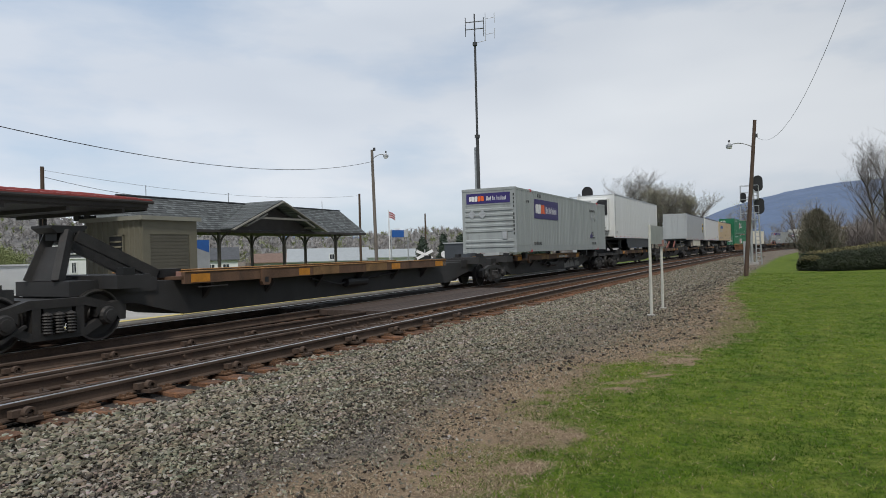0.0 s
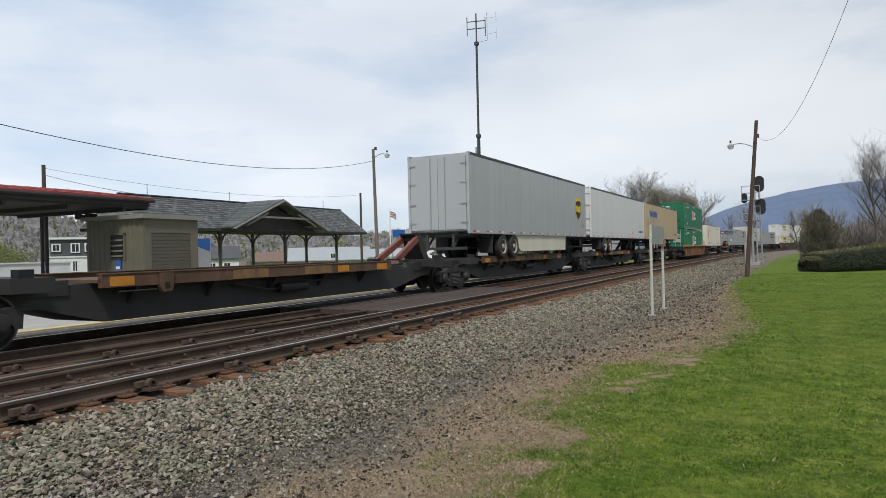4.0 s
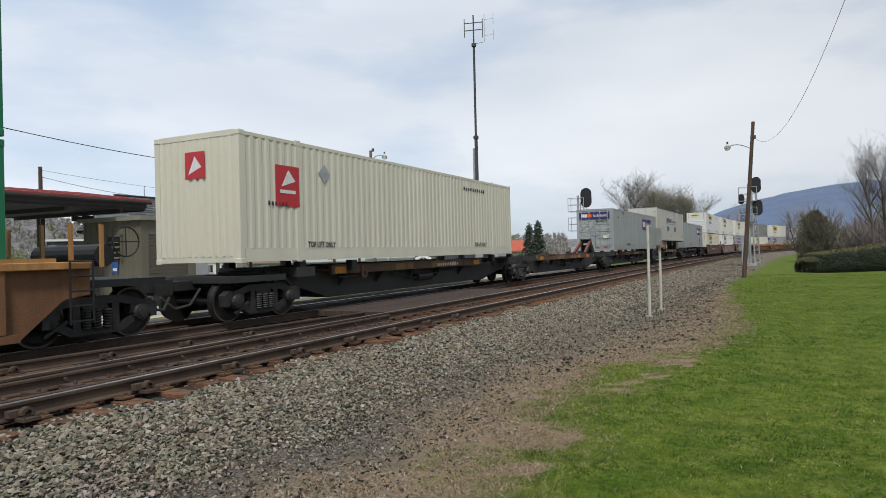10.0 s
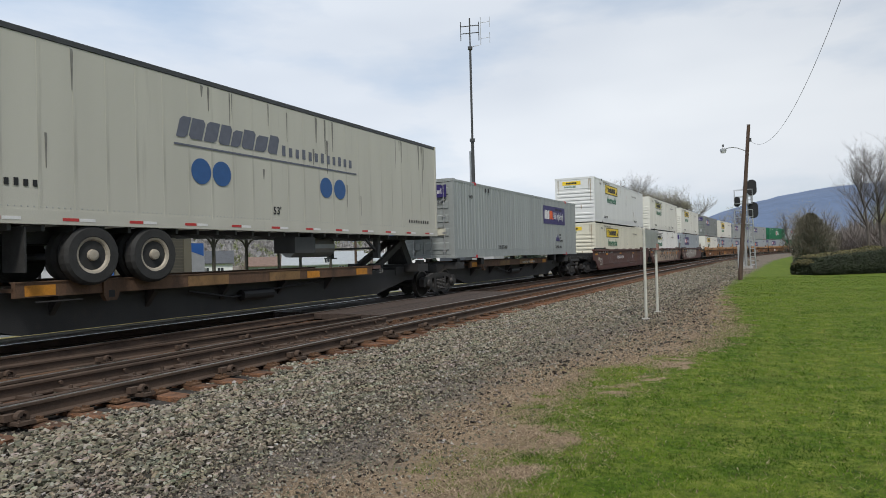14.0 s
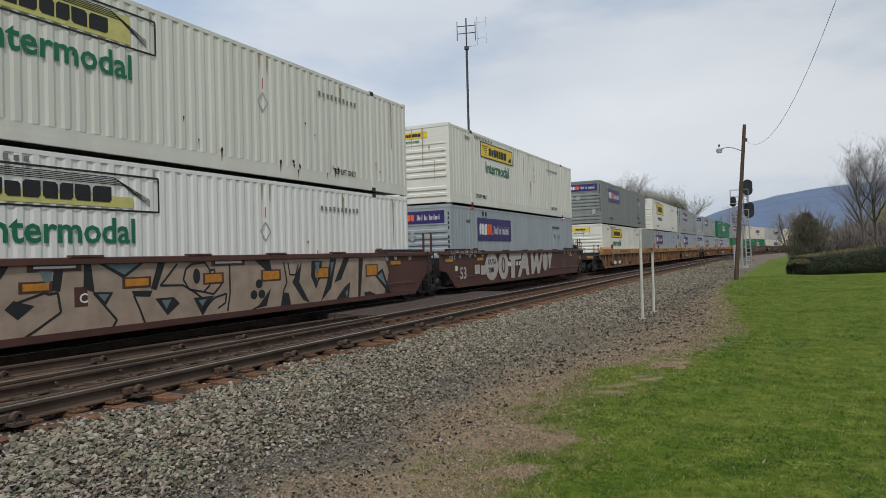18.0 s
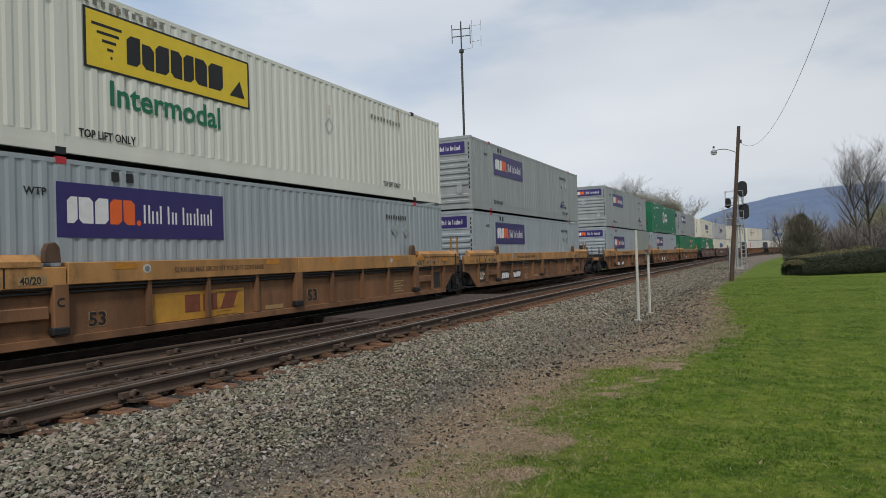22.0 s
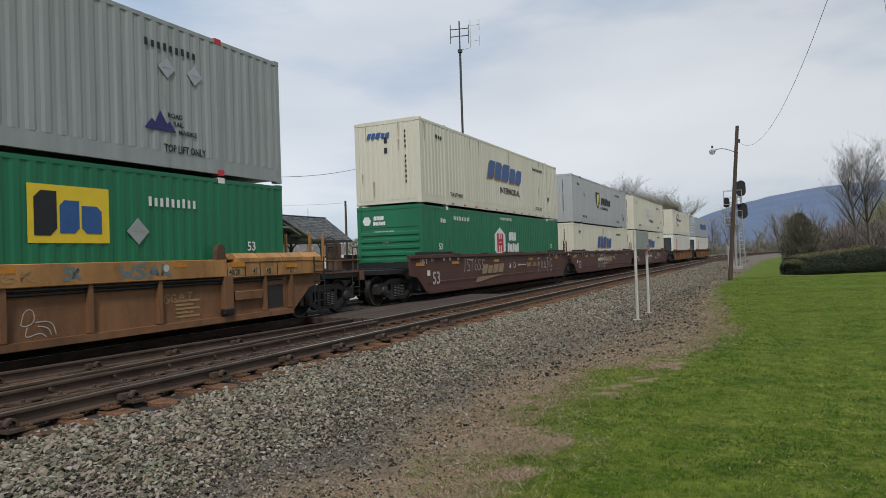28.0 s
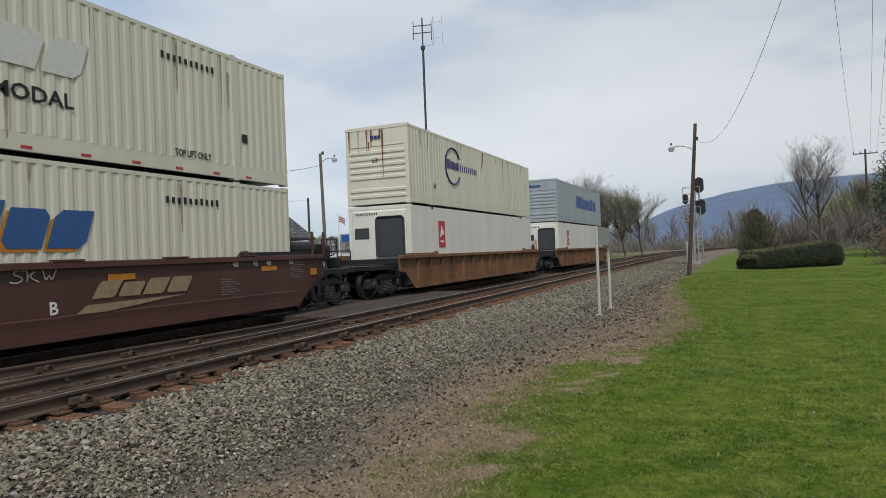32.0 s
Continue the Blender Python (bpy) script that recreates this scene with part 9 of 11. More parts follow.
# ---- houses beyond the station ----
def house(label, x, y, w, d, wall_h, roof_h, wall_m, roof_m, turn, wins, base=-1.6, mansard=False):
    hs = thing("house", label, "house", pose(x, y, base, 0, 0, turn))
    part("wall", box(bmesh.new(), -w / 2, w / 2, -d / 2, d / 2, 0, wall_h), M[wall_m], hs)
    if mansard:
        part("upper_wall", box(bmesh.new(), -w / 2 + 0.1, w / 2 - 0.1, -d / 2 + 0.1, d / 2 - 0.1, wall_h, wall_h + roof_h), M[roof_m], hs, "dark slate upper storey")
        part("cornice", box(bmesh.new(), -w / 2 - 0.2, w / 2 + 0.2, -d / 2 - 0.2, d / 2 + 0.2, wall_h + roof_h, wall_h + roof_h + 0.25), M["house_white"], hs)
        part("belt", box(bmesh.new(), -w / 2 - 0.12, w / 2 + 0.12, -d / 2 - 0.12, d / 2 + 0.12, wall_h - 0.12, wall_h + 0.05), M["house_white"], hs)
    else:
        part("roof", slab(bmesh.new(), [(-d / 2 - 0.4, wall_h - 0.05), (0, wall_h + roof_h), (d / 2 + 0.4, wall_h - 0.05), (d / 2 + 0.4, wall_h + 0.1), (0, wall_h + roof_h + 0.16), (-d / 2 - 0.4, wall_h + 0.1)], "x", -w / 2 - 0.3, w / 2 + 0.3), M[roof_m], hs)
        for e in (-1, 1):
            part("gable", slab(bmesh.new(), [(-d / 2, wall_h), (d / 2, wall_h), (0, wall_h + roof_h - 0.05)], "x", *sorted((e * w / 2, e * (w / 2 - 0.1)))), M[wall_m], hs)
    for u, z, ww, hh in wins:
        f = part("window", box(bmesh.new(), u - ww / 2 - 0.12, u + ww / 2 + 0.12, -d / 2 - 0.06, -d / 2 + 0.02, z - 0.12, z + hh + 0.12), M["house_white"], hs)
        for a in (-1, 1):
            part("pane", box(bmesh.new(), u + a * ww / 4 - ww / 4 + 0.04, u + a * ww / 4 + ww / 4 - 0.04, -d / 2 - 0.075, -d / 2 - 0.061, z, z + hh), M["glass"], f)
    return hs


W4 = [(-2.73, 4.15, 0.75, 0.75), (-0.64, 4.0, 0.8, 0.95), (0.8, 4.1, 0.6, 0.85), (-2.4, 2.25, 0.45, 0.6), (-0.7, 1.6, 0.5, 1.2)]
house("white house with a dark slate upper storey", -82.0, 57.2, 6.9, 9, 3.4, 2.15, "house_white", "house_roof", 54, W4, -1.65, True)
house("grey-roofed white house beyond the station", -86.6, 83.9, 9, 7, 2.6, 2.0, "house_white", "house_roof", 45, [(-2.5, 0.7, 1, 1.2), (0.3, 0.7, 1, 1.2), (2.6, 0.7, 1, 1.2)], -1.7)
house("pale green house with a brown roof", -80, 93, 8, 7, 1.9, 1.5, "house_green", "brown_roof", 40, [(-1.5, 0.4, 0.9, 1.1), (1.5, 0.4, 0.9, 1.1)], -1.7)
house("long pale green house with a metal roof", -73, 99, 14, 8, 2.0, 2.2, "house_green", "tin_roof", 38, [(-3.5, 0.6, 0.9, 1.1), (0.5, 2.4, 0.8, 0.8), (3.0, 0.6, 0.9, 1.1)], -1.8)
house("white outbuilding with a metal roof", -61, 101, 8, 6, 2.4, 1.3, "house_white", "tin_roof", 32, [(0, 0.8, 0.8, 0.9)], -1.8)
house("low building with an orange-red roof", -27.0, 71.0, 4.5, 4.5, 1.9, 1.1, "house_white", "orange_roof", 15, [(0, 0.8, 0.8, 0.8)], -0.6)


def utility_pole(x, y, z0, z1, label, arm=True):
    p = thing("utility_pole", label, "utility pole")
    part("pole", rod(bmesh.new(), (x, y, z0), (x, y, z1), 0.15, 8, 0.11), M["wood_pole"], p)
    if arm:
        part("crossarm", bar(bmesh.new(), (x - 1.3, y, z1 - 0.5), (x + 1.3, y + 0.3, z1 - 0.5), 0.12), M["wood_pole"], p)
        for k in (-1.2, -0.5, 0.5, 1.2):
            part("insulator", rod(bmesh.new(), (x + k, y + 0.05, z1 - 0.44), (x + k, y + 0.05, z1 - 0.25), 0.05, 6), M["glass"], p)


utility_pole(-40, 60, -1.5, 7.8, "distant wooden utility pole behind the shelter", False)
utility_pole(-40, 25.5, -1.0, 7.2, "wooden utility pole behind the canopy", False)
utility_pole(-46, 86, -1.5, 7.0, "distant wooden utility pole", False)
utility_pole(16.5, 93.7, 0.5, 11.9, "wooden utility pole with a crossarm on the rise")
cable("thin cable to the shelter", ((-40, 25.5, 6.6), (-35.5, 34, 5.3)), 0.3, 0.014, 16)
cable("thin power line beyond the shelter", ((-40, 25.5, 7.0), (-40, 60, 7.6)), 0.8, 0.010, 20)
for k in (-1.2, 0.5, 1.2):
    cable("thin power line above the rise", ((16.5 + k, 93.7, 11.6), (2.6 + k * 0.8, 14.0, 12.5)), 0.5, 0.009, 30)


# ---- trackside: signals, sign posts ----
def signal(x, y, top, heads, label, flip=1):
    s = thing("railway_signal", label, "railway signal")
    part("base", box(bmesh.new(), x - 0.5, x + 0.5, y - 0.5, y + 0.5, -0.6, -0.1), M["concrete"], s)
    part("mast", rod(bmesh.new(), (x, y, -0.1), (x, y, top), 0.10, 12), M["alum"], s)
    part("cabinet", box(bmesh.new(), x - 0.62, x - 0.12, y - 0.3, y + 0.3, -0.3, 1.6), M["alum"], s, "silver relay cabinet", bevel=0.02)
    lad = part("ladder", bar(bmesh.new(), (x + 0.35, y - 0.3, -0.3), (x + 0.22, y - 0.1, top - 0.6), 0.08), M["alum"], s)
    part("ladder_rail", bar(bmesh.new(), (x + 0.72, y - 0.3, -0.3), (x + 0.5, y - 0.1, top - 0.6), 0.08), M["alum"], lad)
    for k in range(int(top / 0.33)):
        f = k * 0.33 / top
        part("rung", bar(bmesh.new(), (x + 0.35 - 0.13 * f, y - 0.3 + 0.2 * f, k * 0.33), (x + 0.72 - 0.22 * f, y - 0.3 + 0.2 * f, k * 0.33), 0.045), M["alum"], lad)
    for z in (top - 0.35, top - 2.0):
        g = part("platform", box(bmesh.new(), x - 0.75, x + 0.6, y - 0.45, y + 0.45, z - 1.05, z - 1.0), M["steel"], s)
        bm = bmesh.new()
        for px, py in ((-0.75, -0.45), (0.6, -0.45), (0.6, 0.45), (-0.75, 0.45)):
            bar(bm, (x + px, y + py, z - 1.0), (x + px, y + py, z + 0.1), 0.035)
        for a, b in (((-0.75, -0.45), (0.6, -0.45)), ((-0.75, 0.45), (0.6, 0.45)), ((-0.75, -0.45), (-0.75, 0.45))):
            for zz in (z + 0.1, z - 0.45):
                bar(bm, (x + a[0], y + a[1], zz), (x + b[0], y + b[1], zz), 0.035)
        part("guard_rail", bm, M["alum"], g)
    for hx, hz, r in heads:
        pts = [(hx + r * 0.56 * math.cos(a), hz + (0.42 * r if math.sin(a) > 0 else -0.42 * r) + r * 0.56 * math.sin(a)) for a in [k * math.tau / 24 for k in range(24)]]
        b = part("target_board", slab(bmesh.new(), [(x + u, v) for u, v in pts], "y", y - 0.22, y - 0.17), M["signal_black"], s, "black oval target board")
        for k in (-0.42, 0.0, 0.42):
            part("hood", rod(bmesh.new(), (x + hx, y - 0.17, hz + k * r), (x + hx, y + 0.22, hz + k * r), 0.15 * r, 10), M["signal_black"], b)
        part("bracket", bar(bmesh.new(), (x, y - 0.1, hz), (x + hx, y - 0.18, hz), 0.08), M["alum"], b)
    return s


signal(-2.0, 59.8, 6.35, ((0.56, 6.24, 0.66), (0.64, 4.41, 0.66), (-0.55, 5.15, 0.42)), "silver signal mast with black target boards")
signal(-15.2, 56.5, 6.0, ((0.75, 5.75, 0.85), (0.9, 4.1, 0.7)), "silver signal mast beyond the train")


def sign_posts():
    s = thing("track_sign", "small sign seen edge-on between two white posts", "sign")
    part("post", rod(bmesh.new(), (-2.96, 17.66, -0.6), (-2.96, 17.66, 1.96), 0.036, 10), M["post_paint"], s)
    part("post", rod(bmesh.new(), (-2.99, 19.73, -0.6), (-2.99, 19.73, 1.55), 0.036, 10), M["post_paint"], s)
    part("sign_board", box(bmesh.new(), -2.985, -2.955, 17.70, 19.9, 1.46, 1.95), M["alum"], s, "plain grey back of a sign")
    part("lamp_box", box(bmesh.new(), -3.06, -2.92, 19.62, 19.84, 1.4, 1.58), M["faded_red"], s, "faded red cap box")
    for y in (17.66, 19.73):
        part("footing", rod(bmesh.new(), (-2.97, y, -0.6), (-2.97, y, -0.34), 0.11, 10), M["concrete"], s)


sign_posts()


# ---- hills and distance ----
def ridge(name, profile, dist, base, material, label, rough=0.06, steps=160, depth=400, seed=0):
    """A range of hills: a real slope behind the crest line, given as (bearing, height in degrees)."""
    az = np.linspace(profile[0][0], profile[-1][0], steps)
    el = np.interp(az, [p[0] for p in profile], [p[1] for p in profile])
    verts, faces = [], []
    for i, (a, e) in enumerate(zip(az, el)):
        e += rough * noise.fractal((a * 0.9, seed, 0), 1.0, 2.0, 5)
        ra = radians(a)
        for k, (dd, f) in enumerate(((-0.45, 0.0), (-0.3, 0.35), (-0.15, 0.75), (0.0, 1.0), (0.3, 0.6))):
            r = dist * (1 + dd)
            z = base + (dist * math.tan(radians(max(e, 0.05))) + EYE_Z - base) * f
            verts.append((r * math.sin(ra), r * math.cos(ra), z))
    for i in range(steps - 1):
        for k in range(4):
            faces.append((i * 5 + k, (i + 1) * 5 + k, (i + 1) * 5 + k + 1, i * 5 + k + 1))
    tagged(new(name, raw_mesh(name, verts, faces, material, True)), label, kind="structure")


# Air haze is painted into the ridges: forest given a blue base colour.
hill_blue = mat("forest_tinted_by_haze", (0.105, 0.150, 0.245), 1.0, var=0.12, scale=0.012, grain=0.08, bump=0)
# The leafless hillside's grey is lifted to paint in the haze over it.
hill_grey = mat("haze_paled_hillside_forest", (0.185, 0.180, 0.176), 1.0, var=0.38, scale=0.11, grain=0.7, bump=0, dirt=(0.135, 0.150, 0.080), dirt_amount=0.42)
ridge("backdrop_ridge", [(-30, 0.4), (-16, 0.6), (-10, 0.8), (-8.2, 1.17), (-7, 1.45), (-4.5, 2.5), (-3.1, 3.0), (-1.2, 3.5), (0.9, 3.92), (2.8, 4.2), (5, 4.38), (7.5, 4.48), (12, 4.6), (20, 5.0), (40, 4.5), (80, 3.0)], 2200, -20, hill_blue, "wooded mountain ridge tinted blue for haze", 0.05)
ridge("backdrop_hill", [(-120, 2.0), (-75, 4.2), (-62, 4.1), (-57.9, 3.6), (-55, 2.7), (-50, 2.3), (-46, 2.0), (-40, 1.35), (-35, 1.2), (-30.5, 1.5), (-27.6, 1.7), (-25, 1.55), (-20, 1.0), (-12, 0.7)], 620, -8, hill_grey, "grey-brown wooded hillside beyond the town", 0.14)
ridge("backdrop_ridge", [(-60, 1.6), (-50, 2.0), (-44, 2.25), (-40, 1.9), (-36, 1.6), (-32, 1.3), (-24, 0.9)], 1700, -20, hill_blue, "wooded ridge beyond the town tinted blue for haze", 0.05, seed=4)


def mesh_np(name, verts, tris, material, smooth=False):
    me = bpy.data.meshes.new(name)
    n, f = len(verts), len(tris)
    me.vertices.add(n)
    me.vertices.foreach_set("co", np.asarray(verts, np.float32).ravel())
    me.loops.add(f * 3)
    me.loops.foreach_set("vertex_index", np.asarray(tris, np.int32).ravel())
    me.polygons.add(f)
    me.polygons.foreach_set("loop_start", np.arange(0, f * 3, 3, dtype=np.int32))
    me.polygons.foreach_set("loop_total", np.full(f, 3, np.int32))
    me.materials.append(material)
    me.update(calc_edges=True)
    me.validate()
    if not smooth:
        me.shade_flat()
    return me


# ---- trees ----
def limbs(rng, base, height, spread, levels, lean=0.0, forks=3, start=0.25, up=0.25):
    """Tapered limbs as (from, to, radius, radius)."""
    segs, tips = [], []

    def grow(p, d, length, r, lv):
        n = (4, 3, 3, 2, 2)[lv]
        for k in range(n):
            nd = (d + Vector((rng.gauss(0, 1), rng.gauss(0, 1), rng.gauss(0, 0.5))) * 0.13 + Vector((0, 0, up * 0.12))).normalized()
            q = p + nd * (length / n)
            r2 = r * (1 - 0.6 * (k + 1) / n * (1.0 if lv else 0.7))
            segs.append((p, q, r * (1 - 0.6 * k / n * (1.0 if lv else 0.7)), max(r2, 0.006), lv))
            frac = (k + 1) / n
            if lv < levels and frac > (start if lv == 0 else 0.2):
                for _ in range(forks if lv < 2 else 2):
                    a = rng.uniform(0, math.tau)
                    side = Vector((math.cos(a), math.sin(a), 0))
                    bd = (nd * (1.0 - spread) + side * spread + Vector((0, 0, up))).normalized()
                    grow(q, bd, length * rng.uniform(0.42, 0.68) * (1.12 - 0.55 * frac if lv == 0 else 1.0), max(r2 * 0.6, 0.006), lv + 1)
            p, d = q, nd
        tips.append((p, d))

    grow(Vector(base), Vector((lean, 0, 1)).normalized(), height * 0.62, height * 0.013, 0)
    return segs, tips


def tubes(segs, sides, lv_sel):
    verts, tris = [], []
    for p, q, r0, r1, lv in segs:
        if not lv_sel(lv):
            continue
        n = sides if lv < 2 else 3
        d = (q - p).normalized()
        s = d.orthogonal().normalized()
        u = d.cross(s)
        b = len(verts)
        for c, r in ((p, r0), (q, r1)):
            for i in range(n):
                verts.append(tuple(c + (s * math.cos(i * math.tau / n) + u * math.sin(i * math.tau / n)) * r))
        for i in range(n):
            j = (i + 1) % n
            tris += [(b + i, b + j, b + n + j), (b + i, b + n + j, b + n + i)]
    return verts, tris


def leaf_cloud(rng, pts, per, size, radius):
    verts, tris = [], []
    for p in pts:
        for _ in range(per):
            c = p + Vector((rng.gauss(0, radius), rng.gauss(0, radius), rng.gauss(0, radius)))
            a = Vector((rng.gauss(0, 1), rng.gauss(0, 1), rng.gauss(0, 1))).normalized() * size * rng.uniform(0.5, 1.2)
            b = a.orthogonal().normalized() * size * rng.uniform(0.3, 0.7)
            k = len(verts)
            verts += [tuple(c - a), tuple(c + b), tuple(c + a), tuple(c - b)]
            tris += [(k, k + 1, k + 2), (k, k + 2, k + 3)]
    return verts, tris


def tree(label, x, y, z, height, seed, spread=0.55, levels=3, leaf=None, per=2, size=0.12, forks=3, start=0.3, up=0.25, twig_r=1.0, radius=0.25, pale=False):
    rng = random.Random(seed)
    segs, tips = limbs(rng, (0, 0, -0.3), height, spread, levels, rng.uniform(-0.08, 0.08), forks, start, up)
    segs = [(p, q, a * (twig_r if lv > 1 else 1), b * (twig_r if lv > 1 else 1), lv) for p, q, a, b, lv in segs]
    t = thing("tree", label, "tree", pose(x, y, z))
    shared("trunk", mesh_np("trunk", *tubes(segs, 7, lambda lv: lv < 2), M["bark"]), t)
    # pale crowns use the twig colour lightened for haze
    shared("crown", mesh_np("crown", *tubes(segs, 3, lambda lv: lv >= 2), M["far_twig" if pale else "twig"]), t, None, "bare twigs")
    if leaf:
        shared("leaves", mesh_np("leaves", *leaf_cloud(rng, [p for p, _ in tips], per, size, radius), M[leaf]), t)
    return t


tree("bare grey tree beyond the tracks", -21.4, 118, -1.0, 15.6, 16, 0.58, 4, "bud", 1, 0.05, 4, 0.3, 0.26, 1.7, 0.12, True)
tree("budding tree beyond the tracks", -17.2, 116, -1.0, 14.0, 12, 0.55, 4, "bud", 2, 0.06, 4, 0.25, 0.26, 1.7, 0.14, True)
tree("pale budding tree beyond the tracks", -14.8, 117, -1.0, 12.0, 13, 0.55, 4, "bud", 2, 0.06, 4, 0.25, 0.22, 1.7, 0.14, True)
tree("bare grey tree beyond the tracks", -12.2, 119, -1.0, 12.6, 21, 0.5, 4, "bud", 2, 0.06, 4, 0.3, 0.26, 1.6, 0.1, True)
tree("tall bare tree beyond the hedge", 8.4, 75.0, 0.0, 11.0, 47, 0.5, 4, None, 0, 0, 4, 0.3, 0.3, 0.62, pale=True)
tree("tall bare tree beyond the hedge", 9.6, 77.0, 0.2, 11.6, 43, 0.5, 4, None, 0, 0, 4, 0.3, 0.3, 0.62, pale=True)
tree("bare tree on the rise", 16.2, 97, 1.0, 8.6, 24, 0.5, 4, "spring_leaf", 1, 0.07, 3, 0.2, 0.35, 1.0)
tree("budding tree on the rise", 20.0, 94, 1.4, 9.4, 26, 0.5, 4, "spring_leaf", 1, 0.12, 3, 0.15, 0.3, 1.2)


def bushy(name, label, x, y, z, w, h, seed, leaf, count=5200, size=0.16, cone=False, low=0.0):
    """A dense evergreen: trunk, and a crown of many small clumps with an uneven outline."""
    rng = random.Random(seed)
    t = thing(name, label, "tree", pose(x, y, z))
    part("trunk", rod(bmesh.new(), (0, 0, -0.3), (0, 0, h * 0.8), 0.02 * h, 8, 0.01 * h), M["bark"], t)
    pts = []
    for _ in range(count // 10):
        f = rng.random() ** (1.3 if cone else 0.8)
        r = w / 2 * ((1 - f) ** 0.8 + 0.05 if cone else max(0.02, 1 - (abs(f - 0.4) / 0.62) ** 2.4) ** 0.5)
        a = rng.uniform(0, math.tau)
        q = r * (rng.random() ** 0.35) * (0.72 + 0.7 * noise.noise((math.cos(a) * 1.7, math.sin(a) * 1.7, f * 4 + seed)))
        pts.append(Vector((math.cos(a) * q, math.sin(a) * q, low + f * (h - low))))
    shared("crown", mesh_np("crown", *leaf_cloud(rng, pts, 10, size, 0.055 * w), M[leaf]), t)
    return t


def juniper(x, y, z, w, h, seed):
    """An upright juniper: feathery sprays that leave the stem low down and lean outward."""
    rng = random.Random(seed)
    t = thing("evergreen_tree", "dark brown-green juniper beyond the hedge", "tree", pose(x, y, z))
    part("trunk", rod(bmesh.new(), (0, 0, -0.3), (0, 0, h * 0.8), 0.02 * h, 8, 0.01 * h), M["bark"], t)
    for name, m, share in (("crown", "juniper", 0.62), ("inner_crown", "juniper_green", 0.38)):
        V, T = [], []
        for _ in range(int(26000 * share)):
            f, a = rng.random(), rng.uniform(0, math.tau)
            lump = 0.86 + 0.5 * noise.noise((math.cos(a) * 1.6, math.sin(a) * 1.6, f * 3.2 + seed))
            r = w / 2 * lump * float(np.interp(f, [0, 0.15, 0.45, 0.7, 0.88, 1.0], [0.8, 0.95, 1.0, 0.84, 0.5, 0.12])) * rng.random() ** 0.5 * rng.uniform(0.85, 1.18)
            if name != "crown":
                r, f = r * 0.85, f * 0.72
            p = Vector((math.cos(a) * r, math.sin(a) * r, f * h * (0.92 + 0.1 * lump)))
            d = Vector((math.cos(a) * 0.5 + rng.gauss(0, 0.35), math.sin(a) * 0.5 + rng.gauss(0, 0.35), 0.8)).normalized() * rng.uniform(0.14, 0.36)
            s = d.orthogonal().normalized() * rng.uniform(0.018, 0.034)
            s.rotate(Matrix.Rotation(rng.uniform(0, math.tau), 3, d))
            k = len(V)
            V += [tuple(p - s), tuple(p + s), tuple(p + d)]
            T.append((k, k + 1, k + 2))
        shared(name, mesh_np(name, V, T, M[m]), t)


juniper(3.15, 70.0, -0.4, 3.7, 4.6, 31)
bushy("evergreen_tree", "dark spruce beside the rise", 12.6, 57.0, 0.3, 5.8, 10.5, 32, "conifer", 12000, 0.13, True)
bushy("evergreen_tree", "dark spruce beside the rise", 16.8, 60.5, 0.8, 5.5, 9.5, 33, "conifer", 6000, 0.13, True)
bushy("shrub", "russet brown shrub at the edge of the lawn", 9.6, 46.6, -0.35, 3.4, 2.3, 36, "brown_shrub", 4200, 0.06)
bushy("shrub", "russet brown shrub at the edge of the lawn", 12.2, 47.8, -0.3, 3.2, 2.5, 37, "brown_shrub", 3600, 0.06)
for i, (x, y, h) in enumerate(((-36, 66.5, 2.9), (-33.6, 67, 3.2), (-31.3, 66.5, 3.0), (-29.4, 68, 3.3), (-23.5, 67.5, 3.9), (-22.0, 66.0, 4.2))):
    bushy("evergreen_tree", "small spruce behind the cabinets", x, y, -0.8, 2.6, h + 0.8, 40 + i, "conifer", 2600, 0.14, True)


tree("leafing green tree behind the canopy", -63.5, 36.4, -1.4, 5.0, 51, 0.55, 3, "green_haze", 36, 0.07, 4, 0.2, 0.2, 1.0, 0.32)


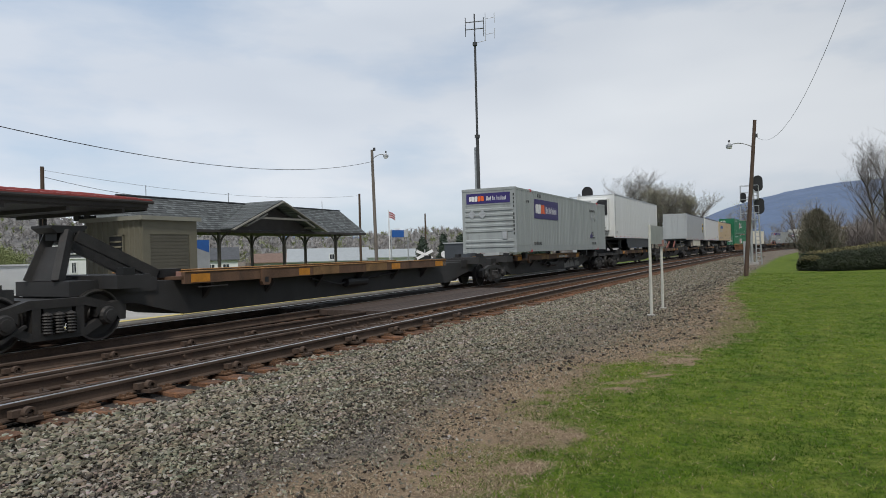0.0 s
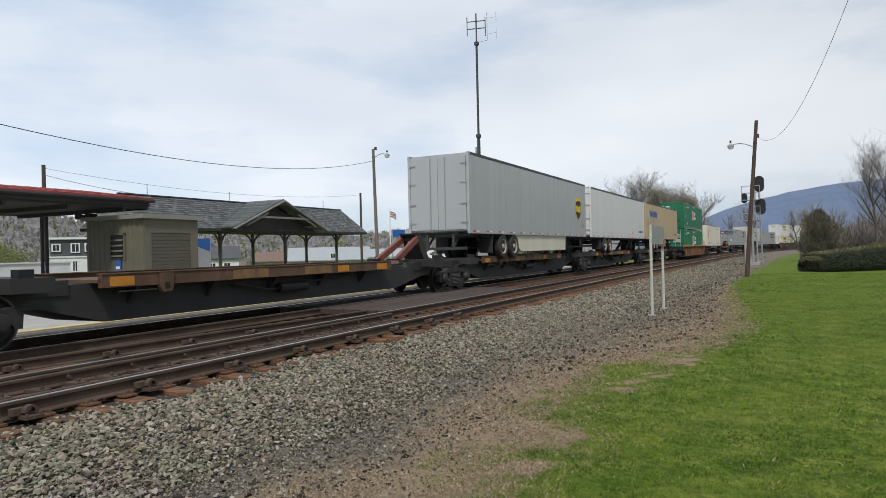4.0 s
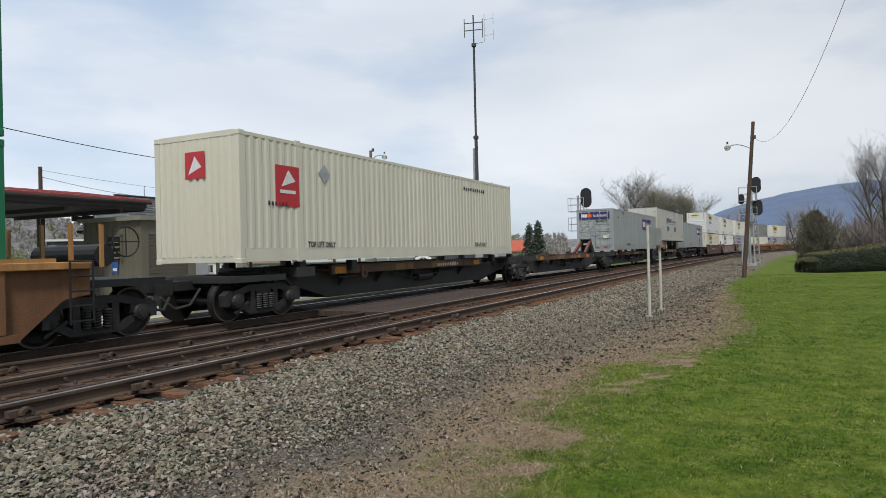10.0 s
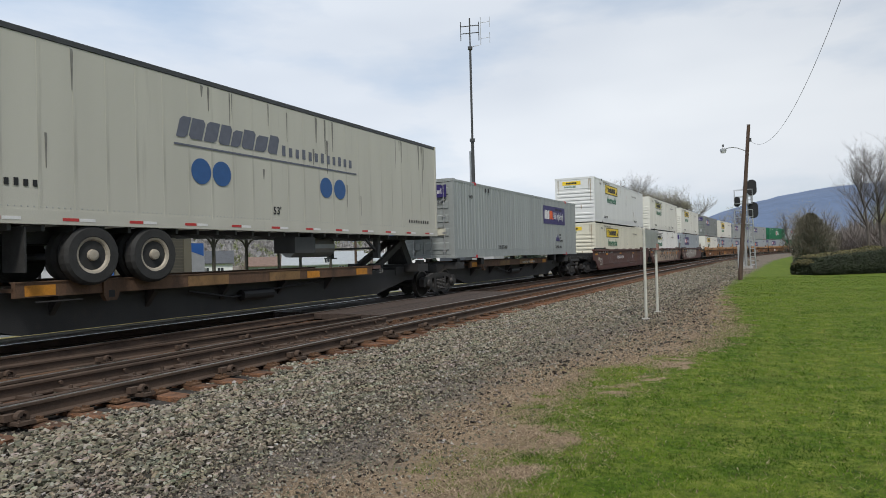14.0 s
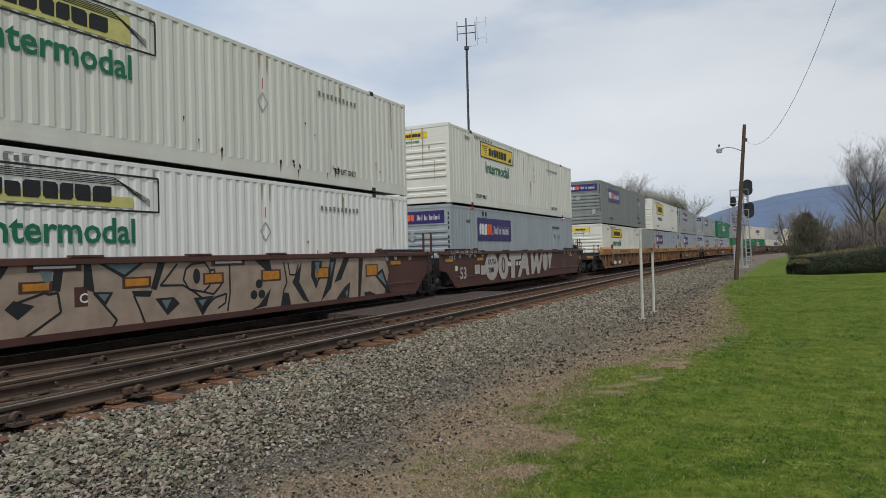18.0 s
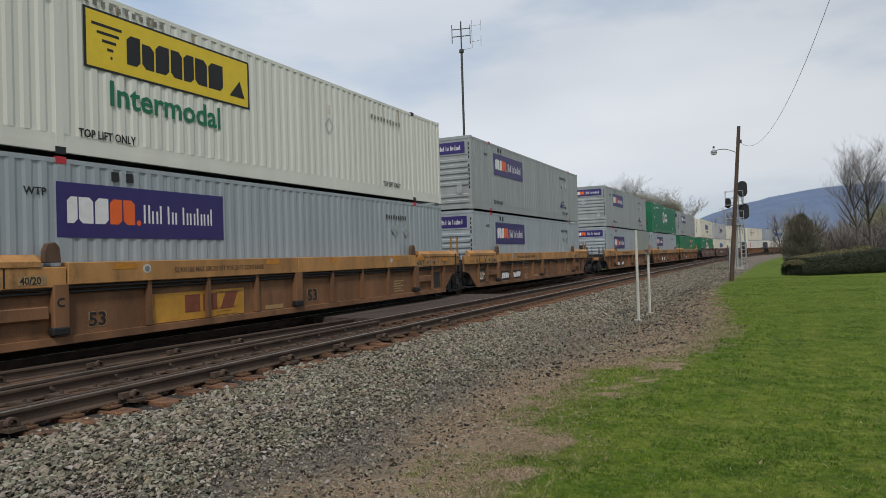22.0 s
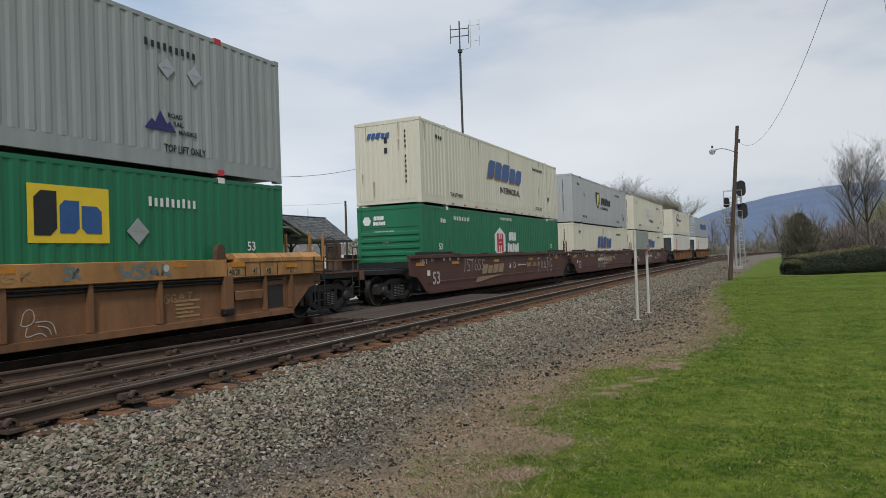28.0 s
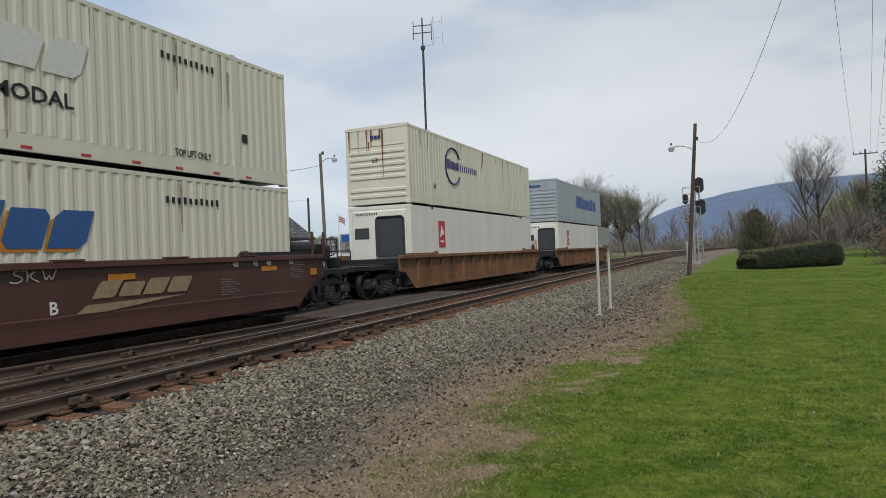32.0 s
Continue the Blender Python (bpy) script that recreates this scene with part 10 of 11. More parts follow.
def hedge():
    rng = random.Random(5)
    t = thing("hedge", "clipped dark hedge with lighter olive leaves on top", "hedge")
    a, b = Vector((1.45, 44.3, -0.35)), Vector((6.6, 49.3, -0.3))
    d = (b - a).normalized()
    s = Vector((-d.y, d.x, 0))
    L = (b - a).length
    verts, tris, tv, tt = [], [], [], []
    for part_i in range(26000):
        u, v, w = rng.random(), rng.uniform(-1, 1), rng.random()
        edge = min(1, min(u, 1 - u) * L / 0.8)
        top = (1.14 + 0.42 * u + 0.16 * noise.noise((u * 7, 0, 1)) + 0.08 * noise.noise((u * 19, 0, 4))) * (0.62 + 0.38 * edge ** 0.5)
        wid = 1.1 * (0.65 + 0.35 * edge) * (0.82 + 0.3 * math.sin(math.pi * min(1.0, w * 1.05)))
        f = rng.random()
        if f < 0.55:
            v = 1 if v > 0 else -1
        z = top * (1 - 0.16 * v * v) if 0.55 <= f < 0.85 else top * w * 0.93
        c = a + d * (u * L) + s * (v * wid + rng.gauss(0, 0.05)) + Vector((0, 0, z + rng.gauss(0, 0.035)))
        o = Vector((rng.gauss(0, 1), rng.gauss(0, 1), rng.gauss(0, 1))).normalized() * 0.055
        p = o.orthogonal().normalized() * 0.035
        # most leaves near the top go to the lighter olive mesh
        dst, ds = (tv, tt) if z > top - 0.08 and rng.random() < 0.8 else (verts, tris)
        k = len(dst)
        dst += [tuple(c - o), tuple(c + p), tuple(c + o), tuple(c - p)]
        ds += [(k, k + 1, k + 2), (k, k + 2, k + 3)]
    bm = bmesh.new()
    q = [a + d * 0.35 - s * 0.8, b - d * 0.35 - s * 0.8, b - d * 0.35 + s * 0.8, a + d * 0.35 + s * 0.8]
    slab(bm, [(p.x, p.y) for p in q], "z", -0.4, 0.72)
    part("inner_mass", bm, M["bush_leaf"], t, "dense shaded twigs")
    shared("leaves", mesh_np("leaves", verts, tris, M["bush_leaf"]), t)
    shared("new_growth", mesh_np("new_growth", tv, tt, M["hedge_top"]), t, None, "olive-brown leaves along the top")


hedge()


def woodland(name, label, spots, seed, leaf=None, twig_r=3.0):
    """Far bare woods, past counting."""
    rng = random.Random(seed)
    V, T, LV, LT = [], [], [], []
    for x, y, z, h in spots:
        segs, tips = limbs(rng, (x, y, z), h, 0.5, 2, rng.uniform(-0.1, 0.1), 3, 0.15, 0.35)
        segs = [(p, q, a * (twig_r if lv > 0 else 1.2), b * (twig_r if lv > 0 else 1.2), lv) for p, q, a, b, lv in segs]
        v, t = tubes(segs, 3, lambda lv: True)
        k = len(V)
        V += v
        T += [(i + k, j + k, l + k) for i, j, l in t]
        v, t = leaf_cloud(rng, [p for p, _ in tips], 3, h * 0.008, h * 0.05)
        k = len(LV)
        LV += v
        LT += [(i + k, j + k, l + k) for i, j, l in t]
    tagged(new(name, mesh_np(name, V, T, M["twig"])), label, "woods", kind="stuff")
    if leaf:
        tagged(new("spring_foliage", mesh_np("spring_foliage", LV, LT, M[leaf])), "thin spring foliage in the far woods", "foliage", kind="stuff")


rw = random.Random(77)
spots = []
for k in range(55):
    a = radians(rw.uniform(-9.5, 14))
    r = rw.uniform(185, 260)
    spots.append((r * math.sin(a), r * math.cos(a), -1, rw.uniform(10, 17)))
woodland("far_woods", "leafless grey-brown woods beyond the curve", spots, 78, "bud", 1.2)
spots = []
for k in range(60):
    d = rw.uniform(120, 330)
    x, y, _ = along(d, -rw.uniform(7, 26))
    if k % 3 == 0:
        a, r = radians(rw.uniform(6.5, 14)), rw.uniform(84, 110)
        x, y = r * math.sin(a), r * math.cos(a)
    if x > 0.01 * y:
        spots.append((x, y, ground_z(x, y) - 0.3, (rw.uniform(2.5, 5) if k % 3 == 0 else rw.uniform(4, 8))))
woodland("brushwood", "tangled grey-brown brush beyond the lawn", spots, 80, "dark_tree", 0.9)
spots = []
for k in range(30):
    x, y = rw.uniform(12, 34), rw.uniform(84, 112)
    spots.append((x, y, ground_z(x, y) - 0.3, rw.uniform(5, 8)))
woodland("brushwood", "olive budding woods on the rise", spots, 81, "spring_leaf", 0.9)
spots = []
for k in range(50):
    a = radians(rw.uniform(-62, -14))
    r = rw.uniform(150, 260)
    spots.append((r * math.sin(a), r * math.cos(a), -4, rw.uniform(4, 8)))
woodland("far_woods", "thin grey woods beyond the town", spots, 79, "spring_leaf", 2.0)


def crown_field(name, label, count, seed, bearings, material, profile, dist, base):
    """Small far trees on a hillside, each a stem with a fan of fine twigs."""
    rng = random.Random(seed)
    V, T = [], []
    az, el = [q[0] for q in profile], [q[1] for q in profile]
    for _ in range(count):
        b, dd = rng.uniform(*bearings), -0.44 * rng.random() ** 0.8
        rise = dist * math.tan(radians(float(np.interp(b, az, el)))) + EYE_Z - base
        z = base + rise * float(np.interp(dd, [-0.45, -0.3, -0.15, 0.0], [0.0, 0.35, 0.75, 1.0]))
        r, a = dist * (1 + dd), radians(b)
        p, h = Vector((r * math.sin(a), r * math.cos(a), z - 0.5)), rng.uniform(5, 9)
        for k in range(30):
            q = p + Vector((0, 0, h * (0.25 + 0.4 * rng.random()))) if k else p
            d = Vector((rng.gauss(0, 1), rng.gauss(0, 1), abs(rng.gauss(0.9, 0.7)))).normalized() * h * rng.uniform(0.25, 0.45) if k else Vector((0, 0, h * 0.7))
            w = d.cross(Vector((rng.gauss(0, 1), rng.gauss(0, 1), rng.gauss(0, 1)))).normalized() * (0.16 if k else 0.2)
            i = len(V)
            V += [tuple(q - w * 1.6), tuple(q + w * 1.6), tuple(q + d)]
            T.append((i, i + 1, i + 2))
    tagged(new(name, mesh_np(name, V, T, M[material])), label, "woods", kind="stuff")


def thicket(name, label, spots, seed, material, thick, stems=90):
    """Tangled leafless brush: bunches of fine stems that fan out from the ground."""
    rng = np.random.default_rng(seed)
    q = np.repeat(np.array(spots, float), stems, 0)
    n = len(q)
    h = q[:, 3] * rng.uniform(0.35, 1.0, n)
    foot = q[:, :3] + np.stack([rng.normal(0, 0.16, n) * q[:, 3], rng.normal(0, 0.16, n) * q[:, 3], h * 0.6 * rng.random(n) ** 1.4], -1)
    d = np.stack([rng.normal(0, 0.45, n), rng.normal(0, 0.45, n), rng.uniform(0.5, 1.0, n)], -1) * (h * 0.45)[:, None]
    a = rng.uniform(0, math.tau, n)
    w = np.stack([np.cos(a), np.sin(a), rng.normal(0, 0.3, n)], -1) * (thick * rng.uniform(0.5, 1.3, n))[:, None]
    tagged(new(name, mesh_np(name, np.stack([foot - w, foot + w, foot + d], 1).reshape(-1, 3), np.arange(n * 3).reshape(-1, 3), M[material])), label, "brush", kind="stuff")


def scatter(count, bearings, reach, tall, sink=0.3):
    out = []
    for _ in range(count):
        a, r = radians(rw.uniform(*bearings)), rw.uniform(*reach)
        x, y = r * math.sin(a), r * math.cos(a)
        out.append((x, y, ground_z(x, y) - sink, rw.uniform(*tall)))
    return out


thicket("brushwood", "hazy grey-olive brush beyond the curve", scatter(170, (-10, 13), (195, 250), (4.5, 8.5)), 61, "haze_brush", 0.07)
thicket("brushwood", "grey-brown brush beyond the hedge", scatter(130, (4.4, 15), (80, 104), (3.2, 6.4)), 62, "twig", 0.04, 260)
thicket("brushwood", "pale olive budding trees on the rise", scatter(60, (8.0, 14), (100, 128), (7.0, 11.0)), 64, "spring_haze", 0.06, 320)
thicket("brushwood", "low olive brush behind the hedge", scatter(90, (3.6, 14), (66, 82), (0.8, 2.0)), 63, "haze_brush", 0.022, 140)


HILL = [(-120, 2.0), (-75, 4.2), (-62, 4.1), (-57.9, 3.6), (-55, 2.7), (-50, 2.3), (-46, 2.0), (-40, 1.35), (-35, 1.2), (-30.5, 1.5), (-27.6, 1.7), (-25, 1.55), (-20, 1.0), (-12, 0.7)]
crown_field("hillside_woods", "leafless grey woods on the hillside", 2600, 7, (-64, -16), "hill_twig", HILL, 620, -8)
crown_field("hillside_woods", "pale budding trees on the hillside", 500, 8, (-64, -16), "green_haze", HILL, 620, -8)


# ---- ballast stones, grass and litter ----
stone_m = bpy.data.materials.new("crushed_grey_ballast")
stone_m.use_nodes = True
sn, sl = stone_m.node_tree.nodes, stone_m.node_tree.links
g_in, g_r, g_n, g_mx = sn.new("ShaderNodeNewGeometry"), sn.new("ShaderNodeValToRGB"), sn.new("ShaderNodeTexNoise"), sn.new("ShaderNodeMixRGB")
for p, c in ((0.2, (0.150, 0.137, 0.104)), (0.5, (0.268, 0.245, 0.186)), (0.72, (0.315, 0.268, 0.203)), (0.94, (0.43, 0.395, 0.325))):
    e = g_r.color_ramp.elements.new(p)
    e.color = (*c, 1)
g_r.color_ramp.elements[0].color = (0.055, 0.049, 0.042, 1)
g_r.color_ramp.elements[-1].color = (0.46, 0.43, 0.38, 1)
g_n.inputs["Scale"].default_value, g_n.inputs["Detail"].default_value = 25, 4
g_mx.blend_type = "MULTIPLY"
g_mx.inputs["Fac"].default_value = 0.5
sl.new(g_in.outputs["Random Per Island"], g_r.inputs["Fac"])
sl.new(g_r.outputs["Color"], g_mx.inputs["Color1"])
sl.new(g_n.outputs["Color"], g_mx.inputs["Color2"])
sl.new(g_mx.outputs["Color"], sn["Principled BSDF"].inputs["Base Color"])
sn["Principled BSDF"].inputs["Roughness"].default_value, sn["Principled BSDF"].inputs["Specular IOR Level"].default_value = 0.9, 0.2



def rock_kinds(kinds, points, seed):
    """Angular broken stones: hulls of a few scattered points, as corner and face tables."""
    rng, made = random.Random(seed), []
    while len(made) < kinds:
        bm = bmesh.new()
        flat = rng.uniform(0.42, 0.8)
        for _ in range(points):
            d = Vector((rng.gauss(0, 1), rng.gauss(0, 1), rng.gauss(0, 1))).normalized() * rng.uniform(0.8, 1.05)
            bm.verts.new((d.x * rng.uniform(0.9, 1.25), d.y * 0.85, d.z * flat))
        out = bmesh.ops.convex_hull(bm, input=bm.verts)
        bmesh.ops.delete(bm, geom=[g for g in out["geom_interior"] if isinstance(g, bmesh.types.BMVert)], context="VERTS")
        bmesh.ops.triangulate(bm, faces=bm.faces)
        bm.verts.index_update()
        made.append((np.array([v.co[:] for v in bm.verts]), np.array([[v.index for v in f.verts] for f in bm.faces])))
        bm.free()
    return made


ROCKS, CHIPS = rock_kinds(24, 9, 4), rock_kinds(10, 6, 5)


def bed_z(u):
    return np.interp(u, [p[0] for p in BED], [p[1] for p in BED])


def stones(name, label, x, y, size, sink=0.2, pile=0.0, kinds=ROCKS, material=stone_m):
    rng = np.random.default_rng(9)
    n = len(x)
    pick, a, b, c = rng.integers(0, len(kinds), n), rng.uniform(0, 6.28, n), rng.normal(0, 0.45, n), rng.normal(0, 0.45, n)
    z0 = np.maximum(bed_z(x - CENTRE_X - np.interp(y, _py, _px) * (y > 0)), np.array([ground_z(float(p), float(q)) for p, q in zip(x, y)]))
    z0 = z0 + size * (0.5 - sink) * rng.uniform(0.3, 1.3, n) + pile * (rng.random(n) < 0.45) * rng.uniform(0.6, 1.4, n)
    V, T, base = [], [], 0
    for k, (rv, rf) in enumerate(kinds):
        i = np.nonzero(pick == k)[0]
        ca, sa, cb, sb, cc, sc = [f(q[i])[:, None] for q in (a, b, c) for f in (np.cos, np.sin)]
        X, Y, Z = [np.repeat(rv[None, :, q], len(i), 0) for q in range(3)]
        Y, Z = Y * cb - Z * sb, Y * sb + Z * cb
        X, Z = X * cc - Z * sc, X * sc + Z * cc
        X, Y = X * ca - Y * sa, X * sa + Y * ca
        v = np.stack([X, Y, Z], -1) * size[i][:, None, None] + np.stack([x[i], y[i], z0[i]], -1)[:, None, :]
        V.append(v.reshape(-1, 3))
        T.append((rf[None] + (base + np.arange(len(i)) * len(rv))[:, None, None]).reshape(-1, 3))
        base += len(i) * len(rv)
    tagged(new(name, mesh_np(name, np.concatenate(V), np.concatenate(T), material)), label, "ballast", kind="stuff")


rs_ = np.random.default_rng(3)
n = 50000
y_ = 1.5 + 17 * rs_.random(n) ** 0.95
x_ = -6.55 + 2.55 * rs_.random(n) ** 1.05 + 0.15 * np.sin(y_ * 1.3) + 0.1 * np.sin(y_ * 3.7) + np.where(rs_.random(n) < 0.3, rs_.exponential(0.32, n), 0.0)
stones("ballast_stones", "loose grey crushed stone beside the rails", x_, y_, (0.021 + 0.019 * rs_.random(n)) * np.clip(1.2 - 0.22 * (x_ + 6.0), 0.42, 1.12), 0.05, 0.022)
n = 20000
y_ = 17 + 30 * rs_.random(n) ** 1.35
x_ = -6.45 + 3.0 * rs_.random(n) ** 1.15 + (y_ / 60) ** 2 * 0.5
stones("ballast_stones", "loose grey crushed stone beside the rails", x_, y_, 0.028 + 0.026 * rs_.random(n), 0.1, 0.015)
n = 12000
y_ = 44 + 50 * rs_.random(n)
x_ = CENTRE_X + np.interp(y_, _py, _px) + 5.2 + 3.6 * rs_.random(n)
stones("ballast_stones", "loose grey crushed stone beside the rails", x_, y_, 0.05 + 0.05 * rs_.random(n), 0.1, 0.0, CHIPS)
n = 9000
y_ = 1 + 22 * rs_.random(n)
x_ = -10.4 + 4.2 * rs_.random(n)
stones("ballast_stones", "brown-dusted stone between the rails", x_, y_, 0.018 + 0.02 * rs_.random(n), 0.5, 0.0, CHIPS)
n = 48000
y_ = 1.5 + 50 * rs_.random(n) ** 1.75
x_ = np.array([lawn_edge(float(q)) for q in y_]) - 2.7 * rs_.random(n) ** 0.6
stones("gravel_chips", "small stone chips in the dirt", x_, y_, (0.007 + 0.015 * rs_.random(n) ** 1.7) * (1 + y_ / 26), 0.0, 0.008, CHIPS)


n = 2600
y_ = 3 + 30 * rs_.random(n) ** 1.3
x_ = np.array([lawn_edge(float(q)) for q in y_]) - 0.5 - 2.4 * rs_.random(n) + 0.3 * np.sin(y_ * 2.1)
stones("dirt_clods", "dark crumbs of soil on the worn ground", x_, y_, (0.012 + 0.03 * rs_.random(n) ** 2) * (1 + y_ / 30), 0.3, 0.0, CHIPS, M["clod"])


def blades(name, label, x, y, h, w, material, lean=0.5, flat=False, seed=1):
    rng = np.random.default_rng(seed)
    n = len(x)
    z = np.array([ground_z(float(p), float(q)) for p, q in zip(x, y)])
    a = rng.uniform(0, 6.28, n)
    dx, dy = np.cos(a) * w, np.sin(a) * w
    lx, ly = rng.normal(0, lean, n) * h, rng.normal(0, lean, n) * h
    p0 = np.stack([x - dx, y - dy, z], -1)
    p1 = np.stack([x + dx, y + dy, z], -1)
    p2 = np.stack([x + lx, y + ly, z + (h if not flat else 0.012 + 0.01 * rng.random(n))], -1)
    if flat:
        p0[:, 2] += 0.01
        p1[:, 2] += 0.012
    v = np.stack([p0, p1, p2], 1).reshape(-1, 3)
    tagged(new(name, mesh_np(name, v, np.arange(n * 3).reshape(-1, 3), material)), label, "grass", kind="stuff")


grass_m = bpy.data.materials.new("mixed_lawn_blades")
grass_m.use_nodes = True
gn, gl = grass_m.node_tree.nodes, grass_m.node_tree.links
b_geo, b_ramp, b_tc, b_no, b_mix = gn.new("ShaderNodeNewGeometry"), gn.new("ShaderNodeValToRGB"), gn.new("ShaderNodeTexCoord"), gn.new("ShaderNodeTexNoise"), gn.new("ShaderNodeMixRGB")
for p, c in ((0.35, (0.115, 0.198, 0.012)), (0.7, (0.165, 0.255, 0.020)), (0.88, (0.225, 0.285, 0.034)), (0.96, (0.33, 0.31, 0.11))):
    e = b_ramp.color_ramp.elements.new(p)
    e.color = (*c, 1)
b_ramp.color_ramp.elements[0].color = (0.075, 0.140, 0.010, 1)
b_ramp.color_ramp.elements[-1].color = (0.36, 0.31, 0.16, 1)
b_no.inputs["Scale"].default_value, b_no.inputs["Detail"].default_value, b_no.inputs["Roughness"].default_value = 4.6, 6, 0.66
b_mix.blend_type = "MULTIPLY"
b_mix.inputs["Fac"].default_value = 0.9
b_t2 = gn.new("ShaderNodeValToRGB")
b_t2.color_ramp.elements[0].position, b_t2.color_ramp.elements[1].position = 0.38, 0.60
b_t2.color_ramp.elements[0].color, b_t2.color_ramp.elements[1].color = (0.40, 0.52, 0.42, 1), (1.25, 1.17, 1.35, 1)
gl.new(b_geo.outputs["Random Per Island"], b_ramp.inputs["Fac"])
gl.new(b_tc.outputs["Object"], b_no.inputs["Vector"])
gl.new(b_no.outputs["Fac"], b_t2.inputs["Fac"])
gl.new(b_ramp.outputs["Color"], b_mix.inputs["Color1"])
gl.new(b_t2.outputs["Color"], b_mix.inputs["Color2"])
b_big, b_t3, b_mul = gn.new("ShaderNodeTexNoise"), gn.new("ShaderNodeValToRGB"), gn.new("ShaderNodeMixRGB")
b_big.inputs["Scale"].default_value, b_big.inputs["Detail"].default_value, b_big.inputs["Roughness"].default_value = 0.9, 5, 0.65
b_t3.color_ramp.elements[0].position, b_t3.color_ramp.elements[1].position = 0.40, 0.58
b_t3.color_ramp.elements[0].color, b_t3.color_ramp.elements[1].color = (0.48, 0.62, 0.55, 1), (1.04, 1.03, 1.0, 1)
b_mul.blend_type = "MULTIPLY"
b_mul.inputs["Fac"].default_value = 1.0
gl.new(b_tc.outputs["Object"], b_big.inputs["Vector"])
gl.new(b_big.outputs["Fac"], b_t3.inputs["Fac"])
gl.new(b_mix.outputs["Color"], b_mul.inputs["Color1"])
gl.new(b_t3.outputs["Color"], b_mul.inputs["Color2"])
b_dry, b_t4, b_mx4 = gn.new("ShaderNodeTexNoise"), gn.new("ShaderNodeMapRange"), gn.new("ShaderNodeMixRGB")
b_dry.inputs["Scale"].default_value, b_dry.inputs["Detail"].default_value, b_dry.inputs["Roughness"].default_value = 1.9, 6, 0.7
b_t4.inputs["From Min"].default_value, b_t4.inputs["From Max"].default_value, b_t4.inputs["To Max"].default_value = 0.53, 0.68, 0.62
b_mx4.inputs["Color2"].default_value = (0.285, 0.275, 0.085, 1)
gl.new(b_tc.outputs["Object"], b_dry.inputs["Vector"])
gl.new(b_dry.outputs["Fac"], b_t4.inputs["Value"])
gl.new(b_t4.outputs["Result"], b_mx4.inputs["Fac"])
gl.new(b_mul.outputs["Color"], b_mx4.inputs["Color1"])
gl.new(b_mx4.outputs["Color"], gn["Principled BSDF"].inputs["Base Color"])
gn["Principled BSDF"].inputs["Roughness"].default_value, gn["Principled BSDF"].inputs["Specular IOR Level"].default_value = 0.85, 0.15

straw_m = bpy.data.materials.new("mixed_dry_litter")
straw_m.use_nodes = True
tn, tl = straw_m.node_tree.nodes, straw_m.node_tree.links
t_geo, t_ramp = tn.new("ShaderNodeNewGeometry"), tn.new("ShaderNodeValToRGB")
for p, c in ((0.3, (0.165, 0.115, 0.078)), (0.6, (0.33, 0.25, 0.168)), (0.85, (0.48, 0.38, 0.265))):
    e = t_ramp.color_ramp.elements.new(p)
    e.color = (*c, 1)
t_ramp.color_ramp.elements[0].color = (0.06, 0.042, 0.03, 1)
t_ramp.color_ramp.elements[-1].color = (0.56, 0.47, 0.34, 1)
tl.new(t_geo.outputs["Random Per Island"], t_ramp.inputs["Fac"])
tl.new(t_ramp.outputs["Color"], tn["Principled BSDF"].inputs["Base Color"])
tn["Principled BSDF"].inputs["Roughness"].default_value, tn["Principled BSDF"].inputs["Specular IOR Level"].default_value = 0.9, 0.15
n = 420000
y_ = np.where(rs_.random(n) < 0.06, 0.5 + 3.5 * rs_.random(n), 3.2 + 39 * rs_.random(n) ** 2.2)
e_ = np.interp(y_, np.arange(-6, 50, 0.5), [lawn_edge(float(q)) for q in np.arange(-6, 50, 0.5)])
x_ = e_ - 1.2 + np.maximum(6.0, 1.9 + 0.62 * y_) * rs_.random(n) ** np.where(y_ < 10, 1.25, 1.0)
nz = np.array([noise.fractal((float(p) * 4.5, float(q) * 4.5, 8), 1.0, 2.0, 4) for p, q in zip(x_, y_)])
inside = np.array([lawn_value(float(p), float(q)) for p, q in zip(x_, y_)])
keep = inside > 0.75 * rs_.random(n) ** 1.6 - 0.3
x_, y_, nz, keep_v = x_[keep], y_[keep], nz[keep], inside[keep]
blades("lawn_grass", "short mown green grass", x_, y_, (0.011 + 0.020 * rs_.random(len(x_)) ** 2) * np.clip(1 + 1.1 * nz, 0.45, 2.2), 0.0014 + 0.00032 * np.maximum(y_, 0), grass_m, 0.75)
k_ = (rs_.random(len(x_)) < np.where((keep_v < 0.75) & (y_ < 11), 0.42, np.where(nz > 0.25, 0.12, 0.035))) & (y_ > 2)
blades("dead_blades", "scattered dead straw-coloured blades in the lawn", x_[k_] + 0.01, y_[k_], 0.010 + 0.012 * rs_.random(int(k_.sum())), 0.0018 + 0.00034 * y_[k_], straw_m, 1.3, False, 6)
n = 250000
y_ = 2.5 + 24 * rs_.random(n) ** 1.9
e_ = np.interp(y_, np.arange(0, 50, 0.5), [lawn_edge(float(q)) for q in np.arange(0, 50, 0.5)])
x_ = e_ - 0.3 + rs_.normal(0, 0.62, n) * np.interp(y_, [0, 8, 13, 20], [0.85, 0.9, 1.5, 1.0])
nz = np.array([noise.fractal((float(p) * 0.9, float(q) * 0.9, 5), 1.0, 2.0, 3) for p, q in zip(x_, y_)])
k_ = (nz > np.interp(y_, [4, 9, 13], [-0.15, -0.2, -0.35])) & (np.array([lawn_value(float(p), float(q)) for p, q in zip(x_, y_)]) < 0.35)
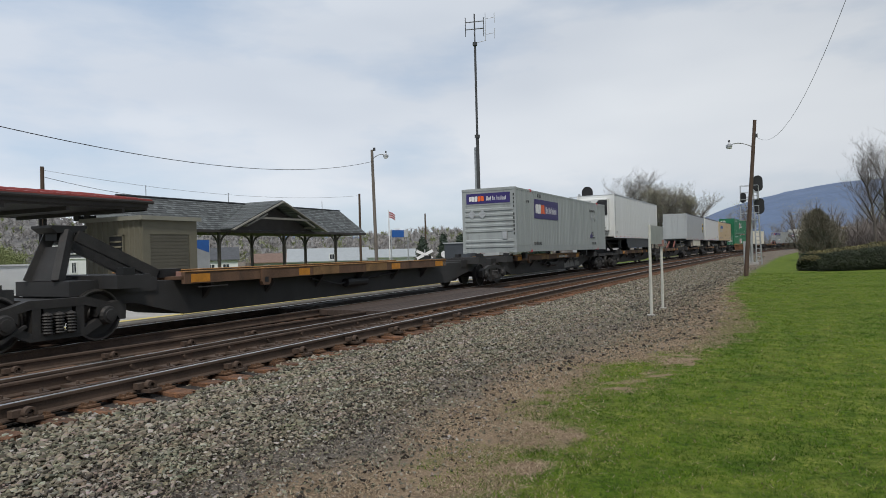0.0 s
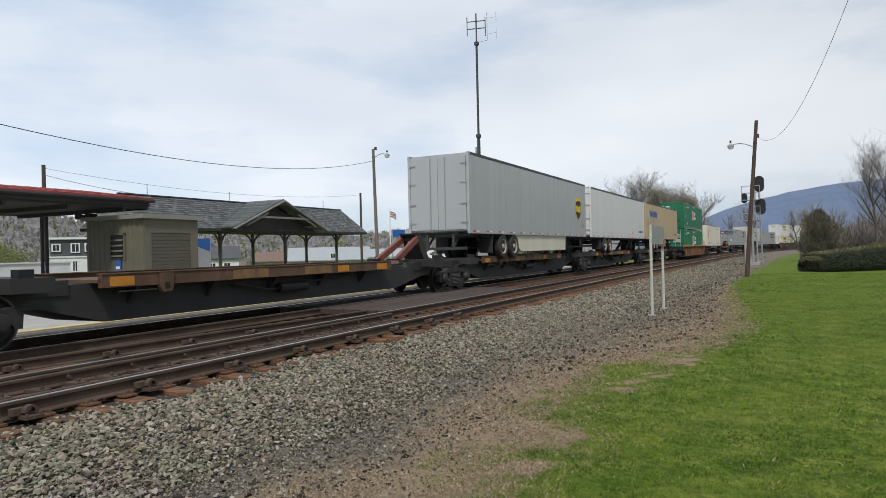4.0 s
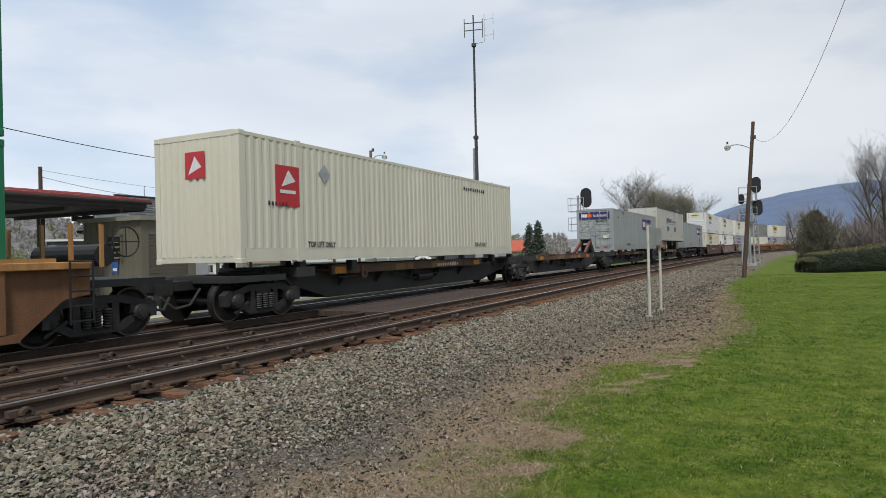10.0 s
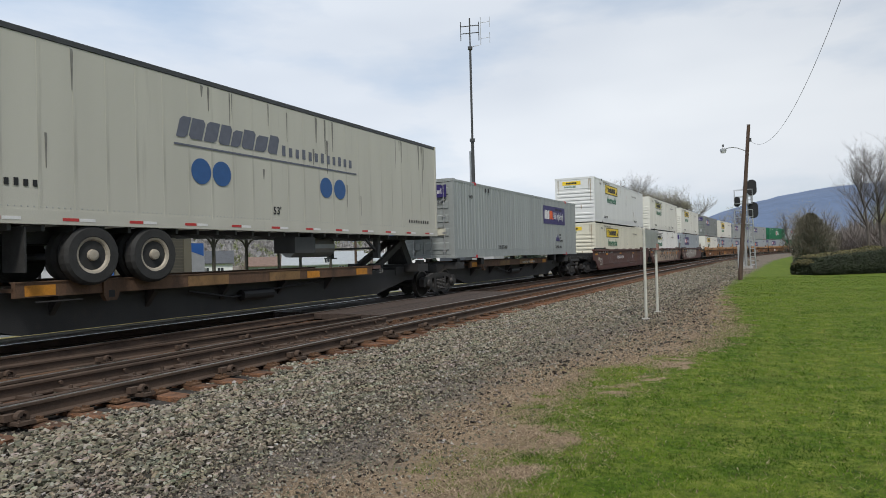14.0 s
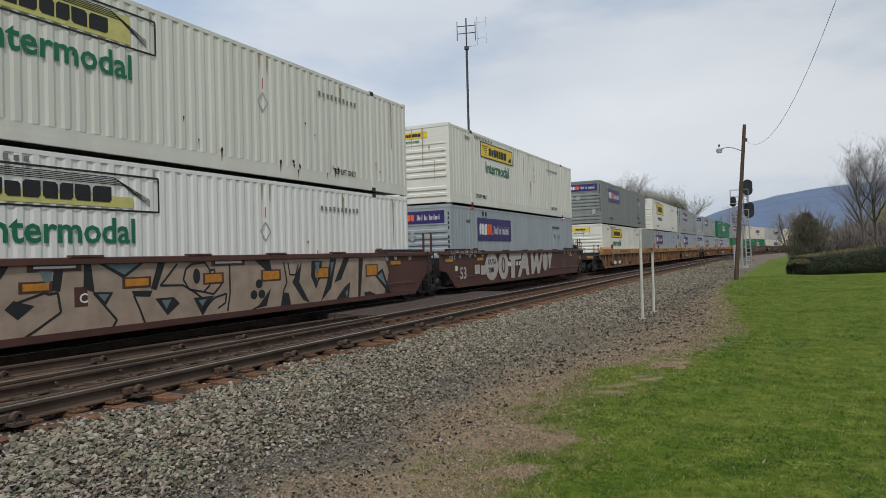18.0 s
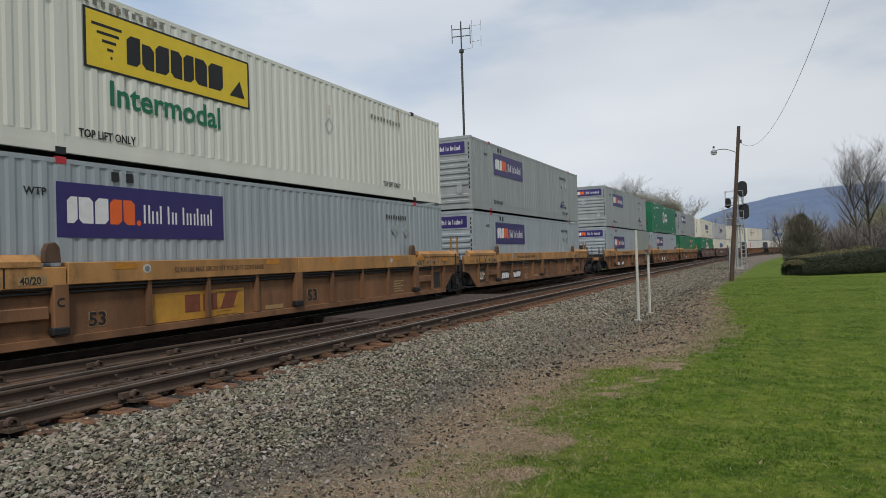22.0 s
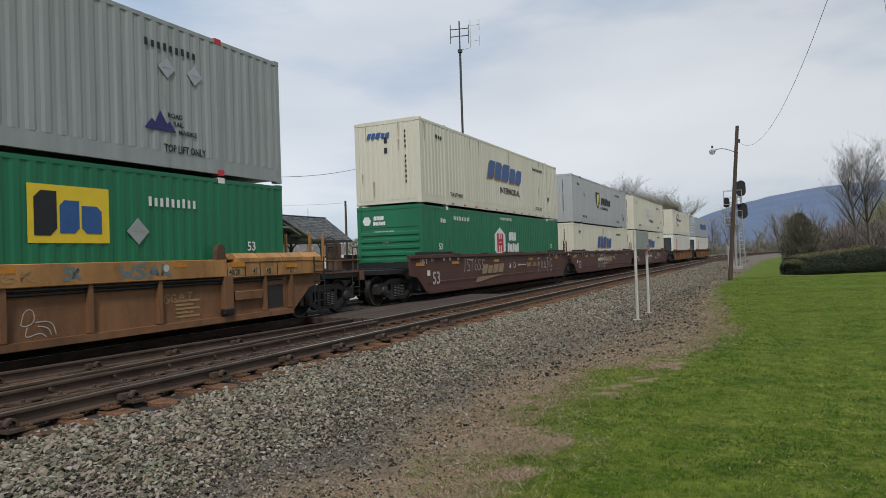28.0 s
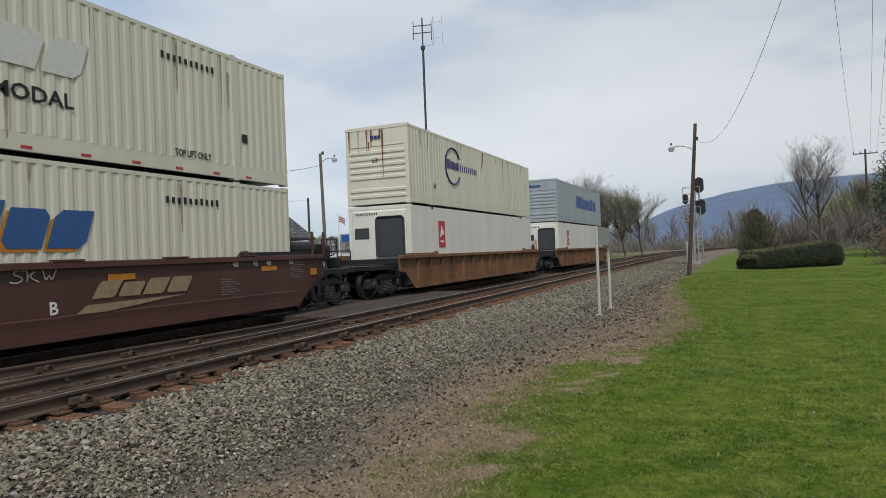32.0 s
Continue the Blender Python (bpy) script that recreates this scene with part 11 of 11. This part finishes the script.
blades("dry_litter", "dry straw-coloured grass litter", x_[k_], y_[k_], 0.006 + 0.011 * rs_.random(int(k_.sum())), 0.0016 + 0.0003 * y_[k_], straw_m, 2.1, False, 2)


# ---- ties, plates, crossing planks and pointwork ----
def tie_mesh(k):
    """A worn timber tie: splintered, rounded ends and an uneven top."""
    rng = random.Random(k)
    end = lambda e: [(e * (1.3 + rng.uniform(-0.09, 0.03) - 0.05 * abs(f) ** 3), f * 0.118 + rng.uniform(-0.01, 0.01)) for f in (-1, -0.5, 0.05, 0.55, 1)]
    side = lambda f: [(q, f * (0.118 + rng.uniform(-0.012, 0.006))) for q in (-0.7, 0.0, 0.7)]
    bm = slab(bmesh.new(), end(1) + side(1)[::-1] + end(-1)[::-1] + side(-1), "z", -0.18, 0.0)
    for v in bm.verts:
        v.co.z += rng.uniform(-0.014, 0.008)
    return mesh_of("tie", bm, M["tie"], bevel=0.014)


tie_kinds = [tie_mesh(k) for k in range(6)]


def plate_mesh():
    bm = box(bmesh.new(), -0.2, 0.2, -0.09, 0.09, 0.0, 0.022)
    for x in (-0.15, -0.1, 0.1, 0.15):
        for y in (-0.05, 0.05):
            box(bm, x - 0.016, x + 0.016, y - 0.016, y + 0.016, 0.02, 0.05)
    return mesh_of("tie_plate", bm, M["plate"])


plate = plate_mesh()


def clip_mesh():
    """A cast rail brace: a foot, a block against the rail and a rounded hook."""
    bm = box(bmesh.new(), 0.05, 0.25, -0.09, 0.09, -0.01, 0.025)
    n = 10
    ring = [(math.cos(math.radians(-35 + k * 25)), math.sin(math.radians(-35 + k * 25))) for k in range(n)]
    for (a, b), (c, d) in zip(ring, ring[1:]):
        slab(bm, [(0.038 * a, 0.062 + 0.038 * b), (0.068 * a, 0.062 + 0.064 * b), (0.068 * c, 0.062 + 0.064 * d), (0.038 * c, 0.062 + 0.038 * d)], "x", 0.12, 0.19)
    box(bm, 0.04, 0.12, -0.15, -0.02, 0.03, 0.10)
    box(bm, 0.04, 0.17, -0.03, 0.03, 0.025, 0.06)
    for y in (-0.07, 0.07):
        rod(bm, (0.22, y, 0.02), (0.22, y, 0.045), 0.016, 6)
    return mesh_of("rail_clip", bm, M["rail_side"])


clip = clip_mesh()
rt = random.Random(8)
for k in range(112):
    y = -3.0 + k * 0.52 + rt.uniform(-0.05, 0.05)
    x, yy, th = along(y, NEAR_X - CENTRE_X)
    shared("tie", tie_kinds[k % 6], free_track, pose(x + rt.uniform(-0.05, 0.08), yy, -0.192 + rt.uniform(-0.012, 0.006), 0, 0, -math.degrees(th) + rt.uniform(-1.5, 1.5)))
    for s in (-0.7525, 0.7525):
        px, py, _ = along(y, NEAR_X - CENTRE_X + s)
        shared("tie_plate", plate, free_track, pose(px, py, -0.19, 0, 0, -math.degrees(th)))
for k in range(9):
    shared("rail_clip", clip, free_track, pose(NEAR_X + 0.7525, 2.68 + k * 1.45, -0.165))
bm = bmesh.new()
for k in range(420):
    x, y, th = along(-3 + k * 0.52, 0)
    box(bm, x - 1.3, x + 1.3, y - 0.115, y + 0.115, -0.36, -0.195)
tagged(part("ties", bm, M["tie"], train_track), kind="stuff")
bm = bmesh.new()
for k in range(230):
    x, y, th = along(55.5 + k * 0.52, NEAR_X - CENTRE_X)
    box(bm, x - 1.3, x + 1.3, y - 0.115, y + 0.115, -0.36, -0.19)
tagged(part("ties", bm, M["tie"], free_track), kind="stuff")


def straight_rail(name, parent, x0, y0, x1, y1, label="", drop=0.0, bright=True):
    d = Vector((x1 - x0, y1 - y0, 0)).normalized()
    s = Vector((d.y, -d.x, 0))
    for prof, m, nm in ((RAIL, M["rail_side"], name), (HEAD, M["rail_head"] if bright else M["rail_side"], "rail_head")):
        v = [tuple(Vector((x, y, z - drop)) + s * u) for x, y in ((x0, y0), (x1, y1)) for u, z in prof]
        k = len(prof)
        f = [(i, (i + 1) % k, k + (i + 1) % k, k + i) for i in range(k)] + [tuple(range(k))[::-1], tuple(range(k, 2 * k))]
        ob = shared(nm, raw_mesh(nm, v, f, m), parent if nm == name else parent, None, label if nm == name else "")


points = thing("pointwork", "rust-brown switch rails and castings between the tracks", "pointwork", kind="structure")
straight_rail("switch_rail", points, -10.45, -2.0, -9.25, 14.0, "rusty diverging rail", 0.02, False)
straight_rail("guard_rail", points, -7.13, 2.6, -7.11, 17.0, "bolted guard rail", 0.01, False)
straight_rail("guard_rail", points, -8.23, 3.2, -8.21, 13.5, "bolted guard rail with a worn top", 0.02, False)
for y0, y1, x in ((2.0, 3.4, -9.2), (4.0, 4.5, -9.5), (5.0, 6.6, -9.25), (7.6, 8.6, -9.15)):
    part("slide_plate", box(bmesh.new(), x - 0.45, x + 0.45, y0, y1, -0.2, -0.175), M["plate"], points, "rusty slide plate", bevel=0.008)
for i in range(24):
    y = 2.2 + i * 0.47
    f = part("foot_lug", slab(bmesh.new(), [(-8.17, y - 0.11), (-7.92, y - 0.07), (-7.92, y + 0.07), (-8.17, y + 0.11)], "z", -0.19, -0.15), M["rail_side"], points, "bolted foot lug")
    part("bolt", rod(bmesh.new(), (-7.99, y, -0.15), (-7.99, y, -0.11), 0.024, 6), M["rail_side"], f)
    if i % 2:
        part("bolt", rod(bmesh.new(), (-8.20, y, -0.09), (-8.16, y, -0.09), 0.026, 6), M["rail_side"], points)
    part("bolt", rod(bmesh.new(), (-7.06, y, -0.07), (-7.02, y, -0.07), 0.028, 6), M["plate"], points)
for i in range(6):
    y = 2.8 + i * 1.48
    shared("rail_clip", clip, points, pose(-10.45 + (y + 2) * 0.075, y, -0.185))
part("joint_bar", box(bmesh.new(), -8.425, -8.398, 5.6, 6.5, -0.13, -0.04), M["rail_side"], points, "bolted joint bar", bevel=0.006)
crossing = thing("crossing_deck", "dark weathered timber crossing between the tracks", "crossing", kind="structure")
for i in range(9):
    x0 = -10.68 + i * 0.246
    part("plank", box(bmesh.new(), x0, x0 + 0.236, 14.0 + 0.05 * rt.random(), 23.6 - 0.1 * rt.random(), -0.16, -0.012 + rt.uniform(-0.008, 0.004)), M["plank"], crossing, bevel=0.008)
for i in range(5):
    x0 = -12.16 + i * 0.25
    part("plank", box(bmesh.new(), x0, x0 + 0.24, 14.2, 23.5, -0.16, -0.015), M["plank"], crossing)
motions()
